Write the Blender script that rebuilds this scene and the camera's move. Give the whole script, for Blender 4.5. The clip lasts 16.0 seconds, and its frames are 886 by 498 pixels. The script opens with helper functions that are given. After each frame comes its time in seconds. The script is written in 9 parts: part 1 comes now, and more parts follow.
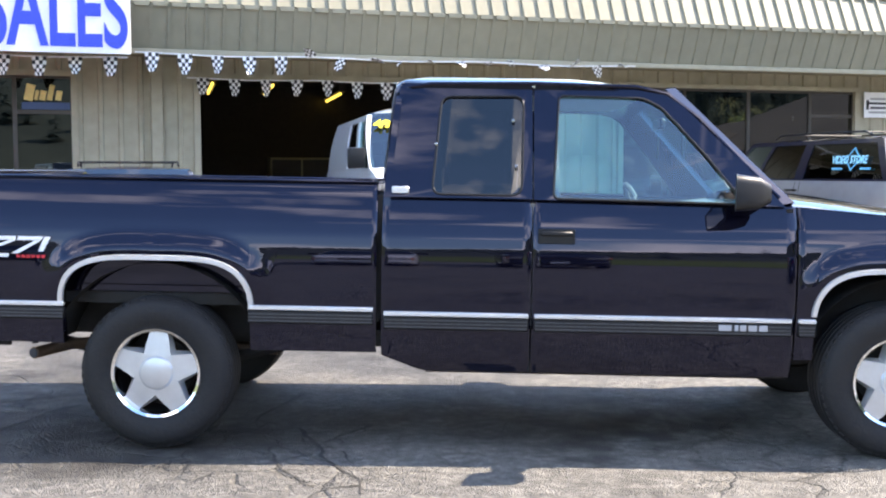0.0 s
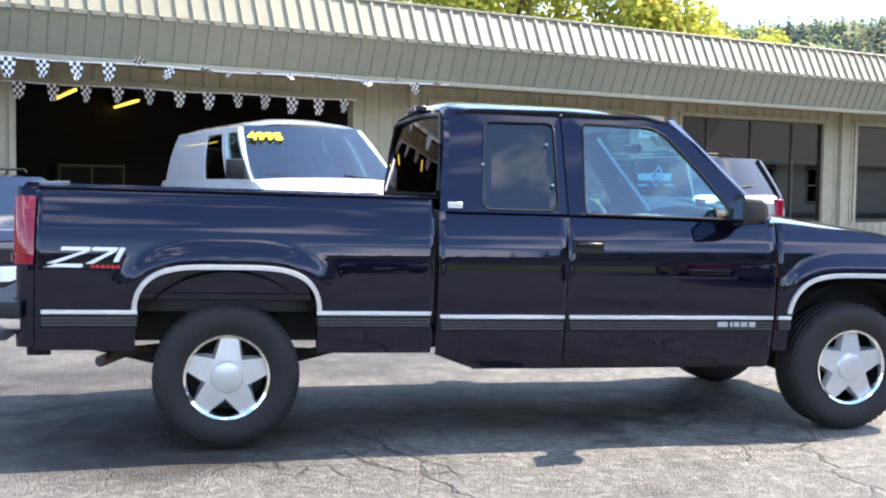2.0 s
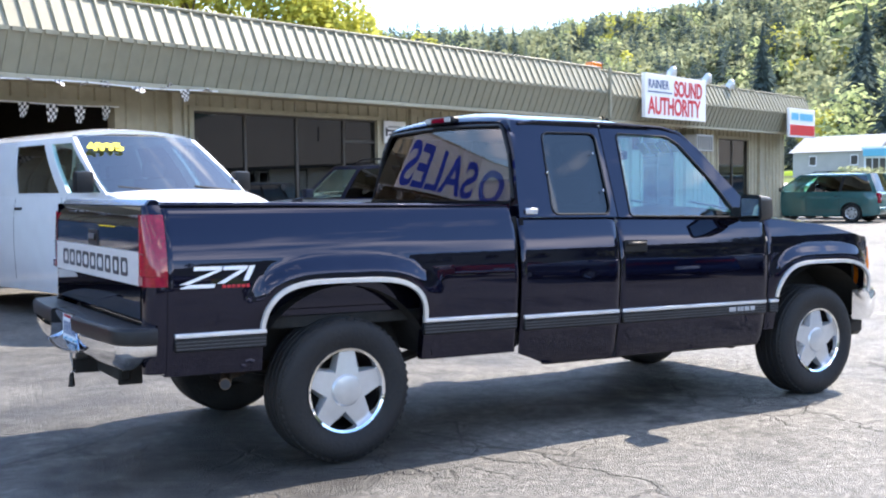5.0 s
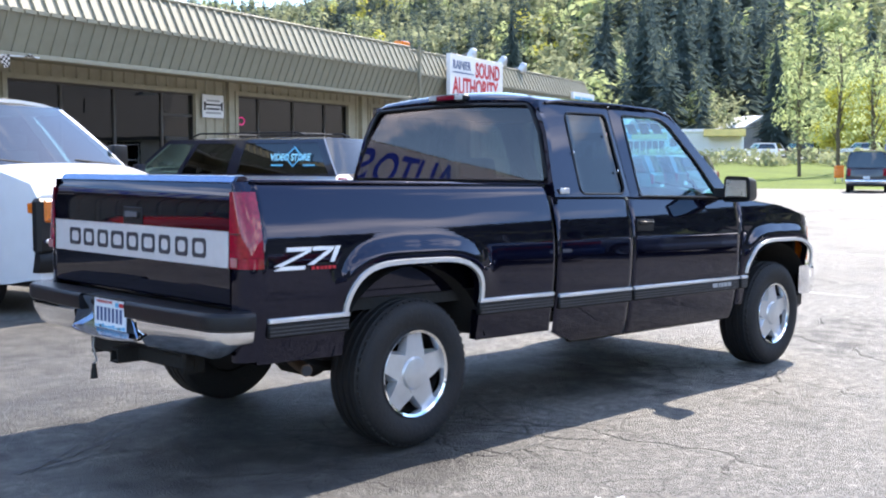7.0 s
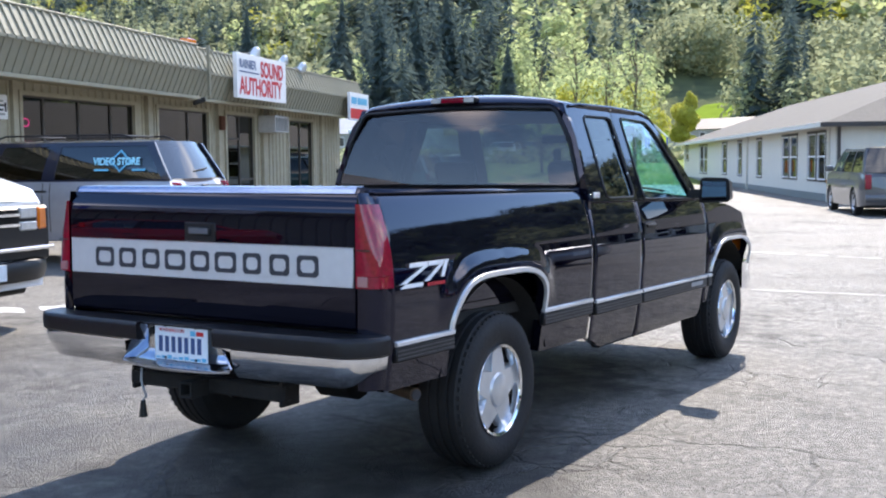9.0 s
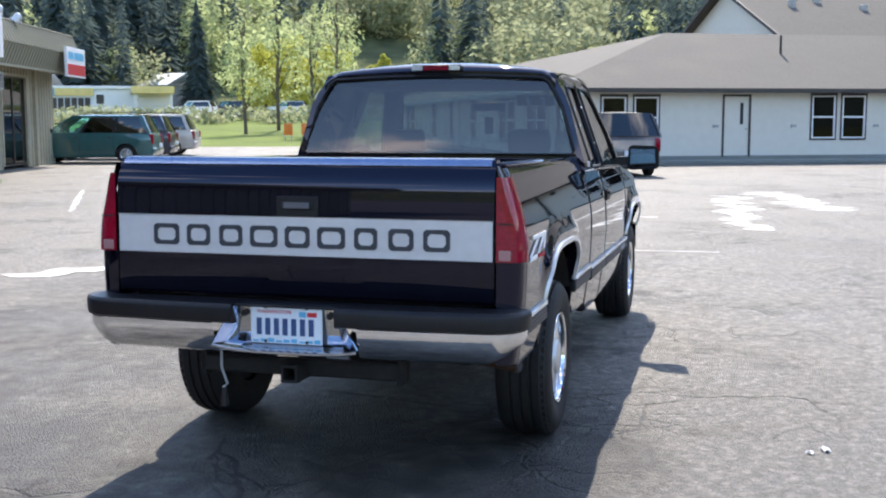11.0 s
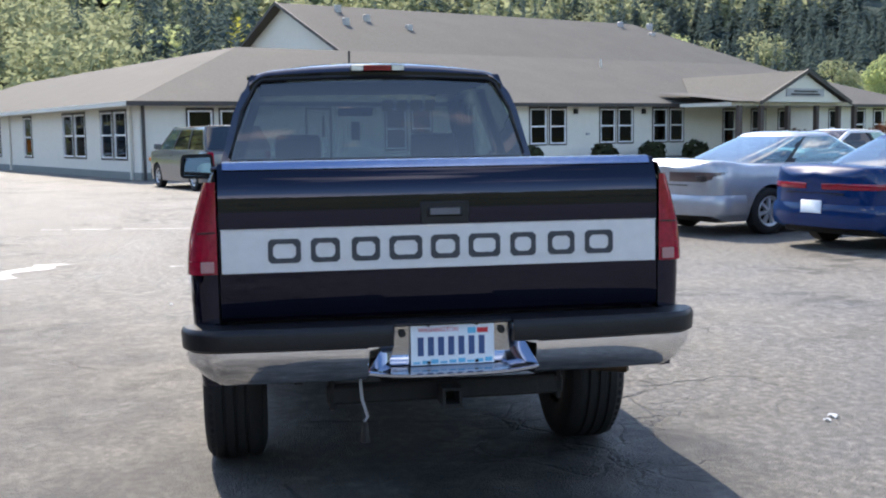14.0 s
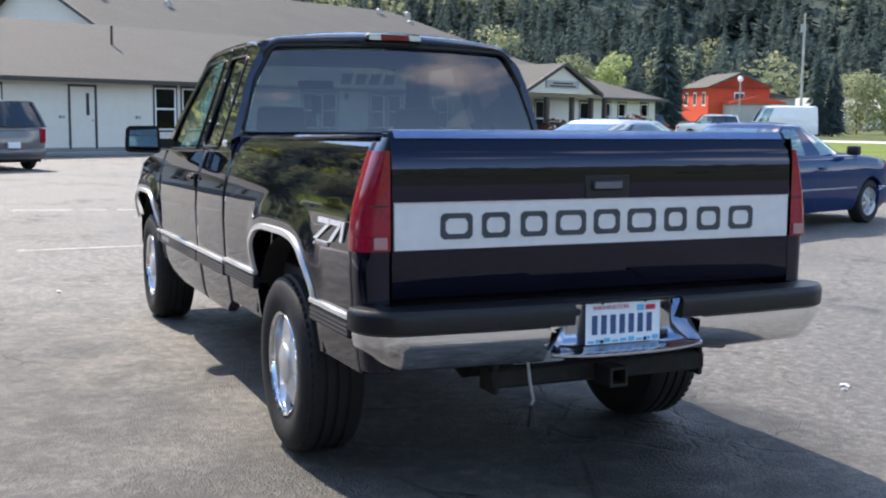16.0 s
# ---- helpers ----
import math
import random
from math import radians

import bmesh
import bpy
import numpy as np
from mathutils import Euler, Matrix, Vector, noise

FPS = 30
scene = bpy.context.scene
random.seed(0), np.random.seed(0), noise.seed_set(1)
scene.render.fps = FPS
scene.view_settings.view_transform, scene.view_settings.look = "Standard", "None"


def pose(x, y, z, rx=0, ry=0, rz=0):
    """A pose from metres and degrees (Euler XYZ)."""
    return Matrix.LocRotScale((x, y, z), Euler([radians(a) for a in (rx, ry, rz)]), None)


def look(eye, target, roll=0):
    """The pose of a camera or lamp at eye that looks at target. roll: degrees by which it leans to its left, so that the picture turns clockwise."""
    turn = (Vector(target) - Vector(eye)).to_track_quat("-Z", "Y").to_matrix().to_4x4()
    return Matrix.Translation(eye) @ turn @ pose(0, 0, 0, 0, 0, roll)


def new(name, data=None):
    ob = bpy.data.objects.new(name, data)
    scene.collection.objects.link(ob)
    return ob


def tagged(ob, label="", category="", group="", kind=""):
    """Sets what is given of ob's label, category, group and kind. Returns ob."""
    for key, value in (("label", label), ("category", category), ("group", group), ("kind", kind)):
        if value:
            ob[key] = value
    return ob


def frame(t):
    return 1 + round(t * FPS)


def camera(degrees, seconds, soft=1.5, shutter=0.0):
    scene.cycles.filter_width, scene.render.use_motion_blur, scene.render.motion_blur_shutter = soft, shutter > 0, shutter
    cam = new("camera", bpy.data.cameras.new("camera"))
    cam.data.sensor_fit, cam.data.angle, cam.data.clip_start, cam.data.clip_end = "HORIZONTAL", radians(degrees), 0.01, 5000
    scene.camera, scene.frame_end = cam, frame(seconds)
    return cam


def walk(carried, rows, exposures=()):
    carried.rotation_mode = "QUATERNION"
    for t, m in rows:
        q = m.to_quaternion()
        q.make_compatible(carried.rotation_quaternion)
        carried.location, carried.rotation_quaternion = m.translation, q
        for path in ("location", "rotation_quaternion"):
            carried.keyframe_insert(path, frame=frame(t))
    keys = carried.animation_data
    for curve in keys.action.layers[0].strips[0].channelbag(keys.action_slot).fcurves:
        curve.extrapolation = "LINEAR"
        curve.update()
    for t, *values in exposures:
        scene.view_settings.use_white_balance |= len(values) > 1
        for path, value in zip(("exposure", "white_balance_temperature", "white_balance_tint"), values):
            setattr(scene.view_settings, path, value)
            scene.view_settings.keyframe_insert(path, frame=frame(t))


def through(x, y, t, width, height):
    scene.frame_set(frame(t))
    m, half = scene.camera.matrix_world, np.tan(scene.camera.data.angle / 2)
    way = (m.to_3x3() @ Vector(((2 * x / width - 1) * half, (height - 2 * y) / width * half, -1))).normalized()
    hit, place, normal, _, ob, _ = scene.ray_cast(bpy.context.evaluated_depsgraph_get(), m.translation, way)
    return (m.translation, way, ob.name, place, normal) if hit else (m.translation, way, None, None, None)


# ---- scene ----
cam = camera(43.8, 16.0, soft=2.1)

PATH = [
    (0, (1.505, -6.194, 1.334), (1.462, -4.199, 1.197), -0.1),
    (0.5, (1.073, -6.367, 1.351), (1.172, -4.373, 1.225), -0.4),
    (1, (0.647, -6.427, 1.358), (0.874, -4.446, 1.203), -1.7),
    (1.5, (0.223, -6.542, 1.356), (0.569, -4.577, 1.221), 0.2),
    (2, (-0.196, -6.598, 1.367), (0.259, -4.654, 1.249), 0.7),
    (2.5, (-0.627, -6.539, 1.374), (-0.066, -4.625, 1.23), 0.9),
    (3, (-1.025, -6.495, 1.377), (-0.343, -4.621, 1.226), -1.2),
    (5.5, (-2.823, -5.72, 1.399), (-1.704, -4.067, 1.274), -0.4),
    (6, (-3.135, -5.481, 1.404), (-1.937, -3.888, 1.244), -0.7),
    (6.5, (-3.4, -5.185, 1.405), (-2.071, -3.699, 1.247), -0.6),
    (7, (-3.69, -4.882, 1.408), (-2.285, -3.468, 1.254), -0.0),
    (7.5, (-3.945, -4.559, 1.423), (-2.474, -3.212, 1.274), -0.3),
    (8, (-4.138, -4.196, 1.431), (-2.569, -2.968, 1.258), 0.5),
    (8.5, (-4.333, -3.806, 1.435), (-2.688, -2.683, 1.255), -0.2),
    (10.8, (-5.085, -1.95, 1.511), (-3.155, -1.34, 1.324), -0.1),
    (11, (-5.161, -1.779, 1.507), (-3.243, -1.266, 1.275), -0.1),
    (11.5, (-5.224, -1.414, 1.483), (-3.278, -1.011, 1.257), -0.5),
    (12, (-5.247, -1.009, 1.484), (-3.281, -0.739, 1.237), 0.8),
    (12.5, (-5.255, -0.581, 1.473), (-3.269, -0.48, 1.258), -1.1),
    (13, (-5.192, -0.183, 1.436), (-3.205, -0.236, 1.211), -0.6),
    (13.5, (-5.105, 0.233, 1.45), (-3.125, 0.018, 1.27), 1.1),
    (14, (-4.996, 0.627, 1.454), (-3.035, 0.296, 1.243), -0.8),
    (14.5, (-4.834, 0.969, 1.431), (-2.899, 0.508, 1.226), 0.0),
    (15, (-4.729, 1.338, 1.411), (-2.816, 0.794, 1.199), 1.5),
    (15.5, (-4.591, 1.702, 1.417), (-2.713, 1.053, 1.188), 0.3),
    (16, (-4.38, 2.039, 1.398), (-2.557, 1.251, 1.161), 0.6),
]
walk(cam, [(t, look(eye, target, roll)) for t, eye, target, roll in PATH], [(0, 2.28, 7450, 15), (3, 2.22, 7100, 13), (6, 1.96, 6900, 14), (8.5, 1.68, 6850, 14), (11, 1.53, 7000, 13), (16, 1.42, 7150, 13)])

# ---- light ----
SUN = Vector((0.93, 0.225, 1.0)).normalized()
sun_data = bpy.data.lights.new("sun", "SUN")
sun_data.energy, sun_data.angle, sun_data.color = 3.2, radians(0.53), (1.0, 0.95, 0.87)
sun = new("sun", sun_data)
sun.matrix_world = look(SUN * 60, (0, 0, 0))

world = bpy.data.worlds.new("sky")
world.use_nodes = True
scene.world = world
wn, wl = world.node_tree.nodes, world.node_tree.links
wn.clear()
w_out, w_bg = wn.new("ShaderNodeOutputWorld"), wn.new("ShaderNodeBackground")
sky = wn.new("ShaderNodeTexSky")
sky.sky_type, sky.sun_disc = "NISHITA", False
sky.sun_elevation = math.asin(SUN.z)
sky.sun_rotation = math.atan2(SUN.x, SUN.y)
sky.air_density, sky.dust_density, sky.ozone_density = 1.0, 0.35, 3.2
# broken cumulus cover, the same all round the sky
w_tc, w_map, w_noise, w_ramp, w_mix = (wn.new("ShaderNode" + k) for k in ("TexCoord", "Mapping", "TexNoise", "ValToRGB", "MixRGB"))
w_map.inputs["Scale"].default_value = (1.6, 1.6, 4.0)
w_noise.inputs["Scale"].default_value, w_noise.inputs["Detail"].default_value = 1.7, 7.0
w_noise.inputs["Roughness"].default_value = 0.55
w_ramp.color_ramp.elements[0].position, w_ramp.color_ramp.elements[1].position = 0.50, 0.68
w_mix.inputs["Color2"].default_value = (10.5, 10.6, 10.9, 1)
wl.new(w_tc.outputs["Generated"], w_map.inputs["Vector"])
wl.new(w_map.outputs["Vector"], w_noise.inputs["Vector"])
w_sep, w_low, w_sum = wn.new("ShaderNodeSeparateXYZ"), wn.new("ShaderNodeMapRange"), wn.new("ShaderNodeMath")
w_low.inputs["From Min"].default_value, w_low.inputs["From Max"].default_value = 0.0, 0.20
w_low.inputs["To Min"].default_value, w_low.inputs["To Max"].default_value = 0.08, -0.035  # the cover closes up towards the horizon
wl.new(w_tc.outputs["Generated"], w_sep.inputs[0])
wl.new(w_sep.outputs["Z"], w_low.inputs["Value"])
wl.new(w_noise.outputs["Fac"], w_sum.inputs[0]), wl.new(w_low.outputs[0], w_sum.inputs[1])
wl.new(w_sum.outputs[0], w_ramp.inputs["Fac"])
wl.new(w_ramp.outputs["Color"], w_mix.inputs["Fac"])
w_deep = wn.new("ShaderNodeHueSaturation")  # clear spring air: a deeper blue
w_deep.inputs["Saturation"].default_value = 1.12
wl.new(sky.outputs["Color"], w_deep.inputs["Color"])
wl.new(w_deep.outputs["Color"], w_mix.inputs["Color1"])
wl.new(w_mix.outputs["Color"], w_bg.inputs["Color"])
wl.new(w_bg.outputs["Background"], w_out.inputs["Surface"])
w_bg.inputs["Strength"].default_value = 0.15

# ---- materials ----


def mat(name, color, rough=0.6, metal=0.0, vary=0.12, scale=6.0, bump=0.0, bump_scale=40.0, coat=0.0, spec=0.5, second=None, island=0.0, coat_ior=1.56):
    """A surface with colour that varies at two scales, roughness that varies with it, and fine relief."""
    m = bpy.data.materials.new(name)
    m.use_nodes = True
    n, l = m.node_tree.nodes, m.node_tree.links
    b = n["Principled BSDF"]
    b.inputs["Metallic"].default_value = metal
    b.inputs["Specular IOR Level"].default_value = spec
    if coat:
        b.inputs["Coat Weight"].default_value, b.inputs["Coat Roughness"].default_value, b.inputs["Coat IOR"].default_value = coat, 0.02, coat_ior
    tc = n.new("ShaderNodeTexCoord")
    big, fine = n.new("ShaderNodeTexNoise"), n.new("ShaderNodeTexNoise")
    big.inputs["Scale"].default_value, big.inputs["Detail"].default_value = scale * 0.25, 5
    fine.inputs["Scale"].default_value, fine.inputs["Detail"].default_value = scale * 4, 6
    add = n.new("ShaderNodeMath")
    add.operation = "ADD"
    for k in (big, fine):
        l.new(tc.outputs["Object"], k.inputs["Vector"])
    l.new(big.outputs["Fac"], add.inputs[0]), l.new(fine.outputs["Fac"], add.inputs[1])
    ramp = n.new("ShaderNodeMapRange")
    ramp.inputs["From Min"].default_value, ramp.inputs["From Max"].default_value = 0.7, 1.3
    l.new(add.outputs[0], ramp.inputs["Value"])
    mix = n.new("ShaderNodeMixRGB")
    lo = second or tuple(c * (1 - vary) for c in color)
    hi = color if second else tuple(min(1, c * (1 + vary)) for c in color)
    mix.inputs["Color1"].default_value, mix.inputs["Color2"].default_value = (*lo, 1), (*hi, 1)
    l.new(ramp.outputs[0], mix.inputs["Fac"])
    col = mix.outputs["Color"]
    if island:
        geo, hsv = n.new("ShaderNodeNewGeometry"), n.new("ShaderNodeHueSaturation")
        mr = n.new("ShaderNodeMapRange")
        mr.inputs["To Min"].default_value, mr.inputs["To Max"].default_value = 1 - island, 1 + island
        l.new(geo.outputs["Random Per Island"], mr.inputs["Value"])
        l.new(mr.outputs[0], hsv.inputs["Value"])
        l.new(col, hsv.inputs["Color"])
        col = hsv.outputs["Color"]
    l.new(col, b.inputs["Base Color"])
    rr = n.new("ShaderNodeMapRange")
    rr.inputs["To Min"].default_value, rr.inputs["To Max"].default_value = max(0.0, rough * 0.82), min(1, rough * 1.15)
    l.new(big.outputs["Fac"], rr.inputs["Value"])
    l.new(rr.outputs[0], b.inputs["Roughness"])
    if bump:
        bn, bp = n.new("ShaderNodeTexNoise"), n.new("ShaderNodeBump")
        bn.inputs["Scale"].default_value, bn.inputs["Detail"].default_value = bump_scale, 4
        bp.inputs["Strength"].default_value, bp.inputs["Distance"].default_value = bump, 0.01
        l.new(tc.outputs["Object"], bn.inputs["Vector"])
        l.new(bn.outputs["Fac"], bp.inputs["Height"])
        l.new(bp.outputs["Normal"], b.inputs["Normal"])
    return m


def glass(name, tint, ior=1.5, gain=1.0, dust=0.0, cast=(1.0, 1.0, 1.0)):
    """A pane: what lies behind, tinted, and a clear reflection that grows at grazing angles."""
    m = bpy.data.materials.new(name)
    m.use_nodes = True
    n, l = m.node_tree.nodes, m.node_tree.links
    n.clear()
    out, mix, tr, gl, fr, pw, mr = (n.new("ShaderNode" + k) for k in ("OutputMaterial", "MixShader", "BsdfTransparent", "BsdfGlossy", "LayerWeight", "Math", "MapRange"))
    tr.inputs["Color"].default_value = (*tint, 1)
    gl.inputs["Roughness"].default_value = 0.0
    gl.inputs["Color"].default_value = (*[gain * c for c in cast], 1)
    fr.inputs["Blend"].default_value = 0.5
    pw.operation, pw.inputs[1].default_value = "POWER", 5.0
    base = ((ior - 1) / (ior + 1)) ** 2 * 2.4
    mr.inputs["To Min"].default_value, mr.inputs["To Max"].default_value = base, 1.0
    l.new(fr.outputs["Facing"], pw.inputs[0])
    l.new(pw.outputs[0], mr.inputs["Value"])
    l.new(mr.outputs[0], mix.inputs["Fac"])
    l.new(tr.outputs[0], mix.inputs[1]), l.new(gl.outputs[0], mix.inputs[2])
    if dust:
        film, haze = n.new("ShaderNodeBsdfGlossy"), n.new("ShaderNodeMixShader")
        film.inputs["Roughness"].default_value, haze.inputs["Fac"].default_value = 0.13, dust
        l.new(mix.outputs[0], haze.inputs[1]), l.new(film.outputs[0], haze.inputs[2])
        mix = haze
    l.new(mix.outputs[0], out.inputs["Surface"])
    return m


def glow(name, color, strength):
    m = bpy.data.materials.new(name)
    m.use_nodes = True
    b = m.node_tree.nodes["Principled BSDF"]
    b.inputs["Base Color"].default_value = (*color, 1)
    b.inputs["Emission Color"].default_value = (*color, 1)
    b.inputs["Emission Strength"].default_value = strength
    return m


def paint(name, color, coat=1.0, rough=0.35, metal=0.0, dirt=0.1, spec=0.3, coat_ior=1.56):
    return mat(name, color, rough, metal, dirt, 1.2, coat=coat, spec=spec, coat_ior=coat_ior)


M_BLACK = paint("black car paint", (0.0026, 0.0024, 0.0062), coat=0.0, rough=0.02, dirt=0.25, spec=0.56)
M_BLACK.node_tree.nodes["Principled BSDF"].inputs["Specular Tint"].default_value = (0.73, 0.75, 1.0, 1)  # tint puts the sky's blue into every reflection
M_WHITE = paint("white car paint", (0.72, 0.73, 0.74), dirt=0.05)
M_NAVY = paint("navy car paint", (0.006, 0.008, 0.024))
M_BLUE = paint("deep blue car paint", (0.001, 0.022, 0.095), coat=0.6, spec=0.03)
M_SILVER = paint("silver car paint", (0.34, 0.35, 0.38), rough=0.35, metal=0.5, coat=1.0)
M_GREY = paint("grey green car paint", (0.10, 0.10, 0.105), rough=0.4, metal=0.35)
M_TEAL = paint("teal green car paint", (0.02, 0.10, 0.10), rough=0.4, metal=0.2)
M_TAN = paint("pale gold car paint", (0.48, 0.44, 0.38), rough=0.4, metal=0.2)
M_VANGREY = paint("dull grey van paint", (0.035, 0.037, 0.048), rough=0.5)
M_RED = paint("red car paint", (0.45, 0.012, 0.012))
M_DKGREEN = paint("dark green car paint", (0.012, 0.022, 0.018))
M_RUBBER = mat("tyre rubber", (0.016, 0.016, 0.018), 0.65, vary=0.3, scale=10, bump=0.3, bump_scale=60, second=(0.022, 0.021, 0.020), spec=0.25)
M_TRIM = mat("black plastic trim", (0.009, 0.009, 0.010), 0.45, vary=0.2, spec=0.35)
M_UNDER = mat("dirty underbody steel", (0.012, 0.011, 0.010), 0.85, vary=0.4, bump=0.3)
M_CHROME = mat("chrome", (0.82, 0.83, 0.85), 0.06, 1.0, vary=0.03)
M_DULLCHROME = mat("dull blue chrome", (0.42, 0.46, 0.54), 0.12, 1.0, vary=0.08, scale=8)
M_ALLOY = mat("silver painted alloy", (0.56, 0.57, 0.58), 0.30, 0.6, vary=0.06, coat=0.5)
M_PLATEPANEL = mat("dull pale chrome panel", (0.58, 0.57, 0.55), 0.22, 0.9, vary=0.10, scale=8)
# Mirror colour dimmed; the dark surroundings it shows are put into it.
M_MIRROR = mat("dimmed mirror glass", (0.42, 0.47, 0.49), 0.02, 1.0, vary=0.02)
M_STEEL = mat("grey steel", (0.35, 0.36, 0.37), 0.4, 0.9)
M_RUST = mat("heat browned exhaust steel", (0.13, 0.085, 0.055), 0.6, 0.7, vary=0.3)
M_BAND = mat("brushed silver tailgate band", (0.60, 0.60, 0.60), 0.42, 0.25, vary=0.05)
M_LETTER = mat("dark recessed lettering", (0.035, 0.04, 0.05), 0.4, vary=0.2)
M_MOULD = mat("bright side moulding", (0.70, 0.70, 0.70), 0.25, 0.5, vary=0.05)
M_GATESHEEN = mat("sky-blue tailgate sheen", (0.24, 0.31, 0.46), 0.20, 0.8, vary=0.08, scale=3)
M_RIB = mat("dull grey moulding rib", (0.045, 0.045, 0.05), 0.45)
M_HANDLE = mat("grey handle plate", (0.11, 0.11, 0.12), 0.45)
M_GSTRIPE = mat("grey vinyl", (0.35, 0.35, 0.36), 0.5)
M_TAIL = mat("red tail lamp lens", (0.24, 0.002, 0.018), 0.25, coat=1.0, vary=0.3, scale=14, spec=0.05)
M_AMBER = mat("amber lens", (0.75, 0.17, 0.01), 0.2, coat=1.0)
M_CLEAR = mat("clear lamp lens", (0.55, 0.55, 0.53), 0.15, 0.3, coat=1.0)
M_DARKLAMP = mat("smoked lamp panel", (0.06, 0.03, 0.03), 0.3, coat=1.0)
M_REVERSE = mat("pink white lamp lens", (0.36, 0.17, 0.17), 0.2, coat=1.0)
G_TINT = glass("deep tinted glass", (0.205, 0.170, 0.150), 1.50, cast=(1.0, 0.86, 0.82))
G_SCREEN = glass("windscreen glass", (0.03, 0.08, 0.11), 1.6, dust=0.02)
G_QUARTER = glass("privacy quarter glass", (0.03, 0.032, 0.045), 1.38)
G_DARK = glass("privacy glass", (0.03, 0.032, 0.036), 1.5)
G_CLEAR = glass("green tinted window glass", (0.46, 0.84, 0.88), 1.5, dust=0.06)
G_CAR = glass("pale tinted car glass", (0.22, 0.32, 0.34), 1.8)
G_SHOP = glass("dark shop glass", (0.16, 0.15, 0.14), 1.45)
M_SEAT = mat("grey seat cloth", (0.13, 0.135, 0.145), 0.9, vary=0.15, scale=20, bump=0.2)
M_DASH = mat("mid grey dashboard", (0.13, 0.13, 0.135), 0.7)
M_LINER = mat("pale headlining", (0.35, 0.35, 0.36), 0.9)
M_YELLOW = mat("yellow window paint", (0.85, 0.72, 0.02), 0.6)
# Window paint's yellow darkened to carry its backlit look in the colour.
M_DIMYELLOW = mat("thin yellow paint dimmed for backlight", (0.22, 0.21, 0.06), 0.7)
M_WHITEP = mat("white vinyl", (0.80, 0.80, 0.80), 0.5, vary=0.04)
M_REDP = mat("red vinyl", (0.55, 0.02, 0.03), 0.5)
M_MAROON = mat("dark red banner print", (0.16, 0.02, 0.03), 0.5)
M_BLUEP = mat("blue banner print", (0.02, 0.06, 0.55), 0.5)
M_CYAN = mat("pale blue sticker", (0.10, 0.42, 0.62), 0.5)
M_WINDOWTXT = mat("pale cyan sticker letters", (0.30, 0.70, 0.85), 0.5)
M_BLACKP = mat("black print", (0.02, 0.02, 0.025), 0.6)
M_GOLDP = mat("cream sign paint", (0.75, 0.58, 0.22), 0.5)
M_PLATE = mat("pale number plate", (0.70, 0.76, 0.80), 0.4, vary=0.06)
M_PLATEINK = mat("plate ink", (0.03, 0.07, 0.18), 0.5)
M_BUFF = mat("buff metal siding", (0.40, 0.36, 0.26), 0.55, vary=0.10, scale=1.5, bump=0.05, second=(0.31, 0.28, 0.20))
M_FASCIA = mat("olive grey painted metal", (0.255, 0.242, 0.180), 0.5, 0.0, vary=0.10, scale=1.2, spec=0.25)
M_SOFFIT = mat("weathered olive boards", (0.25, 0.22, 0.13), 0.8, vary=0.2, scale=2)
M_FRAME = mat("bronze window frame", (0.05, 0.042, 0.035), 0.5)
# Near-black puts the bay's shade into the colour of walls, floor and fittings.
M_DARKIN = mat("workshop interior in painted shade", (0.028, 0.023, 0.020), 0.9, vary=0.35, scale=2)
M_CONC = mat("concrete", (0.42, 0.41, 0.38), 0.85, vary=0.12, scale=3, bump=0.3)
M_TUBE = glow("yellow lit lamp tube", (1.0, 0.74, 0.12), 0.5)
M_WSIDE = mat("white lap siding", (0.66, 0.635, 0.56), 0.7, vary=0.04, scale=1.0)
M_ROOF = mat("grey brown asphalt shingles", (0.118, 0.112, 0.101), 0.9, vary=0.18, scale=2.5, bump=0.5, bump_scale=8, second=(0.084, 0.080, 0.072), spec=0.2)
M_BROWN = mat("brown stained timber", (0.075, 0.055, 0.045), 0.7)
M_EAVE = mat("dark brown gutter", (0.045, 0.038, 0.034), 0.6)
M_GREYBASE = mat("grey green foundation paint", (0.20, 0.22, 0.21), 0.8)
M_PANE = glass("house window glass", (0.16, 0.17, 0.18), 1.32, gain=0.6)
M_ROOM = mat("dim room", (0.10, 0.10, 0.10), 0.9)
M_ORANGE = mat("orange red house siding", (0.60, 0.065, 0.022), 0.7)
M_BARK = mat("bark", (0.11, 0.085, 0.06), 0.9, vary=0.3, bump=0.5)


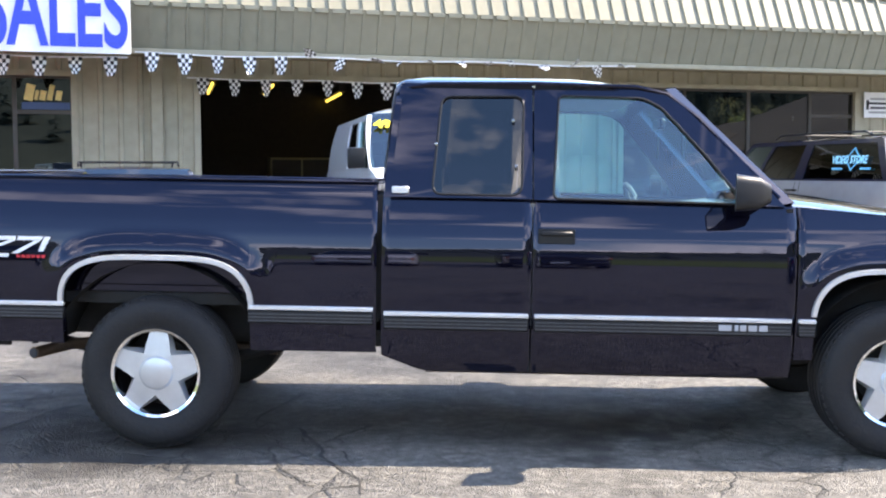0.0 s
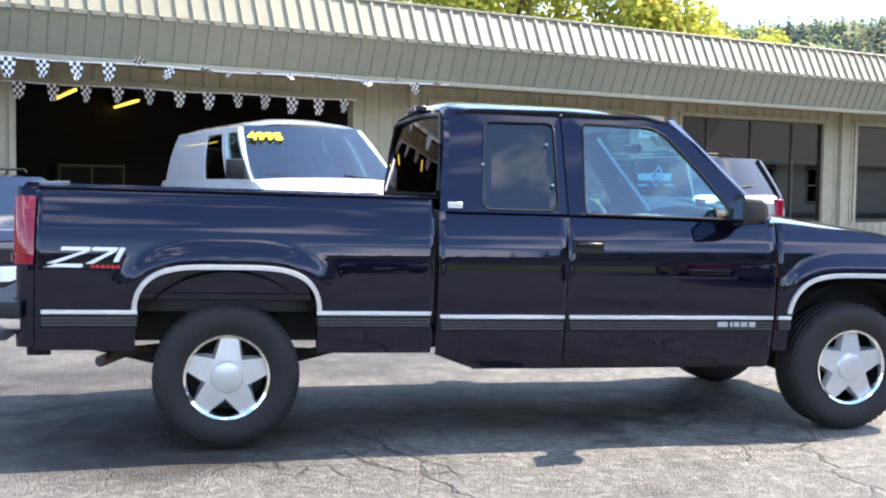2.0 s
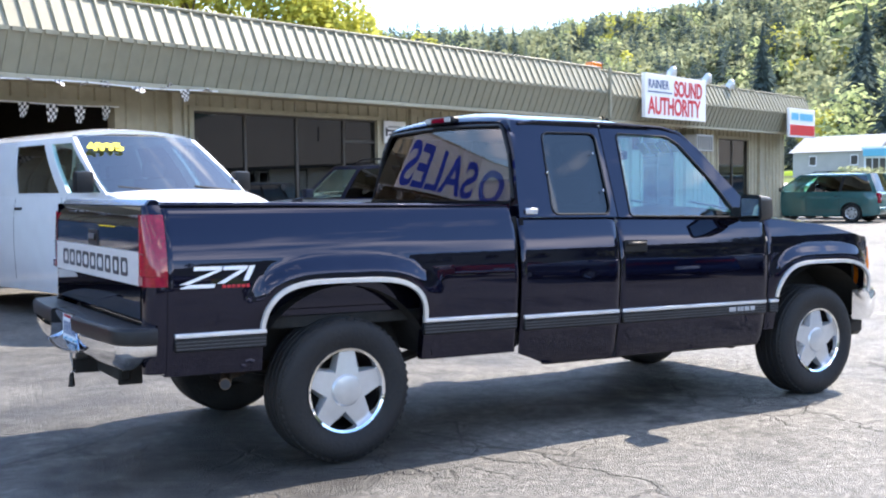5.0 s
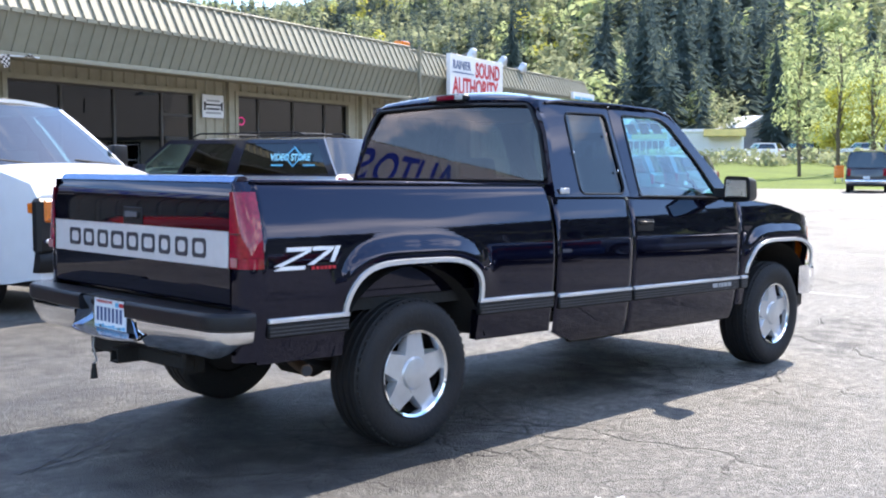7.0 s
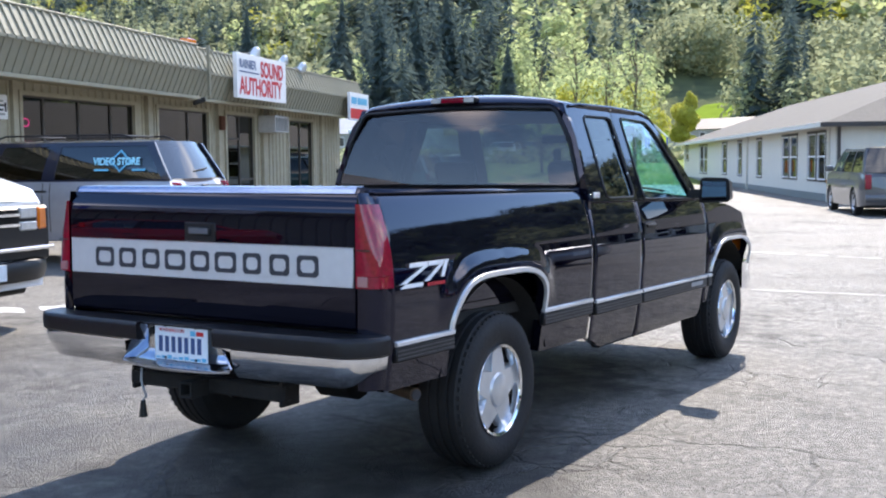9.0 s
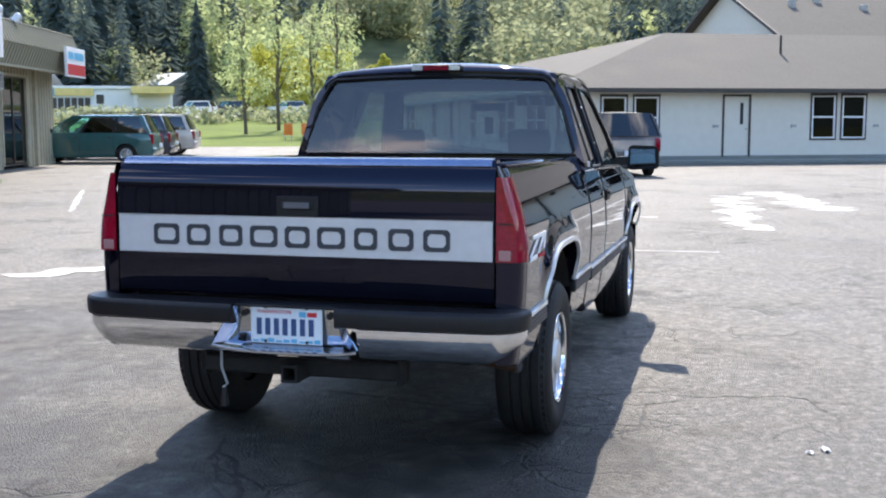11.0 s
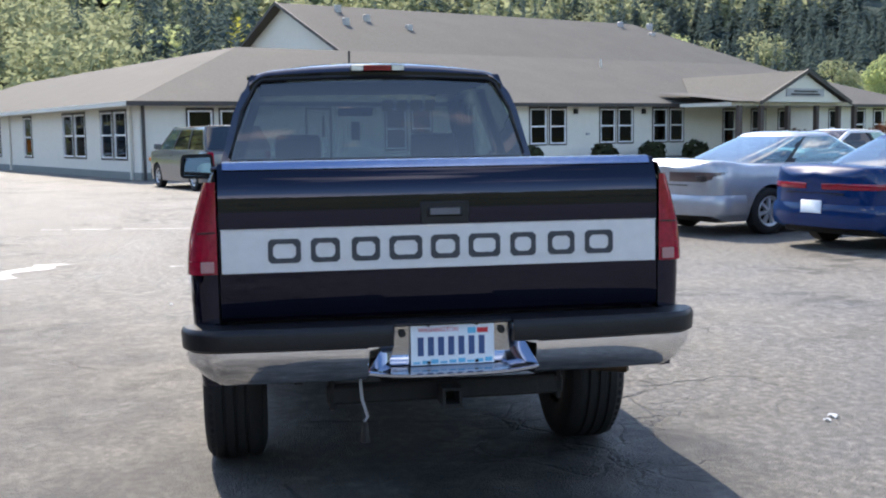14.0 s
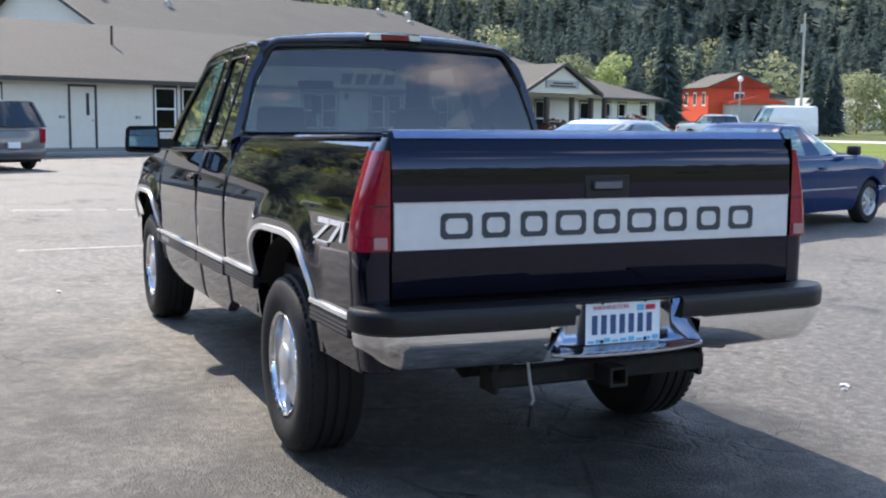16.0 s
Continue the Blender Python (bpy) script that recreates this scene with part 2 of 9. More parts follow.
def leaves(name, color, through, island=0.30, scale=0.15):
    """Thin leaves: matt on top, and glowing through when the sun stands behind them."""
    m = bpy.data.materials.new(name)
    m.use_nodes = True
    n, l = m.node_tree.nodes, m.node_tree.links
    n.clear()
    out, mix, df, tr, tc, nz, geo, hsv, mr, add = (n.new("ShaderNode" + k) for k in ("OutputMaterial", "MixShader", "BsdfDiffuse", "BsdfTranslucent", "TexCoord", "TexNoise", "NewGeometry", "HueSaturation", "MapRange", "Math"))
    nz.inputs["Scale"].default_value, nz.inputs["Detail"].default_value = scale, 3
    l.new(tc.outputs["Object"], nz.inputs["Vector"])
    add.operation = "ADD"
    l.new(nz.outputs["Fac"], add.inputs[0]), l.new(geo.outputs["Random Per Island"], add.inputs[1])
    mr.inputs["From Min"].default_value, mr.inputs["From Max"].default_value = 0.3, 1.7
    mr.inputs["To Min"].default_value, mr.inputs["To Max"].default_value = 1 - island * 1.3, 1 + island * 1.3
    l.new(add.outputs[0], mr.inputs["Value"])
    hsv.inputs["Color"].default_value = (*color, 1)
    l.new(mr.outputs[0], hsv.inputs["Value"])
    l.new(hsv.outputs[0], df.inputs["Color"]), l.new(hsv.outputs[0], tr.inputs["Color"])
    mix.inputs["Fac"].default_value = through
    l.new(df.outputs[0], mix.inputs[1]), l.new(tr.outputs[0], mix.inputs[2])
    l.new(mix.outputs[0], out.inputs["Surface"])
    return m


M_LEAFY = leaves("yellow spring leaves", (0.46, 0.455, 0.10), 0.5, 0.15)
# Greens and fir are lightened and greyed: distance haze put into the colour.
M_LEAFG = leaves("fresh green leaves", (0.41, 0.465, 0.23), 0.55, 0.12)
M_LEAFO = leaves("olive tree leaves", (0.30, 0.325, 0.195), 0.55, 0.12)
M_FIR = leaves("dark fir needles", (0.092, 0.126, 0.118), 0.4, 0.12)
M_HEDGE = leaves("dark bush leaves", (0.04, 0.045, 0.025), 0.2, scale=2)
M_BUSHRED = leaves("reddish bush leaves", (0.13, 0.06, 0.04), 0.3, scale=2)
M_GRASS = mat("mown grass", (0.16, 0.21, 0.055), 1.0, spec=0.05, vary=0.25, scale=0.8, bump=0.6, bump_scale=30, second=(0.095, 0.125, 0.04))
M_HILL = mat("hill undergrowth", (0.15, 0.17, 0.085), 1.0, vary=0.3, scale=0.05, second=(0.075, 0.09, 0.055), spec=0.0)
# Hill floor recoloured darker: shade on the far slopes put into the colour.
M_SHADE = mat("hill floor with painted shade", (0.085, 0.105, 0.09), 1.0, vary=0.3, scale=0.05, second=(0.055, 0.07, 0.065), spec=0.0)
M_MEADOW = mat("bright meadow grass", (0.19, 0.27, 0.04), 1.0, vary=0.2, scale=0.1, spec=0.0)
M_PAINTLINE = mat("worn white road paint", (0.62, 0.62, 0.60), 0.7, vary=0.2, scale=8, second=(0.30, 0.30, 0.29))
M_TAR = mat("oily tar", (0.028, 0.027, 0.025), 0.7, vary=0.5, scale=9, second=(0.06, 0.057, 0.053), bump=0.3)
M_PALECONC = mat("pale road concrete", (0.50, 0.49, 0.46), 0.85, vary=0.1)

# ---- helpers for meshes ----


def mesh_of(bm, name, material, smooth=None):
    if smooth is not None:
        for f in bm.faces:
            f.smooth = True
    me = bpy.data.meshes.new(name)
    bm.normal_update()
    bm.to_mesh(me)
    bm.free()
    for m in material if isinstance(material, (list, tuple)) else (material,):
        me.materials.append(m)
    if smooth is not None:
        me.set_sharp_from_angle(angle=radians(smooth))
    return me


def part(name, bm, material, parent=None, label="", smooth=None):
    """Links a bmesh as one mesh object under a thing or a part."""
    ob = new(name, mesh_of(bm, name, material, smooth))
    ob.parent = parent
    return tagged(ob, label)


def thing(name, m, label, category, group="", kind=""):
    ob = new(name)
    ob.matrix_world = m
    ob.empty_display_size = 0.2
    return tagged(ob, label, category, group, kind)


def solid(name, bm, material, label, category="", kind="", group="", smooth=None, m=None):
    """A thing, or a piece of the setting, that is one mesh."""
    ob = new(name, mesh_of(bm, name, material, smooth))
    if m is not None:
        ob.matrix_world = m
    return tagged(ob, label, category, group, kind)


def box(x0, x1, y0, y1, z0, z1, bevel=0.0, bm=None, seg=1):
    bm = bm or bmesh.new()
    vs = bmesh.ops.create_cube(bm, size=1.0)["verts"]
    for v in vs:
        v.co = Vector((x0 + (v.co.x + 0.5) * (x1 - x0), y0 + (v.co.y + 0.5) * (y1 - y0), z0 + (v.co.z + 0.5) * (z1 - z0)))
    if bevel:
        es = list({e for v in vs for e in v.link_edges})
        bmesh.ops.bevel(bm, geom=es, offset=bevel, segments=seg, affect="EDGES", profile=0.6)
    return bm


def grid(points, closed_u=False, closed_v=False, bm=None):
    """A sheet through rows of points."""
    bm = bm or bmesh.new()
    vs = [[bm.verts.new(p) for p in row] for row in points]
    nu, nv = len(vs), len(vs[0])
    for i in range(nu if closed_u else nu - 1):
        for j in range(nv if closed_v else nv - 1):
            q = [vs[i][j], vs[(i + 1) % nu][j], vs[(i + 1) % nu][(j + 1) % nv], vs[i][(j + 1) % nv]]
            q = [v for k, v in enumerate(q) if v not in q[:k]]
            try:
                bm.faces.new(q)
            except ValueError:
                pass
    return bm


def loft(rings, bm=None, cap=True):
    """A closed skin through rings of points, capped at both ends."""
    bm = grid(rings, closed_v=True, bm=bm)
    if cap:
        n = len(rings[0])
        bm.verts.ensure_lookup_table()
        total = len(bm.verts)
        first = [bm.verts[total - len(rings) * n + k] for k in range(n)]
        last = [bm.verts[total - n + k] for k in range(n)]
        for loop in (first[::-1], last):
            try:
                bm.faces.new(loop)
            except ValueError:
                pass
    bmesh.ops.recalc_face_normals(bm, faces=bm.faces)
    return bm


def prism(poly, axis, a, b, bm=None, bevel=0.0):
    """A polygon of (u, v) pushed along an axis from a to b. axis x: (y, z); y: (x, z); z: (x, y)."""
    put = {"x": lambda u, v, w: (w, u, v), "y": lambda u, v, w: (u, w, v), "z": lambda u, v, w: (u, v, w)}[axis]
    bm = bm or bmesh.new()
    lo, hi = [bm.verts.new(put(u, v, a)) for u, v in poly], [bm.verts.new(put(u, v, b)) for u, v in poly]
    fs = [bm.faces.new(lo), bm.faces.new(hi[::-1])]
    n = len(poly)
    fs += [bm.faces.new((lo[(i + 1) % n], lo[i], hi[i], hi[(i + 1) % n])) for i in range(n)]
    bmesh.ops.recalc_face_normals(bm, faces=fs)
    if bevel:
        bmesh.ops.bevel(bm, geom=list({e for f in fs for e in f.edges}), offset=bevel, segments=1, affect="EDGES")
    return bm


def tube(pts, r, sides=8, bm=None, closed=False):
    bm = bm or bmesh.new()
    pts = [Vector(p) for p in pts]
    rings = []
    n = len(pts)
    for i, p in enumerate(pts):
        a, b = pts[(i - 1) % n] if closed or i else p, pts[(i + 1) % n] if closed or i < n - 1 else p
        d = (b - a).normalized()
        up = Vector((0, 0, 1)) if abs(d.z) < 0.95 else Vector((1, 0, 0))
        s = d.cross(up).normalized()
        t = s.cross(d)
        rr = r[i] if isinstance(r, (list, tuple)) else r
        rings.append([p + rr * (math.cos(k * math.tau / sides) * s + math.sin(k * math.tau / sides) * t) for k in range(sides)])
    if closed:
        return grid(rings, closed_u=True, closed_v=True, bm=bm)
    return loft(rings, bm)


def lathe(profile, sides=32, bm=None):
    """A profile of (radius, y) turned about the y axis."""
    return grid([[(r * math.cos(k * math.tau / sides), y, r * math.sin(k * math.tau / sides)) for r, y in profile] for k in range(sides)], closed_u=True, bm=bm)


def moved(bm, m):
    bmesh.ops.transform(bm, matrix=m, verts=bm.verts)
    return bm


def lettering(name, text, size, depth, m, material, parent=None, label="", squeeze=1.0, bold=0.0):
    cu = bpy.data.curves.new(name, "FONT")
    cu.body, cu.size, cu.extrude, cu.align_x, cu.offset = text, size, depth, "LEFT", bold
    tmp = bpy.data.objects.new(name, cu)
    scene.collection.objects.link(tmp)
    me = bpy.data.meshes.new_from_object(tmp.evaluated_get(bpy.context.evaluated_depsgraph_get()))
    bpy.data.objects.remove(tmp)
    me.materials.clear()
    me.materials.append(material)
    me.transform(m @ Matrix.Diagonal((squeeze, 1, 1, 1)))
    ob = new(name, me)
    ob.parent = parent
    return tagged(ob, label)


def smooth01(t):
    t = min(1.0, max(0.0, t))
    return t * t * (3 - 2 * t)


# ---- ground ----
def dip(x, y):
    """The lot falls a little towards the nose of the pickup."""
    k = abs(x - 4.2) / 4.2
    if k >= 1:
        return 0.0
    return -0.037 * math.cos(k * math.pi / 2) ** 2 * (1 - smooth01((abs(y) - 3.0) / 3.0))


def hill_height(x, y):
    r = math.hypot(x, y)
    b = math.degrees(math.atan2(x, y))
    top = 64 + 56 * smooth01((b - 36) / 34)
    if b < 26:
        top = 64 - 26 * smooth01((26 - b) / 28)
    top += 4 * smooth01((46 - b) / 8) * smooth01((b - 8) / 10)
    top += 24 * smooth01((-45 - b) / 12) * smooth01((b + 165) / 12)
    top -= 65 * smooth01((b - 140) / 35)
    h = top * smooth01((r - 140) / 400) ** 1.1
    h += 2.0 * smooth01((r - 60) / 70) * smooth01((b - 35) / 12) * smooth01((86 - b) / 8)  # the bank below the road
    h += 7 * smooth01((r - 150) / 100) * noise.noise(Vector((x / 90, y / 90, 0)))
    return max(0.0, h)


def asphalt():
    m = bpy.data.materials.new("cracked grey asphalt")
    m.use_nodes = True
    n, l = m.node_tree.nodes, m.node_tree.links
    b = n["Principled BSDF"]
    tc = n.new("ShaderNodeTexCoord")

    def tex(kind, scale, detail=4.0, vec=None):
        t = n.new("ShaderNodeTex" + kind)
        t.inputs["Scale"].default_value = scale
        if "Detail" in t.inputs:
            t.inputs["Detail"].default_value = detail
        l.new(vec or tc.outputs["Object"], t.inputs["Vector"])
        return t

    def rng(src, a, z, lo=0.0, hi=1.0):
        r = n.new("ShaderNodeMapRange")
        r.inputs["From Min"].default_value, r.inputs["From Max"].default_value = a, z
        r.inputs["To Min"].default_value, r.inputs["To Max"].default_value = lo, hi
        l.new(src, r.inputs["Value"])
        return r.outputs[0]

    def mixc(fac, c1, c2, mode="MIX"):
        x = n.new("ShaderNodeMixRGB")
        x.blend_type = mode
        for sock, v in zip(("Fac", "Color1", "Color2"), (fac, c1, c2)):
            if isinstance(v, (tuple, float)):
                x.inputs[sock].default_value = v
            else:
                l.new(v, x.inputs[sock])
        return x.outputs[0]

    def maths(op, a, c):
        x = n.new("ShaderNodeMath")
        x.operation = op
        for i, v in enumerate((a, c)):
            if isinstance(v, float):
                x.inputs[i].default_value = v
            else:
                l.new(v, x.inputs[i])
        return x.outputs[0]

    grain, blot, patch = tex("Noise", 130, 3), tex("Noise", 1.1, 6), tex("Noise", 0.16, 3)
    stones, pebbles = tex("Voronoi", 75), tex("Voronoi", 26)
    clots, crumbs = tex("Noise", 11, 5), tex("Noise", 16, 9)
    crumbs.inputs["Roughness"].default_value = 0.85
    col = mixc(rng(grain.outputs["Fac"], 0.35, 0.65), (0.055, 0.053, 0.048, 1), (0.155, 0.148, 0.133, 1))
    col = mixc(rng(stones.outputs["Distance"], 0.0, 0.30, 0.85, 0.0), col, (0.38, 0.36, 0.32, 1))
    col = mixc(rng(pebbles.outputs["Distance"], 0.06, 0.20, 0.7, 0.0), col, (0.40, 0.38, 0.335, 1))
    col = mixc(rng(clots.outputs["Fac"], 0.36, 0.60, 0.55, 0.0), col, (0.050, 0.048, 0.045, 1))
    col = mixc(rng(blot.outputs["Fac"], 0.35, 0.70, 0.0, 0.55), col, (0.200, 0.190, 0.170, 1))
    col = mixc(rng(patch.outputs["Fac"], 0.56, 0.62, 0.0, 0.4), col, (0.075, 0.073, 0.070, 1))
    col = mixc(rng(crumbs.outputs["Fac"], 0.48, 0.64, 0.0, 0.6), col, (0.355, 0.338, 0.30, 1))
    col = mixc(rng(crumbs.outputs["Fac"], 0.34, 0.46, 0.45, 0.0), col, (0.055, 0.052, 0.047, 1))
    col = mixc(1.0, col, (1.14, 1.14, 1.14, 1), "MULTIPLY")
    glints, gate_ = tex("Voronoi", 34), tex("Noise", 9, 3)
    col = mixc(maths("MULTIPLY", rng(glints.outputs["Distance"], 0.08, 0.24, 0.9, 0.0), rng(gate_.outputs["Fac"], 0.42, 0.52)), col, (0.66, 0.63, 0.57, 1))
    stain, drip = tex("Noise", 0.6, 5), tex("Noise", 4.5, 5)
    col = mixc(maths("MULTIPLY", rng(stain.outputs["Fac"], 0.53, 0.64), rng(drip.outputs["Fac"], 0.42, 0.60, 0.0, 0.8)), col, (0.040, 0.039, 0.037, 1))
    # worked-in oil where cars have stood, and shade under the pickup painted in with it
    sep = n.new("ShaderNodeSeparateXYZ")
    l.new(tc.outputs["Object"], sep.inputs[0])

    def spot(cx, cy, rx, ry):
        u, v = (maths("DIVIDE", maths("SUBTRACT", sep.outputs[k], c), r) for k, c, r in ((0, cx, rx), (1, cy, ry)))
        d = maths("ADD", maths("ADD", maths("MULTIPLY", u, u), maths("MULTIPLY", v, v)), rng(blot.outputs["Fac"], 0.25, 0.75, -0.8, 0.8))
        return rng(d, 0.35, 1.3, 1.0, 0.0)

    # a darker strip before the shop
    darkened = maths("MULTIPLY", spot(1.0, 3.0, 4.5, 2.0), 0.8)
    oily_shade = maths("MAXIMUM", maths("MAXIMUM", maths("MULTIPLY", spot(-0.9, 0.4, 1.7, 1.35), 0.7), spot(-0.45, -0.60, 1.2, 0.85)), maths("MULTIPLY", spot(1.5, 0.0, 1.9, 0.85), 0.7))
    col = mixc(maths("MULTIPLY", oily_shade, rng(drip.outputs["Fac"], 0.30, 0.62, 0.55, 0.95)), col, (0.022, 0.021, 0.020, 1))
    col = mixc(maths("MULTIPLY", darkened, rng(drip.outputs["Fac"], 0.30, 0.62, 0.42, 0.92)), col, (0.030, 0.029, 0.028, 1))
    # cracks: the borders of warped cells, only where the surface has broken up
    warp = n.new("ShaderNodeMixRGB")
    warp.inputs["Fac"].default_value = 0.30
    l.new(tc.outputs["Object"], warp.inputs["Color1"])
    l.new(tex("Noise", 2.2, 6).outputs["Color"], warp.inputs["Color2"])
    cells = tex("Voronoi", 0.85, vec=warp.outputs[0])
    cells.feature = "DISTANCE_TO_EDGE"
    fine = tex("Voronoi", 3.6, vec=warp.outputs[0])
    fine.feature = "DISTANCE_TO_EDGE"
    broken, broken2 = tex("Noise", 0.30, 2), tex("Noise", 0.45, 2)
    c1 = maths("MULTIPLY", rng(cells.outputs["Distance"], 0.0, 0.010, 1.0, 0.0), rng(broken.outputs["Fac"], 0.56, 0.64))
    c2 = maths("MULTIPLY", rng(fine.outputs["Distance"], 0.0, 0.035, 0.9, 0.0), rng(broken2.outputs["Fac"], 0.54, 0.62))
    crack = maths("MAXIMUM", c1, c2)
    col = mixc(maths("MULTIPLY", crack, 0.55), col, (0.022, 0.021, 0.020, 1))
    b.inputs["Specular IOR Level"].default_value = 0.36
    l.new(col, b.inputs["Base Color"])
    l.new(rng(blot.outputs["Fac"], 0.3, 0.7, 0.50, 0.78), b.inputs["Roughness"])
    h = maths("SUBTRACT", maths("ADD", maths("MULTIPLY", grain.outputs["Fac"], 0.35), maths("MULTIPLY", stones.outputs["Distance"], -0.9)), maths("MULTIPLY", crack, 2.0))
    bp = n.new("ShaderNodeBump")
    bp.inputs["Strength"].default_value, bp.inputs["Distance"].default_value = 0.9, 0.012
    l.new(h, bp.inputs["Height"])
    l.new(bp.outputs["Normal"], b.inputs["Normal"])
    return m


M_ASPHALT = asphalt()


def ground_sheet():
    """One sheet from the lot to the ridge line; lot, grass and hill are its faces."""
    bm = bmesh.new()
    radii = [0.0] + [0.9 * k for k in range(1, 17)] + [16, 18, 21, 24, 28, 32, 37, 43, 50, 58, 67, 77, 90, 105, 120, 135]
    radii += [135 + 17 * k for k in range(1, 26)] + [620, 760, 1100, 2200, 4500]
    n = 96
    rows = []
    for r in radii:
        ring = []
        for k in range(n):
            a = k * math.tau / n
            x, y = r * math.sin(a) + 2, r * math.cos(a)
            z = dip(x, y) + (hill_height(x, y) if r < 620 else hill_height(x, y) * 0.9)
            ring.append(bm.verts.new((x, y, z)))
        rows.append(ring)
    for i in range(len(rows) - 1):
        for k in range(n):
            q = [rows[i][k], rows[i + 1][k], rows[i + 1][(k + 1) % n], rows[i][(k + 1) % n]]
            f = bm.faces.new(q[1:] if i == 0 and False else q)
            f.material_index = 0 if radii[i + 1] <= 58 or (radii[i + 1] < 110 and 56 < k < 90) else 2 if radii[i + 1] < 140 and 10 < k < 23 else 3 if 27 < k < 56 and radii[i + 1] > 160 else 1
            f.smooth = True
    bmesh.ops.remove_doubles(bm, verts=rows[0], dist=0.001)
    bmesh.ops.recalc_face_normals(bm, faces=bm.faces)
    return bm


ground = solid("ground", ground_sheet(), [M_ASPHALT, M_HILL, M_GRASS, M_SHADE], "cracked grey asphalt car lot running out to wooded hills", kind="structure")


def patch(name, pts, z, material, label, category="", kind="structure"):
    bm = bmesh.new()
    bm.faces.new([bm.verts.new((x, y, z)) for x, y in pts])
    bmesh.ops.triangulate(bm, faces=bm.faces)
    bmesh.ops.recalc_face_normals(bm, faces=bm.faces)
    for f in bm.faces:
        if f.normal.z < 0:
            f.normal_flip()
    return solid(name, bm, material, label, category, kind)


def ribbon(p0, p1, w, jag, seed, bm=None, z=0.004, step=0.16):
    """A worn stripe with ragged edges and gaps."""
    rnd = random.Random(seed)
    bm = bm or bmesh.new()
    a, b = Vector((*p0, 0)), Vector((*p1, 0))
    d = (b - a).normalized()
    s = Vector((-d.y, d.x, 0))
    n = max(4, int((b - a).length / step))
    prev = None
    for i in range(n + 1):
        p = a + (b - a) * (i / n) + s * rnd.uniform(-jag, jag) * 0.4
        hw = w * rnd.uniform(0.35, 1.0) / 2
        row = [bm.verts.new((*(p + s * k * hw).xy, z + dip(p.x, p.y))) for k in (-1, 1)]
        if prev and rnd.random() > 0.18:
            bm.faces.new((prev[0], row[0], row[1], prev[1]))
        prev = row
    return bm


for seed, (p0, p1, w, jag) in enumerate((((1.8, 6.6), (5.4, 4.2), 0.50, 0.3), ((5.4, 4.2), (8.2, 2.9), 0.40, 0.3), ((7.6, 1.6), (7.75, -1.6), 0.08, 0.03), ((10.5, -2.0), (17.5, -1.6), 0.55, 0.6), ((14.0, -3.4), (19.0, -2.2), 0.8, 0.9), ((12.2, -0.6), (13.2, 4.0), 0.10, 0.04), ((16, 6), (24, 9), 0.35, 0.3), ((11, 9), (16, 12), 0.14, 0.05))):
    solid("paint_stripe", ribbon(p0, p1, w, jag, seed), M_PAINTLINE, "worn white paint stripe on the asphalt", kind="structure")

# old tar smears and open cracks where cars stand
def crack_line(p0, p1, w, seed):
    """A crooked line of tar that forks and thins out."""
    rnd = random.Random(seed)
    bm = bmesh.new()

    def run(p, d, length, w0):
        s, prev, gone = 0.035, None, 0.0
        while gone < length:
            d = d + rnd.gauss(0, 0.35) * 0.5
            n_ = Vector((-math.sin(d), math.cos(d)))
            hw = w0 * (1 - 0.7 * gone / length) * rnd.uniform(0.35, 1.3) / 2
            row = [bm.verts.new((p.x + n_.x * k * hw, p.y + n_.y * k * hw, dip(p.x, p.y) + 0.004)) for k in (-1, 1)]
            if prev and rnd.random() > 0.06:
                bm.faces.new((prev[0], row[0], row[1], prev[1]))
            if rnd.random() < 0.10 and w0 > w * 0.6:
                run(p.copy(), d + rnd.choice((-1, 1)) * rnd.uniform(0.6, 1.3), length * rnd.uniform(0.15, 0.4), w0 * 0.5)
            prev = row
            p = p + Vector((math.cos(d), math.sin(d))) * s
            d = d * 0.8 + aim * 0.2
            gone += s

    a, b = Vector(p0), Vector(p1)
    aim = math.atan2(b.y - a.y, b.x - a.x)
    run(a, aim, (b - a).length, w)
    return bm


for seed, (p0, p1, w) in enumerate((((-0.70, 0.48), (-1.10, -0.05), 0.035), ((-0.72, 0.05), (-1.0, -0.60), 0.045), ((-0.15, -0.55), (-1.25, -0.12), 0.04), ((-1.60, -0.02), (-0.40, 0.52), 0.05), ((-1.2, -0.5), (-0.5, -1.0), 0.03), ((0.50, 0.40), (0.62, -0.55), 0.03), ((0.62, -0.50), (1.0, -1.75), 0.028), ((1.0, -0.42), (0.55, -0.85), 0.03), ((0.55, -0.85), (0.75, -1.7), 0.02))):
    solid("tar_crack", crack_line(p0, p1, w, 60 + seed), M_TAR, "dark tar filled crack in the asphalt", kind="structure")

# grass verge and lawns beyond the lot
patch("lawn", [(14, -17.5), (40, -30), (62, -45), (40, -70), (0, -62), (-20, -40)], 0.03, M_GRASS, "bright mown lawn beside the lot")
bm = bmesh.new()
prev = None
for k in range(41):
    p = Vector((34, 74)).lerp(Vector((150, 42)), k / 40)
    row = [bm.verts.new((p.x + s * 0.8, p.y + s * 3.2, hill_height(p.x + s * 0.8, p.y + s * 3.2) + 0.12)) for s in (-1, 1)]
    if prev:
        bm.faces.new((prev[0], row[0], row[1], prev[1]))
    prev = row
bmesh.ops.recalc_face_normals(bm, faces=bm.faces)
solid("road", bm, M_PALECONC, "pale concrete road beyond the grass bank", kind="structure")
patch("road", [(62, -46), (20, -62), (22, -68), (66, -52)], 0.05, M_PALECONC, "pale road beyond the lawn")

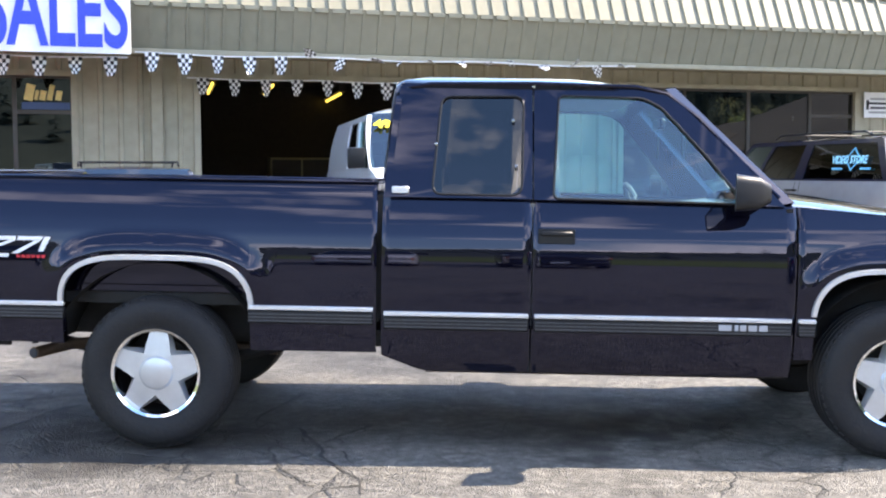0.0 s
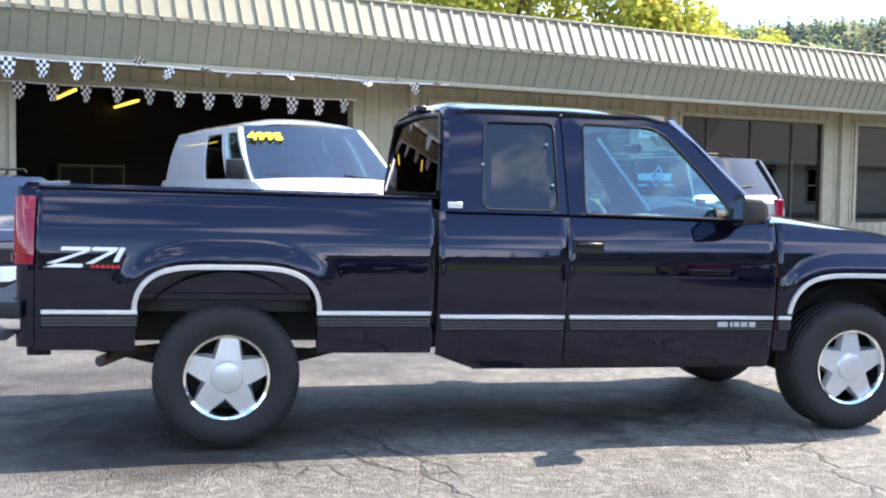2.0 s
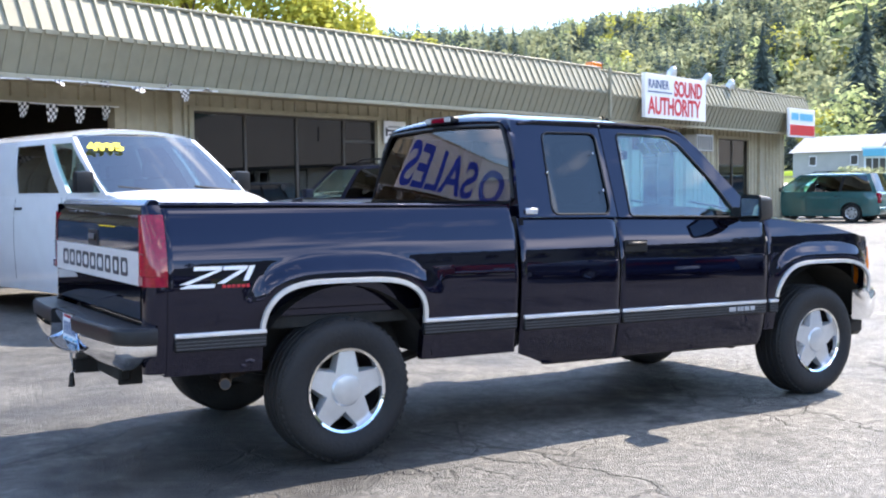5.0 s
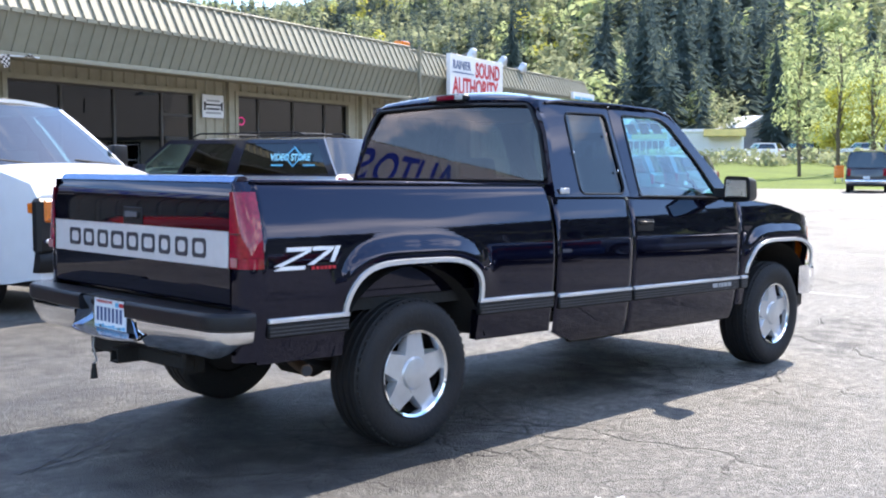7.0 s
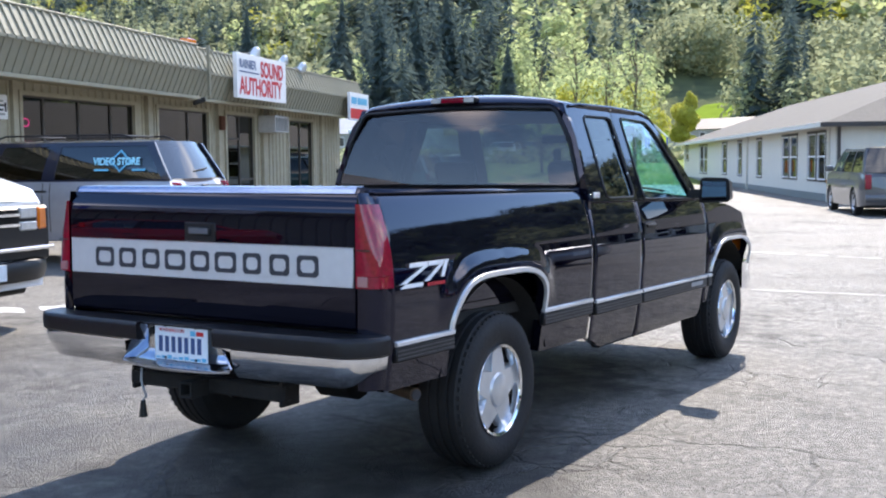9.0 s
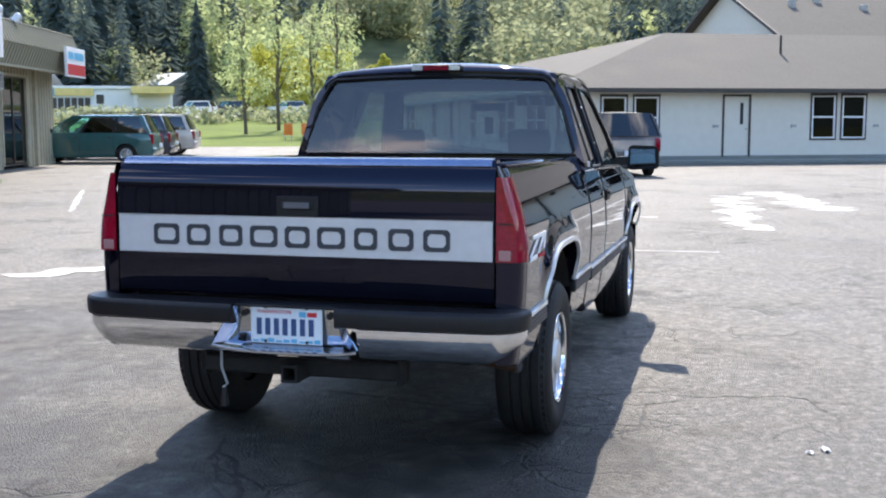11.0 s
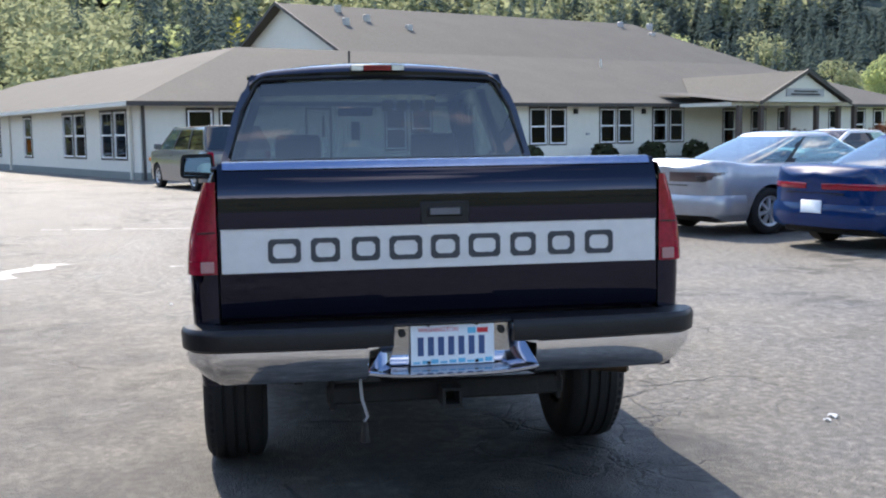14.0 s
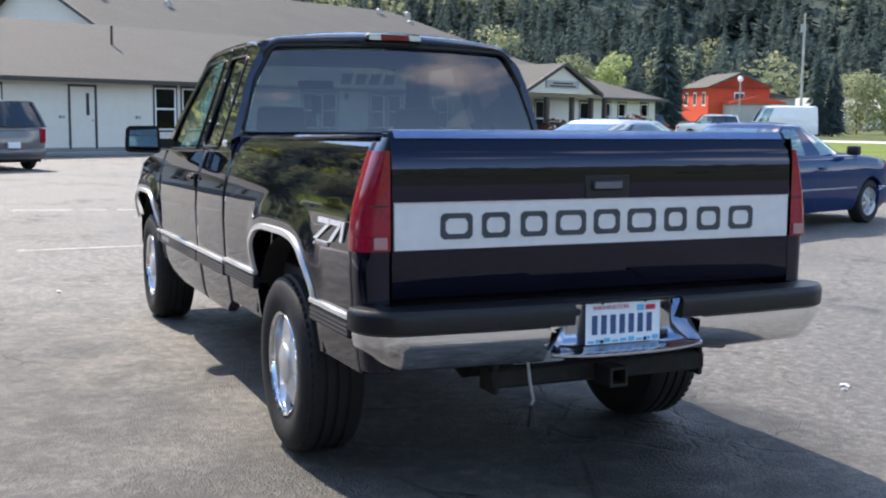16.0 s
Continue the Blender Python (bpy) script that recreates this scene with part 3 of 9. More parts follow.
# ---- the shop building ----
SHOP = Matrix.Rotation(radians(18.0), 4, "Z")  # local x runs along the front, local y away from the lot
WALL_Y, FRONT_Y = 11.62, 10.30
SHOP_L, SHOP_R = -16.0, 34.6
LINTEL, HEAD = 2.86, 3.16
shop = thing("shop_building", SHOP, "long single-storey buff metal shop with an olive mansard fascia", "building")


def shop_part(name, bm, material, label="", parent=None, smooth=None):
    return part(name, bm, material, parent or shop, label, smooth)


# wall bays between the openings: left, right, sill height of each opening
OPENINGS = [(-2.35, -0.98, 0.05, 2.85), (0.86, 6.67, 0.0, LINTEL), (8.22, 13.15, 0.75, 2.88), (14.48, 19.1, 0.55, 2.92), (20.2, 23.2, 0.55, 2.92), (24.3, 26.4, 0.05, 2.92), (29.2, 31.6, 0.1, 2.92)]


def ribbed(x0, x1, z0, z1, y=WALL_Y, pitch=0.30, depth=0.035):
    """Profiled metal siding: flat pans with raised ribs."""
    xs = [(x0, 0.0)]
    k = math.ceil(x0 / pitch)
    while k * pitch < x1 - 0.02:
        c = k * pitch
        for dx, d in ((-0.045, 0), (-0.025, depth), (0.025, depth), (0.045, 0)):
            if x0 < c + dx < x1:
                xs.append((c + dx, d))
        k += 1
    xs.append((x1, 0.0))
    bm = grid([[(x, y - d, z0), (x, y - d, z1)] for x, d in xs])
    grid([[(x0, y + 0.15, z0), (x0, y + 0.15, z1)], [(x1, y + 0.15, z0), (x1, y + 0.15, z1)]], bm=bm)
    bmesh.ops.recalc_face_normals(bm, faces=bm.faces)
    return bm


edges = [SHOP_L] + [v for o in OPENINGS for v in o[:2]] + [SHOP_R]
for a, b in zip(edges[::2], edges[1::2]):
    shop_part("wall_panel", ribbed(a, b, 0, HEAD), M_BUFF)
for a, b, lo, hi in OPENINGS:
    shop_part("lintel_panel", ribbed(a, b, hi, HEAD), M_BUFF)
    if lo > 0.3:
        shop_part("sill_panel", ribbed(a, b, 0, lo), M_BUFF)
    # reveal trim round the opening
    bm = bmesh.new()
    for x in (a, b):
        box(x - 0.05, x + 0.05, WALL_Y - 0.06, WALL_Y + 0.16, lo, hi, bm=bm)
    box(a - 0.05, b + 0.05, WALL_Y - 0.06, WALL_Y + 0.16, hi - 0.02, hi + 0.07, bm=bm)
    shop_part("opening_trim", bm, M_BUFF)
for x in (0.24, 7.85, 14.22, 19.7, 23.75, 27.0, 32.4):
    shop_part("post", box(x - 0.09, x + 0.09, WALL_Y - 0.12, WALL_Y + 0.02, 0, HEAD, 0.01), M_BUFF)
# side and back walls, floor, roof deck
shop_part("side_wall", box(SHOP_L, SHOP_L + 0.15, WALL_Y + 0.15, 26, 0, 3.9), M_BUFF)
shop_part("side_wall", box(SHOP_R - 0.15, SHOP_R, WALL_Y + 0.15, 26, 0, 3.9), M_BUFF)
shop_part("back_wall", box(SHOP_L, SHOP_R, 26, 26.15, 0, 3.9), M_BUFF)
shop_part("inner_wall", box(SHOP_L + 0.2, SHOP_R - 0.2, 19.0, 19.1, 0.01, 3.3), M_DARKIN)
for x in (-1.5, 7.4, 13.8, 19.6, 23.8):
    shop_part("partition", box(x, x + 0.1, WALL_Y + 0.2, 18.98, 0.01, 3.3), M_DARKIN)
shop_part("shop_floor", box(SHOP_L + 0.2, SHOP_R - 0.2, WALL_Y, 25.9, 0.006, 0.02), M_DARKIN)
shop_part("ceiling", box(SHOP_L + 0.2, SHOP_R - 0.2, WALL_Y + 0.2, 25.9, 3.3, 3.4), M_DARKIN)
shop_part("roof_deck", box(SHOP_L, SHOP_R, 11.5, 26.3, 3.95, 4.1), M_SOFFIT)
# mansard: lower band leans out, upper band leans back
BOT_Z, KNEE_Z, TOP_Z = 3.16, 3.80, 4.42
LEAN_Y = (FRONT_Y + 0.26, FRONT_Y - 0.02, FRONT_Y + 0.27)
shop_part("soffit", box(SHOP_L, SHOP_R, FRONT_Y + 0.58, WALL_Y + 0.02, HEAD, HEAD + 0.03), M_SOFFIT)
shop_part("soffit", box(SHOP_L, 20.45, FRONT_Y + 0.28, FRONT_Y + 0.579, HEAD, HEAD + 0.03), M_SOFFIT)
JOINT, BACK = 20.45, 0.30  # past the joint the fascia stands further back
for u0, u1, dy in ((SHOP_L, JOINT, 0.0), (JOINT + 0.002, SHOP_R, BACK)):
    shop_part("fascia_lower", loft([[(x, LEAN_Y[0] + dy, BOT_Z), (x, LEAN_Y[1] + dy, KNEE_Z), (x, LEAN_Y[1] + dy + 0.06, KNEE_Z), (x, LEAN_Y[0] + dy + 0.06, BOT_Z)] for x in (u0, u1)]), M_FASCIA)
    shop_part("fascia_upper", loft([[(x, LEAN_Y[1] + dy, KNEE_Z + 0.003), (x, LEAN_Y[2] + dy, TOP_Z), (x, LEAN_Y[2] + dy + 0.06, TOP_Z), (x, LEAN_Y[1] + dy + 0.063, KNEE_Z + 0.003)] for x in (u0, u1)]), M_FASCIA)
    shop_part("fascia_cap", box(u0, u1, LEAN_Y[2] + dy - 0.04, 11.5, TOP_Z, TOP_Z + 0.05, 0.01), M_FASCIA)
    shop_part("drip_rail", box(u0, u1, LEAN_Y[0] + dy - 0.05, LEAN_Y[0] + dy + 0.08, BOT_Z - 0.07, BOT_Z + 0.01, 0.01), M_BUFF)
shop_part("fascia_return", prism([(LEAN_Y[0] + 0.03, BOT_Z), (LEAN_Y[1] + 0.03, KNEE_Z), (LEAN_Y[2] + 0.03, TOP_Z), (LEAN_Y[2] + BACK, TOP_Z), (LEAN_Y[0] + BACK, BOT_Z)], "x", JOINT - 0.02, JOINT + 0.001), M_FASCIA)
shop_part("fascia_end", prism([(LEAN_Y[0] + BACK + 0.05, BOT_Z), (LEAN_Y[1] + BACK + 0.05, KNEE_Z), (LEAN_Y[2] + BACK + 0.05, TOP_Z), (13, TOP_Z), (13, BOT_Z)], "x", SHOP_R - 0.01, SHOP_R + 0.02), M_FASCIA)


def seam(upper):
    y0, z0, y1, z1 = (LEAN_Y[1], KNEE_Z, LEAN_Y[2], TOP_Z) if upper else (LEAN_Y[0], BOT_Z, LEAN_Y[1], KNEE_Z)
    d = Vector((0, y1 - y0, z1 - z0)).normalized()
    out = Vector((0, -d.z, d.y))
    h = 0.032 if upper else 0.022
    return loft([[Vector((s * 0.022, y0, z0)) - out * 0.005, Vector((s * 0.022, y0, z0)) + out * h, Vector((s * 0.022, y1, z1)) + out * h, Vector((s * 0.022, y1, z1)) - out * 0.005] for s in (-1, 1)])


SEAM_UP, SEAM_LO = mesh_of(seam(True), "seam", M_FASCIA), mesh_of(seam(False), "seam", M_FASCIA)
for me in (SEAM_UP, SEAM_LO):
    x = SHOP_L + 0.12
    while x < SHOP_R:
        ob = new("seam", me)
        ob.parent = shop
        ob.location = (x, BACK if x > JOINT else 0, 0)
        x += 0.2625
# scalloped step along the knee between the seams
bm = bmesh.new()
x = SHOP_L + 0.12
while x < SHOP_R - 0.3:
    dy = BACK if x > JOINT else 0.0
    box(x + 0.03, x + 0.235, LEAN_Y[1] + dy - 0.028, LEAN_Y[1] + dy + 0.03, KNEE_Z - 0.045, KNEE_Z + 0.02, bm=bm)
    x += 0.2625
tagged(shop_part("pan_end", bm, M_FASCIA), kind="stuff")


def shop_window(x0, x1, z0, z1, cuts, rails=()):
    w = shop_part("window", box(x0, x1, WALL_Y + 0.02, WALL_Y + 0.08, z1 - 0.06, z1), M_FRAME)
    bars = [x0 + 0.03, *cuts, x1 - 0.03]
    for x in bars:
        part("mullion", box(x - 0.03, x + 0.03, WALL_Y + 0.015, WALL_Y + 0.085, z0, z1 - 0.062), M_FRAME, w)
    part("bottom_rail", box(x0, x1, WALL_Y + 0.02, WALL_Y + 0.08, z0 - 0.06, z0), M_FRAME, w)
    for a, b in zip(bars, bars[1:]):
        pane = part("pane", box(a + 0.03, b - 0.03, WALL_Y + 0.045, WALL_Y + 0.055, z0, z1 - 0.06), G_SHOP, w)
        pane.visible_shadow = False
    for a, b, z in rails:
        part("rail", box(a, b, WALL_Y + 0.017, WALL_Y + 0.083, z - 0.03, z + 0.03), M_FRAME, w)
    return w


shop_window(8.22, 13.15, 0.8, 2.88, (9.52, 10.84, 12.16), ((12.19, 13.12, 2.40),))
shop_window(14.48, 19.1, 0.6, 2.92, (15.35, 16.7, 18.05))
shop_window(20.2, 23.2, 0.6, 2.92, (22.0,))
shop_window(24.3, 26.4, 0.1, 2.92, (25.35,), ((24.33, 25.32, 2.2), (25.38, 26.37, 1.0)))
shop_window(29.2, 31.6, 0.15, 2.92, (30.4,))
office = shop_window(-2.35, -0.98, 0.08, 2.85, (-1.85,), ((-1.82, -1.01, 2.28),))
# name painted on the office glass: a cream flourish bar, and a dark board under it
for k, (x, w, h) in enumerate(((-1.72, 0.13, 0.25), (-1.57, 0.05, 0.15), (-1.50, 0.09, 0.15), (-1.39, 0.08, 0.24), (-1.27, 0.09, 0.15))):
    part("name_bar", moved(box(0, w, 0, 0.006, 0, h, 0.002), pose(x, WALL_Y + 0.033, 2.47, 0, 12, 0)), M_GOLDP, office, "cream painted stroke on the office glass")
part("number_bar", box(-2.28, -2.2, WALL_Y + 0.035, WALL_Y + 0.042, 2.50, 2.66), M_GOLDP, office)
part("name_board", box(-1.75, -1.05, WALL_Y + 0.035, WALL_Y + 0.043, 2.32, 2.43), M_PLATEINK, office, "dark blue painted board")

# ---- the black pickup ----
TRUCK = pose(0, -0.055, 0) @ Matrix.Rotation(radians(1.10), 4, "Y")
truck = thing("pickup_truck", TRUCK, "glossy black extended-cab pickup with bright mouldings and silver tailgate band", "pickup")
WB, HUB_Z, ARCH, TYRE = 3.594, 0.376, 0.545, 0.370


def lerp_table(table, v):
    if v <= table[0][0]:
        return table[0][1]
    for (a, fa), (b, fb) in zip(table, table[1:]):
        if v <= b:
            return fa + (fb - fa) * (v - a) / (b - a)
    return table[-1][1]


SIDE = [(0.38, 0.86), (0.45, 0.885), (0.60, 0.905), (0.70, 0.918), (0.85, 0.926), (0.93, 0.927), (1.00, 0.924), (1.06, 0.917), (1.12, 0.904), (1.18, 0.887), (1.24, 0.867), (1.28, 0.852), (1.30, 0.840), (1.315, 0.824)]


ARCH_W, ARCH_LOW, ARCH_RISE = 0.452, 0.69, 0.24


def arch_z(dx):
    """The flat-topped wheel opening: height of its edge at a distance from the axle."""
    return ARCH_LOW + ARCH_RISE * max(0.0, 1 - (abs(dx) / ARCH_W) ** 4) ** 0.4


ARCH_EDGE = [(0.452 * math.cos(math.pi * i / 48), arch_z(0.452 * math.cos(math.pi * i / 48))) for i in range(49)]


def side_y(x, z, hubs=(0.0, WB)):
    y = lerp_table(SIDE, z)
    for h in hubs:
        if z > 0.55 and abs(x - h) < 0.7:
            d = math.sqrt(min((x - h - a) ** 2 + (z - b) ** 2 for a, b in ARCH_EDGE))
            y += 0.024 * (1 - smooth01((d - 0.04) / 0.10)) * smooth01((z - 0.70) / 0.18)
    return y


def tp(name, bm, material, parent=None, label="", smooth=40):
    return part(name, bm, material, parent or truck, label, smooth)


def body_panel(x0, x1, bottom, top, sgn, rows=30, step=0.035, lip=True, front_taper=None):
    xs = [x0, x0 + 0.005, x0 + 0.012, x1 - 0.012, x1 - 0.005, x1]
    k = x0 + step
    while k < x1 - 0.02:
        xs.append(k)
        k += step
    for h in (0.0, WB):
        for i in range(0, 46):
            x = h + 0.4519 * math.cos(math.pi * i / 45)
            if i == 0 or i == 45:
                xs.append(h + 0.4525 * math.cos(math.pi * i / 45)) if x0 < x < x1 else None
            if x0 < x < x1:
                xs.append(x)
    xs = sorted(set(round(x, 4) for x in xs))
    pts = []
    for x in xs:
        zb, zt = bottom(x), top(x)
        for h in (0.0, WB):
            if abs(x - h) < 0.452:
                zb = max(zb, arch_z(x - h))
        col = []
        edge = 0.007 * (1 - smooth01(min(x - x0, x1 - x) / 0.012))
        drop = front_taper(x) if front_taper else 0.0
        low = rows * 2 // 5
        for j in range(rows + 1):
            z = zb + (0.985 - zb) * j / low if j < low else 0.985 + (zt - 0.985) * (j - low) / (rows - low)
            col.append((x, sgn * (side_y(x, z) - edge - drop), z))
        y0 = abs(col[0][1])
        col.insert(0, (x, sgn * (y0 - 0.05), col[0][2] + 0.004))
        col.append((x, sgn * (abs(col[-1][1]) - 0.05), zt + 0.002))
        pts.append(col)
    bm = grid(pts)
    bmesh.ops.recalc_face_normals(bm, faces=bm.faces)
    c = sum((f.normal.y * f.calc_area() for f in bm.faces))
    if c * sgn < 0:
        bmesh.ops.reverse_faces(bm, faces=bm.faces)
    return bm


def cab_bottom(x):
    return 0.485 - (x - 1.08) * 0.38 if x < 1.28 else 0.41


def fender_top(x):
    return 1.225 - 0.035 * smooth01((x - 3.05) / 0.5) - 0.10 * smooth01((x - 3.5) / 0.65)


BELT = 1.243
for sgn, hand in ((-1, "right"), (1, "left")):
    bed = tp("bed_side", body_panel(-0.93, 1.057, lambda x: 0.515 - 0.02 * smooth01((x + 0.9) / 1.6), lambda x: 1.312, sgn), M_BLACK)
    quarter = tp("cab_quarter_panel", body_panel(1.082, 1.794, cab_bottom, lambda x: BELT, sgn), M_BLACK)
    door = tp("door", body_panel(1.802, 3.046, lambda x: 0.412, lambda x: BELT - 0.012 * (x - 1.8), sgn), M_BLACK)
    fender = tp("front_fender", body_panel(3.054, 4.13, lambda x: 0.50, fender_top, sgn, front_taper=lambda x: 0.07 * smooth01((x - 3.85) / 0.3) ** 2), M_BLACK)
    # bright arch trims, following the wheel openings
    for h, owner in ((0.0, bed), (WB, fender)):
        rows = []
        for i in range(61):
            a = math.pi * (0.012 + 0.976 * i / 60)
            x, z = ARCH_W * math.cos(a), arch_z(ARCH_W * math.cos(a))
            e = Vector((ARCH_W * math.cos(a + 0.01), arch_z(ARCH_W * math.cos(a + 0.01)))) - Vector((ARCH_W * math.cos(a - 0.01), arch_z(ARCH_W * math.cos(a - 0.01))))
            e.normalize()
            dx, dz = e.y, -e.x
            y = side_y(h + x, z + 0.01)
            rows.append([(h + x - dx * 0.006, sgn * (y - 0.006), z - dz * 0.006), (h + x - dx * 0.004, sgn * (y + 0.010), z - dz * 0.004), (h + x + dx * 0.018, sgn * (y + 0.011), z + dz * 0.018), (h + x + dx * 0.022, sgn * (y - 0.004), z + dz * 0.022)])
        tp("arch_trim", loft(rows), M_MOULD, owner, "bright wheel arch trim")
    # side mouldings: bright strip over a ribbed black pad
    for owner, a, b in ((bed, -0.895, -0.44), (bed, 0.445, 1.045), (quarter, 1.095, 1.785), (door, 1.812, 3.03), (fender, 3.062, 3.145)):
        z = 0.706 if a < 1 else 0.690
        y = 0.918
        tp("moulding_pad", box(a, b, sgn * (y - 0.02) if sgn > 0 else -(y + 0.012), sgn * (y + 0.012) if sgn > 0 else -(y - 0.02), z - 0.075, z - 0.013, 0.006), M_TRIM, owner, "black ribbed side moulding")
        tp("bright_strip", box(a, b, (y - 0.01) if sgn > 0 else -(y + 0.017), (y + 0.017) if sgn > 0 else -(y - 0.01), z - 0.011, z + 0.011, 0.004), M_MOULD, owner, "bright metal strip")
        for k in range(3):
            zz = z - 0.03 - 0.016 * k
            tp("rib", box(a + 0.005, b - 0.005, (y + 0.006) if sgn > 0 else -(y + 0.015), (y + 0.015) if sgn > 0 else -(y + 0.006), zz - 0.003, zz + 0.003), M_RIB, owner, "thin grey moulding rib")
    # door handle in its dark cup
    hx0, hx1, hz0, hz1, hy = 1.822, 1.998, 1.036, 1.108, 0.924
    ya, yb = sorted((sgn * (hy - 0.004), sgn * (hy + 0.006)))
    tp("handle_cup", box(hx0, hx1, ya, yb, hz0, hz1, 0.004), M_TRIM, door, "black recessed handle cup")
    ya, yb = sorted((sgn * (hy + 0.0065), sgn * (hy + 0.020)))
    tp("door_handle", box(hx0 + 0.012, hx1 - 0.012, ya, yb, hz1 - 0.034, hz1 - 0.012, 0.005), M_TRIM, door, "black pull handle")
    # badge bars on the door moulding and on the bed side
    if True:
        y = 0.9335
        for k, w in enumerate((0.06, 0.018, 0.03, 0.04, 0.04)):
            xx = 2.685 + (0, 0.075, 0.10, 0.14, 0.19)[k]
            ya, yb = sorted((sgn * y, sgn * (y + 0.004)))
            tp("badge_bar", box(xx, xx + w, ya, yb, 0.640, 0.668, 0.001), M_GSTRIPE, door, "plain grey badge bar")
        y = 0.9290
        for poly in ([(-0.80, 1.026), (-0.665, 1.026), (-0.67, 1.008), (-0.805, 1.008)], [(-0.70, 1.007), (-0.665, 1.007), (-0.83, 0.944), (-0.872, 0.944)], [(-0.83, 0.943), (-0.70, 0.943), (-0.705, 0.926), (-0.872, 0.926)], [(-0.655, 1.026), (-0.535, 1.026), (-0.545, 1.008), (-0.662, 1.008)], [(-0.575, 1.007), (-0.545, 1.007), (-0.655, 0.945), (-0.69, 0.945)], [(-0.528, 1.026), (-0.50, 1.026), (-0.535, 0.955), (-0.56, 0.955)]):
            if sgn > 0:
                poly = [(-1.372 - u, v) for u, v in poly]
                poly = [(u, v) for u, v in poly]
            a, b = sorted((sgn * y, sgn * (y + 0.004)))
            tp("decal_bar", prism(poly, "y", a, b), M_WHITEP, bed, "plain white slanted decal bar")
        a, b = sorted((sgn * y, sgn * (y + 0.004)))
        for k in range(6):
            tp("decal_bar", box(-0.665 + 0.024 * k, -0.648 + 0.024 * k, a, b, 0.924, 0.938), M_REDP, bed, "small plain red decal bar")
    # greenhouse
    def gy(z):
        return 0.892 - 0.20 * ((z - BELT) / (1.80 - BELT)) ** 1.15 if z > BELT else 0.892

    def frame_with_window(outer, hole, material, owner, name):
        bm = bmesh.new()
        edges = []
        for loop in (outer, hole):
            vs = [bm.verts.new((x, sgn * gy(z), z)) for x, z in loop]
            edges += [bm.edges.new((vs[i], vs[(i + 1) % len(vs)])) for i in range(len(vs))]
        bmesh.ops.triangle_fill(bm, edges=edges, use_beauty=True)
        fs = list(bm.faces)
        bmesh.ops.recalc_face_normals(bm, faces=fs)
        if sum(f.normal.y for f in fs) * sgn < 0:
            bmesh.ops.reverse_faces(bm, faces=fs)
        ext = bmesh.ops.extrude_face_region(bm, geom=fs)
        for v in (e for e in ext["geom"] if isinstance(e, bmesh.types.BMVert)):
            v.co.y -= sgn * 0.035
        bmesh.ops.recalc_face_normals(bm, faces=bm.faces)
        return tp(name, bm, material, owner, smooth=30)

    def rounded(poly, r=0.035, n=4):
        out = []
        m = len(poly)
        for i, p in enumerate(poly):
            p, a, b = Vector(p), Vector(poly[i - 1]), Vector(poly[(i + 1) % m])
            u, v = (a - p).normalized(), (b - p).normalized()
            for k in range(n + 1):
                t = k / n
                out.append(tuple((p + u * r) * (1 - t) ** 2 + p * 2 * t * (1 - t) + (p + v * r) * t**2))
        return out

    def pane_and_seal(hole, owner, material, name, label):
        bm = bmesh.new()
        bm.faces.new([bm.verts.new((x, sgn * (gy(z) - 0.008), z)) for x, z in hole])
        bmesh.ops.triangulate(bm, faces=bm.faces)
        pane = tp(name, bm, material, owner, label, smooth=None)
        pane.visible_shadow = False
        tp("rubber_seal", tube([(x, sgn * (gy(z) + 0.002), z) for x, z in hole], 0.006, 6, closed=True), M_TRIM, pane, "black rubber window seal")
        return pane

    q_hole = rounded([(1.315, 1.262), (1.742, 1.262), (1.752, 1.742), (1.352, 1.735)], 0.05)
    q_outer = [(1.085, BELT + 0.002), (1.794, BELT + 0.002), (1.794, 1.803), (1.152, 1.80), (1.118, 1.60), (1.095, 1.40)]
    frame_with_window(q_outer, q_hole, M_BLACK, quarter, "cab_upper_side")
    pane_and_seal(q_hole, quarter, G_QUARTER, "quarter_window", "dark tinted quarter window")
    d_hole = rounded([(1.893, 1.25), (2.80, 1.24), (2.62, 1.47), (2.415, 1.70), (2.33, 1.742), (1.922, 1.748)], 0.03)
    d_outer = [(1.802, BELT), (2.99, BELT - 0.013), (2.80, 1.43), (2.52, 1.71), (2.44, 1.775), (2.34, 1.80), (1.802, 1.803)]
    frame_with_window(d_outer, d_hole, M_BLACK, door, "window_frame")
    pane_and_seal(d_hole, door, G_CLEAR, "door_window", "pale green tinted door window")
    for xx, zz in ((1.70, 1.62), (1.33, 1.50), (1.715, 1.40), (1.80, 1.79)):
        a, b = sorted((sgn * (gy(zz) + 0.004), sgn * (gy(zz) + 0.012)))
        tp("stud", box(xx - 0.007, xx + 0.007, a, b, zz - 0.007, zz + 0.007, 0.002), M_CHROME, quarter)
    a, b = sorted((sgn * (gy(1.27) + 0.002), sgn * (gy(1.27) + 0.012)))
    tp("badge_bar", box(1.125, 1.205, a, b, 1.262, 1.295, 0.003), M_MOULD, quarter, "small silver badge bar")
    # mirror: black housing on an arm, bright glass to the rear
    my = 1.075
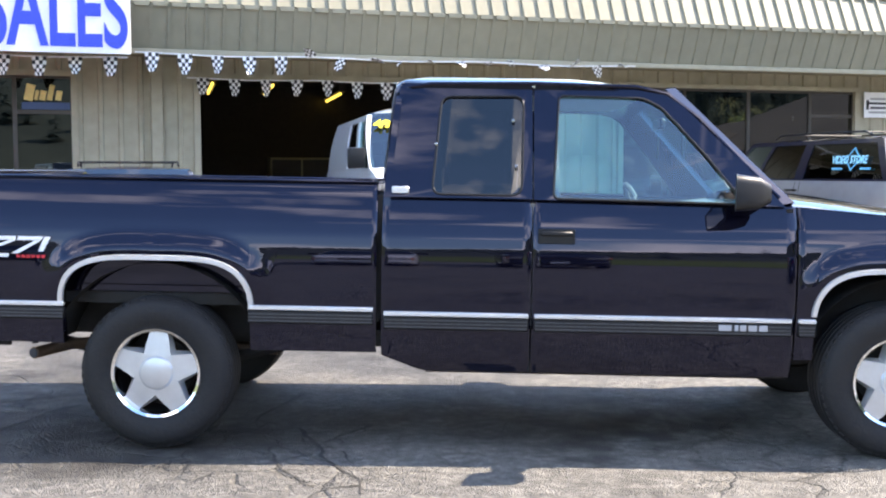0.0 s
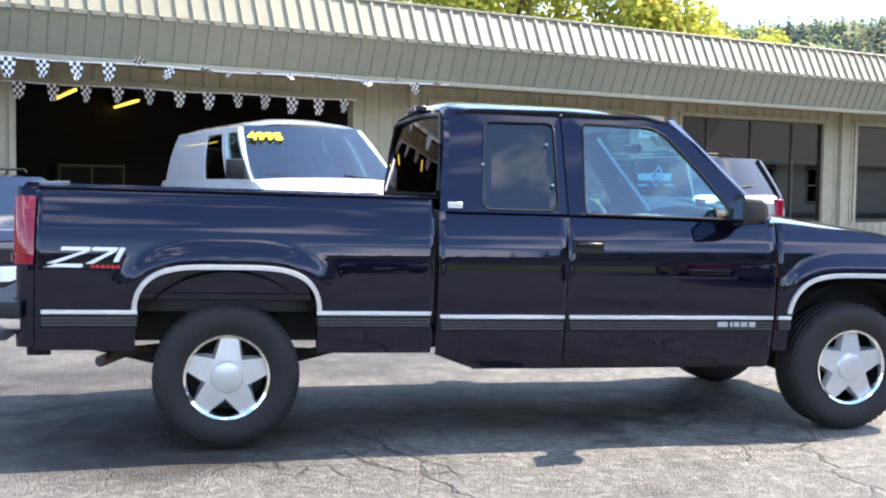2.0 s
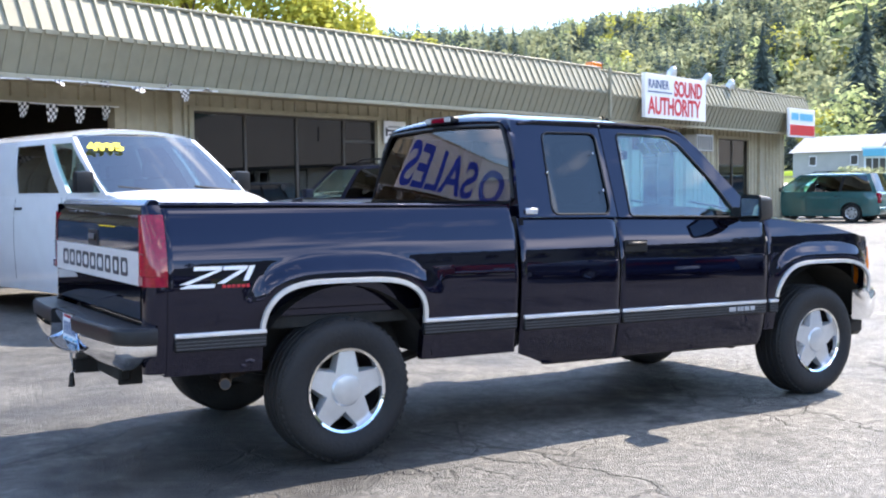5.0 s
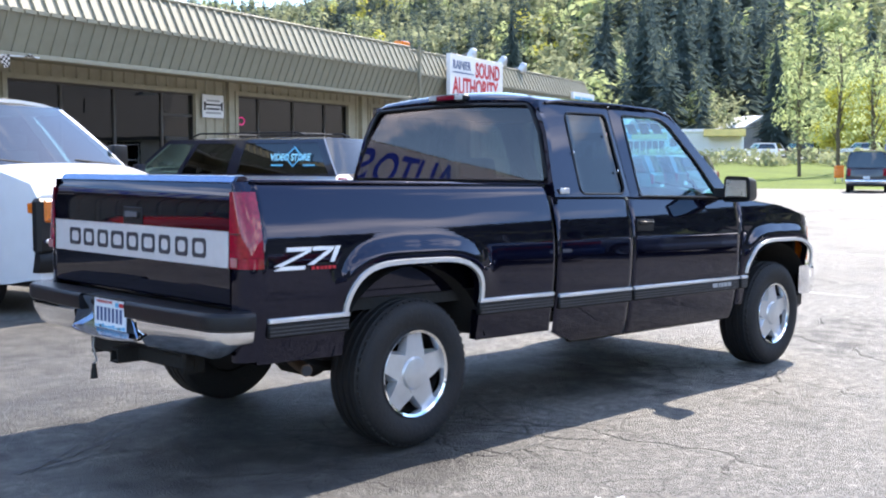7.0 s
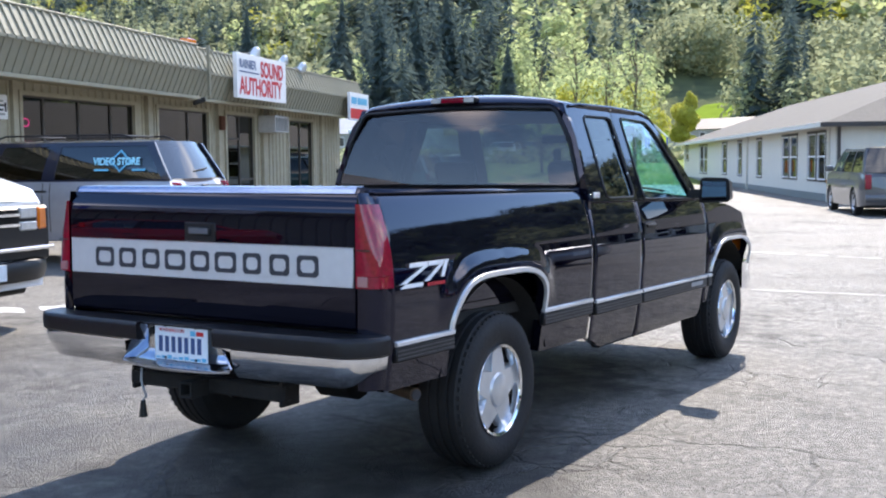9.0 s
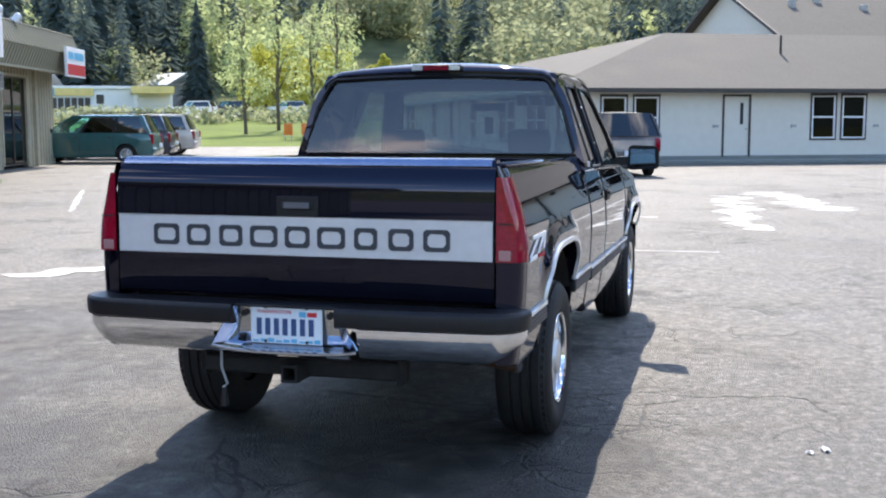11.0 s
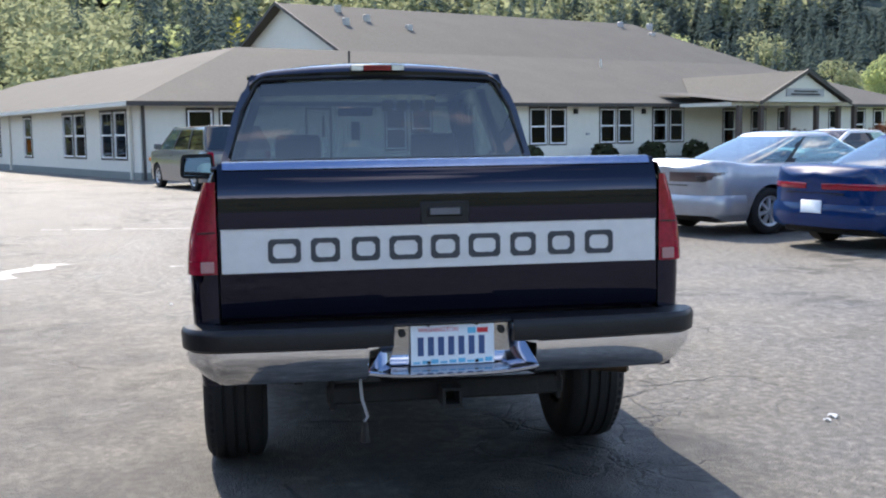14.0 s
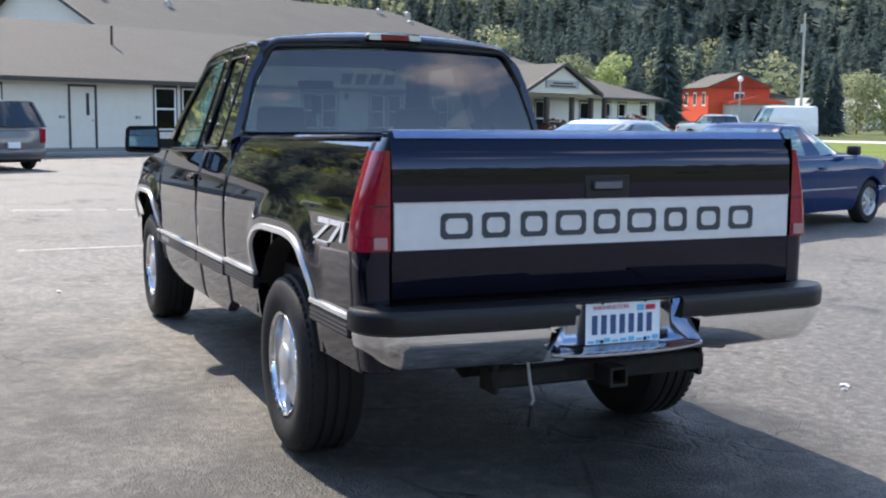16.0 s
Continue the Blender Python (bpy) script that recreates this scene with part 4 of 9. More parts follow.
    mirror = tp("door_mirror", loft([[(2.735 - 0.22 * (u + 0.115), sgn * (my + u), 1.292 + w) for u, w in rounded([(-0.115, -0.085), (0.115, -0.075), (0.105, 0.085), (-0.105, 0.09)], 0.035)], [(2.80, sgn * (my + u), 1.292 + w) for u, w in rounded([(-0.11, -0.08), (0.10, -0.065), (0.09, 0.075), (-0.10, 0.08)], 0.035)], [(2.86, sgn * (my + u), 1.292 + w) for u, w in rounded([(-0.08, -0.05), (0.05, -0.04), (0.04, 0.045), (-0.07, 0.05)], 0.03)]]), M_TRIM, door, "black door mirror housing")
    tp("mirror_glass", loft([[(2.731 - 0.22 * (u + 0.115) + o, sgn * (my + u), z) for u, z in ((-0.094, 1.228), (0.089, 1.236), (0.082, 1.353), (-0.089, 1.357))] for o in (0.0, 0.003)]), M_MIRROR, mirror, "mirror glass")
    tp("mirror_arm", loft([[(2.76, sgn * 0.87, 1.235), (2.90, sgn * 0.87, 1.235), (2.86, sgn * 0.87, 1.30), (2.76, sgn * 0.87, 1.30)], [(2.76, sgn * 0.985, 1.245), (2.84, sgn * 0.985, 1.245), (2.83, sgn * 0.985, 1.30), (2.76, sgn * 0.985, 1.30)]]), M_TRIM, mirror)
    # corner post and tail lamp
    def corner(z0, z1, off, n=8, rows=10):
        pts = []
        for i in range(rows + 1):
            z = z0 + (z1 - z0) * i / rows
            ys = lerp_table(SIDE, z)
            row = []
            for k in range(n + 1):
                a = math.pi / 2 * k / n
                row.append((-0.928 - (0.09 + off) * math.sin(a) ** 0.8, sgn * (0.826 + (ys + off - 0.826) * math.cos(a) ** 0.6), z))
            pts.append(row)
        bm = grid(pts)
        bmesh.ops.recalc_face_normals(bm, faces=bm.faces)
        if sum(f.normal.x for f in bm.faces) > 0:
            bmesh.ops.reverse_faces(bm, faces=bm.faces)
        return bm

    tp("bed_corner", corner(0.53, 1.312, 0.0), M_BLACK, bed)
    lamp = tp("tail_lamp", corner(0.985, 1.268, 0.012), M_TAIL, None, "red tail lamp lens")
    tp("reverse_lens", corner(0.938, 0.984, 0.012), M_TAIL, lamp)
    tp("reverse_light", box(-1.036, -1.0305, *sorted((sgn * 0.838, sgn * 0.885)), 0.945, 0.985, 0.001), M_REVERSE, lamp, "pale reversing light")
    tp("lamp_rib", box(-1.0315, -1.029, *sorted((sgn * 0.83, sgn * 0.895)), 1.085, 1.09), M_TRIM, lamp)
    # front lamps and wheel housing
    tp("headlamp", box(4.10, 4.16, *sorted((sgn * 0.52, sgn * 0.82)), 0.82, 1.0, 0.01), M_CLEAR, None, "clear headlamp")
    tp("side_marker", loft([[(4.06, sgn * (0.84 + o), z), (4.135, sgn * (0.83 + o), z), (4.15, sgn * 0.80, z), (4.06, sgn * 0.80, z)] for z, o in ((0.76, 0.03), (0.9, 0.035), (1.02, 0.02))]), M_AMBER, None, "amber side marker lamp")
    for h in (0.0, WB):
        pts = []
        lift = [radians(15 + 7.5 * i) for i in range(21)]
        for a in lift:
            x, z = h + (ARCH - 0.012) * math.cos(a), HUB_Z + (ARCH - 0.012) * math.sin(a)
            pts.append([(x, sgn * 0.90, z), (x, sgn * 0.55, z)])
        bm = grid(pts)
        bm.faces.new([bm.verts.new((h + (ARCH - 0.012) * math.cos(a), sgn * 0.549, HUB_Z + (ARCH - 0.012) * math.sin(a))) for a in lift])
        tp("wheel_housing", bm, M_UNDER, None, "dark wheel housing")


# wheels
def truck_wheel(sgn):
    """Tyre with ribbed tread, five-spoke alloy wheel; outer face towards sgn."""
    o = sgn
    prof = [(0.205, 0.10), (0.235, 0.125), (0.29, 0.135), (0.330, 0.13), (0.352, 0.115), (0.365, 0.09), (TYRE, 0.085), (TYRE, 0.055), (TYRE - 0.010, 0.052), (TYRE - 0.010, 0.042), (TYRE, 0.038), (TYRE, 0.008), (TYRE - 0.010, 0.005), (TYRE - 0.010, -0.005), (TYRE, -0.008), (TYRE, -0.038), (TYRE - 0.010, -0.042), (TYRE - 0.010, -0.052), (TYRE, -0.055), (TYRE, -0.085), (0.352, -0.115), (0.29, -0.135), (0.205, -0.11)]
    tyre = lathe([(r, o * y) for r, y in prof], 56)
    bmesh.ops.recalc_face_normals(tyre, faces=tyre.faces)
    # raised tread lugs on the shoulders
    for k in range(56):
        a = k * math.tau / 56
        lug = box(-0.011, 0.011, o * 0.088 - 0.02, o * 0.088 + 0.02, TYRE - 0.03, TYRE - 0.007)
        moved(lug, Matrix.Rotation(a, 4, "Y"))
        me = bpy.data.meshes.new("tmp")
        lug.to_mesh(me)
        lug.free()
        tyre.from_mesh(me)
        bpy.data.meshes.remove(me)
    rim = lathe([(r, o * y) for r, y in [(0.20, 0.06), (0.196, 0.095), (0.203, 0.118), (0.216, 0.124), (0.221, 0.112), (0.222, 0.098)]], 48)
    barrel = lathe([(r, o * y) for r, y in [(0.199, 0.10), (0.197, -0.09), (0.06, -0.09)]], 32)
    disc = bmesh.new()
    for k in range(5):
        a = k * math.tau / 5
        hw0, hw1 = 0.088, 0.050
        sp = loft([[(-hw0, o * 0.06, 0.02), (hw0, o * 0.06, 0.02), (hw0 * 0.8, o * 0.112, 0.02), (-hw0 * 0.8, o * 0.112, 0.02)], [(-hw0 * 0.92, o * 0.06, 0.10), (hw0 * 0.92, o * 0.06, 0.10), (hw0 * 0.72, o * 0.106, 0.10), (-hw0 * 0.72, o * 0.106, 0.10)], [(-hw1, o * 0.055, 0.202), (hw1, o * 0.055, 0.202), (hw1 * 0.86, o * 0.095, 0.202), (-hw1 * 0.86, o * 0.095, 0.202)]])
        moved(sp, Matrix.Rotation(a, 4, "Y"))
        me = bpy.data.meshes.new("tmp")
        sp.to_mesh(me)
        sp.free()
        disc.from_mesh(me)
        bpy.data.meshes.remove(me)
    hub = lathe([(r, o * y) for r, y in [(0.0, 0.126), (0.05, 0.124), (0.075, 0.118), (0.090, 0.100), (0.090, 0.05)]], 30)
    brake = lathe([(r, o * y) for r, y in [(0.0, 0.01), (0.155, 0.008), (0.16, -0.05)]], 30)
    return tyre, rim, barrel, disc, hub, brake


for sgn in (-1, 1):
    first = None
    for h in (0.0, WB):
        y = 0.797
        tyre, rim, barrel, disc, hub, brake = truck_wheel(sgn)
        m = Matrix.Translation((h - 0.045 if h else h, sgn * y, HUB_Z + 0.028 if h else HUB_Z)) @ Matrix.Rotation(0.0 if h else 0.05, 4, "Y")
        wheel = part("wheel", moved(tyre, m), M_RUBBER, truck, "black all-terrain tyre on an alloy wheel", smooth=35)
        for nm, b, mt in (("rim", rim, M_CHROME), ("barrel", barrel, M_TRIM), ("spokes", disc, M_ALLOY), ("hub_cap", hub, M_ALLOY), ("brake_drum", brake, M_UNDER)):
            part(nm, moved(b, m), mt, wheel, "five-spoke polished alloy" if nm == "spokes" else "", smooth=30)

# cab: back wall with rear window, roof, windscreen
ROOF = 1.80


def rear_edge(y):
    """Height of the roof's rear edge: almost flat, rounded off at the corners."""
    k = abs(y) / 0.70
    return 1.846 - 0.030 * k**2 - 0.046 * max(0.0, (k - 0.86) / 0.14) ** 2


def roof_z(x, y):
    k = abs(y) / 0.70
    z = ROOF + 0.075 * (1 - k**2.6)
    z -= 0.065 * smooth01((x - 1.95) / 0.55) ** 1.5
    z += (rear_edge(y) - z) * (1 - smooth01((x - 1.12) / 0.16))
    return z - 0.028 * max(0.0, 1 - (x - 1.125) / 0.055) ** 2


xs = [1.125, 1.13, 1.137, 1.147, 1.16, 1.18, 1.21, 1.26, 1.4, 1.6, 1.8, 2.0, 2.15, 2.28, 2.36, 2.42, 2.46, 2.475]
ys = [-0.702, -0.695, -0.685, -0.67, -0.65, -0.62, -0.58, -0.5, -0.35, -0.18, 0, 0.18, 0.35, 0.5, 0.58, 0.62, 0.65, 0.67, 0.685, 0.695, 0.702]
bm = grid([[(x + (0.075 * (1 - (y / 0.702) ** 2) if x > 2.4 else 0), y, roof_z(x, y)) for y in ys] for x in xs])
ext = bmesh.ops.extrude_face_region(bm, geom=list(bm.faces))
for v in (e for e in ext["geom"] if isinstance(e, bmesh.types.BMVert)):
    v.co.z -= 0.03
bmesh.ops.recalc_face_normals(bm, faces=bm.faces)
roof = tp("roof", bm, M_BLACK)
tp("headlining", box(1.2, 2.35, -0.64, 0.64, 1.752, 1.765), M_LINER, roof)
# drip rail along the roof edge
for sgn in (-1, 1):
    tp("drip_moulding", tube([(1.20, sgn * 0.703, 1.782), (1.30, sgn * 0.704, 1.797), (1.8, sgn * 0.703, 1.806), (2.3, sgn * 0.70, 1.798), (2.45, sgn * 0.705, 1.765), (2.6, sgn * 0.735, 1.65), (2.8, sgn * 0.80, 1.44), (2.97, sgn * 0.862, 1.27)], 0.010, 6), M_BLACK, roof)
    tp("roof_rail_pillar", loft([[(2.44, sgn * 0.70, 1.79), (2.50, sgn * 0.64, 1.80), (2.50, sgn * 0.62, 1.76), (2.44, sgn * 0.66, 1.75)], [(2.97, sgn * 0.885, 1.24), (3.05, sgn * 0.83, 1.25), (3.03, sgn * 0.80, 1.22), (2.95, sgn * 0.84, 1.21)]]), M_BLACK, roof)


def back_x(z):
    return 1.088 + 0.045 * max(0.0, z - 1.3) / 0.5


outer = [(-0.88, 0.6), (-0.88, 1.24), (-0.845, 1.4), (-0.79, 1.6), (-0.748, 1.695), (-0.716, 1.733)] + [(0.70 * k / 12, rear_edge(0.70 * k / 12) - 0.032) for k in range(-12, 13)] + [(0.716, 1.733), (0.748, 1.695), (0.79, 1.6), (0.845, 1.4), (0.88, 1.24), (0.88, 0.6)]
hole = [(-0.815, 1.352), (-0.795, 1.335), (0.795, 1.335), (0.815, 1.352), (0.745, 1.60), (0.665, 1.745), (0.63, 1.770), (0.3, 1.783), (0, 1.787), (-0.3, 1.783), (-0.63, 1.770), (-0.665, 1.745), (-0.745, 1.60)]
bm = bmesh.new()
es = []
for loop in (outer, hole):
    vs = [bm.verts.new((back_x(z), y, z)) for y, z in loop]
    es += [bm.edges.new((vs[i], vs[(i + 1) % len(vs)])) for i in range(len(vs))]
bmesh.ops.triangle_fill(bm, edges=es, use_beauty=True)
ext = bmesh.ops.extrude_face_region(bm, geom=list(bm.faces))
for v in (e for e in ext["geom"] if isinstance(e, bmesh.types.BMVert)):
    v.co.x += 0.03
bmesh.ops.recalc_face_normals(bm, faces=bm.faces)
back = tp("cab_back", bm, M_BLACK)
# rear glass, bowed slightly
rows = []
for i in range(9):
    z = 1.337 + (1.784 - 1.337) * i / 8
    w = 0.812 - 0.165 * ((z - 1.337) / 0.456) ** 1.15
    rows.append([(back_x(z) - 0.014 + 0.032 * (i / 8) ** 1.25 - 0.010 * (1 - (k / 6 - 1) ** 2), w * (k / 6 - 1), z) for k in range(13)])
bm = grid(rows)
bmesh.ops.recalc_face_normals(bm, faces=bm.faces)
rear_glass = tp("rear_window", bm, G_TINT, back, "dark tinted rear window")
rear_glass.visible_shadow = False
tp("rubber_seal", tube([(back_x(z) - 0.004, y, z) for y, z in hole], 0.012, 6, closed=True), M_TRIM, rear_glass)
lamp = tp("high_brake_lamp", box(1.095, 1.16, -0.15, 0.15, 1.812, 1.852, 0.01), M_TRIM, roof, "high-level brake lamp")
tp("brake_lens", box(1.090, 1.0945, -0.075, 0.075, 1.818, 1.846, 0.001), M_TAIL, lamp, "red lens")
for a, b in ((-0.145, -0.08), (0.08, 0.145)):
    tp("cargo_lens", box(1.090, 1.0945, a, b, 1.818, 1.846, 0.001), M_CLEAR, lamp, "clear cargo light")
# windscreen
rows = []
for i in range(9):
    t = i / 8
    rows.append([(3.02 + 0.13 * (1 - (k / 7 - 1) ** 2) - t * (0.535 + 0.055 * (1 - (k / 7 - 1) ** 2)), (0.83 - 0.185 * t) * (k / 7 - 1), 1.245 + t * 0.545 + 0.03 * t * (1 - (k / 7 - 1) ** 2)) for k in range(15)])
bm = grid(rows)
bmesh.ops.recalc_face_normals(bm, faces=bm.faces)
screen = tp("windscreen", bm, G_CLEAR, roof, "pale green tinted windscreen")
screen.visible_shadow = False
for k in range(4):
    y = -0.56 + 0.10 * k
    tp("price_mark", loft([[(2.63 - 0.012, y, 1.66), (2.63 - 0.012, y + 0.07, 1.66), (2.62 - 0.012, y + 0.07, 1.662), (2.62 - 0.012, y, 1.662)], [(2.575 - 0.012, y, 1.725), (2.575 - 0.012, y + 0.07, 1.725), (2.565 - 0.012, y + 0.07, 1.727), (2.565 - 0.012, y, 1.727)]]), M_DIMYELLOW, screen, "plain yellow paint bar on the glass")
# bonnet and nose
hx = [2.98, 3.0, 3.1, 3.3, 3.55, 3.8, 3.98, 4.08, 4.13, 4.155]
hy = [-0.86, -0.845, -0.80, -0.7, -0.5, -0.25, 0, 0.25, 0.5, 0.7, 0.80, 0.845, 0.86]


def hood_z(x, y):
    k = abs(y) / 0.86
    mid = 1.30 - 0.10 * smooth01((x - 3.0) / 1.15) - 0.02 * (x - 3.0)
    z = mid - (mid - fender_top(x) - 0.004) * k**2.6
    return z - 0.11 * smooth01((x - 4.02) / 0.14) ** 2


bm = grid([[(x - 0.02 * (abs(y) / 0.86) ** 3 * (x > 4), y * (1 - 0.08 * smooth01((x - 3.85) / 0.3) ** 2), hood_z(x, y)) for y in hy] for x in hx])
bmesh.ops.recalc_face_normals(bm, faces=bm.faces)
hood = tp("bonnet", bm, M_BLACK)
tp("wiper", tube([(3.06, -0.6, 1.285), (2.99, -0.25, 1.335)], 0.008, 6), M_TRIM, hood, "black wiper")
tp("wiper", tube([(3.14, 0.05, 1.30), (3.04, 0.4, 1.34)], 0.008, 6), M_TRIM, hood, "black wiper")
grille = tp("grille", box(4.06, 4.13, -0.80, 0.80, 0.68, 1.03, 0.02), M_TRIM, None, "black grille")
for k in range(3):
    tp("grille_bar", box(4.13, 4.14, -0.5, 0.5, 0.78 + 0.08 * k, 0.80 + 0.08 * k), M_CHROME, grille)
bm = loft([[(x - 0.02, y, 0.52), (x + 0.03, y, 0.58), (x + 0.035, y, 0.70), (x, y, 0.735), (x - 0.1, y, 0.73), (x - 0.1, y, 0.53)] for y, x in ((-0.93, 3.98), (-0.92, 4.10), (-0.86, 4.19), (-0.5, 4.235), (0.5, 4.235), (0.86, 4.19), (0.92, 4.10), (0.93, 3.98))])
tp("front_bumper", bm, M_CHROME, None, "chrome front bumper")
tp("front_valance", box(3.95, 4.12, -0.85, 0.85, 0.40, 0.53, 0.03), M_TRIM)

# tailgate
GATE = [(0.765, -1.010), (0.79, -1.022), (1.08, -1.024), (1.12, -1.0243), (1.18, -1.0243), (1.205, -1.0235), (1.228, -1.0215), (1.248, -1.0180), (1.265, -1.0125), (1.28, -1.0055), (1.325, -0.985), (1.334, -0.975), (1.334, -0.935), (1.31, -0.93), (0.80, -0.93), (0.765, -0.95)]
gate = tp("tailgate", loft([[(x, y, z) for z, x in GATE] for y in (-0.818, -0.81, 0.81, 0.818)]), M_BLACK, None, "black tailgate")
# Added strip; the sky's highlight on this edge is put into its blue.
tp("tailgate_sheen", loft([[(x, y, z) for z, x in ((1.310, -0.9975), (1.322, -0.9905), (1.336, -0.978), (1.340, -0.936), (1.3345, -0.9345), (1.330, -0.974), (1.308, -0.991))] for y in (-0.80, -0.797, 0.797, 0.80)]), M_GATESHEEN, gate, "blue-grey strip added for the sky's sheen on the tailgate top")
tp("silver_band", box(-1.029, -1.020, -0.812, 0.812, 0.938, 1.094, 0.002), M_BAND, gate, "brushed silver band across the tailgate")
tp("band_edge", box(-1.031, -1.021, -0.814, 0.814, 1.0945, 1.098), M_MOULD, gate)
for k in range(9):
    yc = 0.588 - k * 0.147
    w = (0.118, 0.106, 0.104, 0.122, 0.108, 0.120, 0.098, 0.104, 0.110)[k]
    ring = bmesh.new()
    es = []
    for hw, hh in ((w / 2, 0.044), (w / 2 - 0.018, 0.026)):
        vs = [ring.verts.new((-1.0315, yc + u, 1.016 + v)) for u, v in [(-hw, -hh + 0.012), (-hw + 0.012, -hh), (hw - 0.012, -hh), (hw, -hh + 0.012), (hw, hh - 0.012), (hw - 0.012, hh), (-hw + 0.012, hh), (-hw, hh - 0.012)]]
        es += [ring.edges.new((vs[i], vs[(i + 1) % 8])) for i in range(8)]
    bmesh.ops.triangle_fill(ring, edges=es, use_beauty=True)
    ext = bmesh.ops.extrude_face_region(ring, geom=list(ring.faces))
    for v in (e for e in ext["geom"] if isinstance(e, bmesh.types.BMVert)):
        v.co.x += 0.004
    bmesh.ops.recalc_face_normals(ring, faces=ring.faces)
    tp("emblem_block", ring, M_LETTER, gate, "plain dark block on the silver band", smooth=None)
tp("handle_cup", box(-1.029, -1.016, -0.090, 0.090, 1.100, 1.182, 0.003), M_TRIM, gate, "black tailgate handle cup")
tp("tailgate_handle", box(-1.038, -1.027, -0.065, 0.065, 1.128, 1.162, 0.004), M_TRIM, gate, "tailgate handle")
tp("handle_plate", box(-1.0395, -1.0382, -0.055, 0.055, 1.134, 1.158), M_HANDLE, gate)
# bed: floor, inner walls, rails
tp("bed_floor", box(-0.92, 1.04, -0.80, 0.80, 0.76, 0.79), M_BLACK)
tp("bed_front_wall", box(1.03, 1.055, -0.84, 0.84, 0.62, 1.312, 0.006), M_BLACK)
for sgn in (-1, 1):
    a, b = sorted((sgn * 0.775, sgn * 0.80))
    tp("bed_inner_wall", box(-0.92, 1.03, a, b, 0.79, 1.305, 0.005), M_BLACK)
    a, b = sorted((sgn * 0.765, sgn * 0.845))
    tp("bed_rail", box(-0.93, 1.05, a, b, 1.303, 1.322, 0.008), M_BLACK)
    a, b = sorted((sgn * 0.55, sgn * 0.775))
    tp("wheel_box", box(-0.45, 0.45, a, b, 0.79, 0.97, 0.05), M_BLACK)

# rear bumper: black step pads over chrome, with a chrome recess for the plate
def bumper_x(y):
    k = abs(y) / 0.93
    return -1.185 + 0.055 * k**3


def bumper_path(sgn, y0):
    """Stations along one half of the bumper: place and outward direction, round the corner and along the side."""
    out = [(bumper_x(y), sgn * y, -1.0, 0.0, 0.0) for y in (y0, y0 + 0.02, 0.45, 0.6, 0.7)]
    for k in range(9):
        a = math.radians(11.25 * k)
        out.append((-1.0 - 0.155 * math.cos(a), sgn * (0.80 + 0.150 * math.sin(a)), -math.cos(a), sgn * math.sin(a), k / 8))
    return out + [(-0.985, sgn * 0.950, 0.0, sgn * 1.0, 1.0)]


def swept(path, section):
    return loft([[(x + nx * o, y + ny * o, z) for o, z in section(k)] for x, y, nx, ny, k in path])


def chrome_section(k):
    low = 0.548 + 0.058 * k**1.5
    return [(-0.004, 0.673), (-0.004, 0.655), (-0.010, 0.625), (-0.022, 0.598 + 0.02 * k), (-0.042, low + 0.012), (-0.062, low), (-0.09, low), (-0.09, 0.673)]


def pad_section(k):
    return [(0.000, 0.676), (0.010, 0.682), (0.014, 0.735), (0.010, 0.748), (0.002, 0.755), (-0.05, 0.758), (-0.10, 0.758), (-0.10, 0.676)]


M_PAD = mat("worn black bumper pad", (0.006, 0.006, 0.008), 0.38, vary=0.3, scale=8, spec=0.35, bump=0.10, bump_scale=60)
bumper = tp("rear_bumper", swept(bumper_path(-1, 0.305), chrome_section), M_CHROME, None, "chrome step bumper with black pads", smooth=60)
tp("bumper_half", swept(bumper_path(1, 0.305), chrome_section), M_CHROME, bumper, smooth=60)
for sgn in (-1, 1):
    tp("step_pad", swept(bumper_path(sgn, 0.218), pad_section), M_PAD, bumper, "worn black step pad", smooth=35)
    # the pad's lower edge sweeps up towards the plate
    tp("pad_sweep", loft([[(-1.186, sgn * y, z), (-1.186, sgn * y, z - 0.012), (-1.10, sgn * y, z - 0.012), (-1.10, sgn * y, z)] for y, z in ((0.218, 0.752), (0.225, 0.72), (0.26, 0.690), (0.31, 0.677))]), M_CHROME, bumper, smooth=50)
    # slanting chrome cheeks between the plate panel and the bumper face
    tp("recess_cheek", loft([[(-1.182, sgn * 0.220, 0.745), (-1.135, sgn * 0.205, 0.747), (-1.128, sgn * 0.208, 0.747), (-1.176, sgn * 0.224, 0.745)], [(-1.184, sgn * 0.262, 0.672), (-1.132, sgn * 0.212, 0.672), (-1.125, sgn * 0.216, 0.672), (-1.178, sgn * 0.267, 0.672)], [(-1.183, sgn * 0.308, 0.592), (-1.115, sgn * 0.225, 0.60), (-1.108, sgn * 0.229, 0.60), (-1.176, sgn * 0.311, 0.592)]]), M_DULLCHROME, bumper, "dull chrome recess cheek", smooth=50)
    tp("plate_lamp", loft([[(-1.140 - o, sgn * 0.182 + r * math.cos(a), 0.715 + r * math.sin(a)) for a in [k * math.tau / 14 for k in range(14)]] for o, r in ((0.0, 0.014), (0.006, 0.013))]), M_TRIM, bumper, "round dark plate lamp")
    tp("bolt_head", loft([[(-1.150 - o, sgn * 0.232 + r * math.cos(a), 0.688 + r * math.sin(a)) for a in [k * math.tau / 10 for k in range(10)]] for o, r in ((0.0, 0.013), (0.010, 0.010))]), M_STEEL, bumper, "bright bolt head")
tp("recess_top", box(-1.165, -1.118, -0.222, 0.222, 0.744, 0.7555, 0.004), M_PAD, bumper)
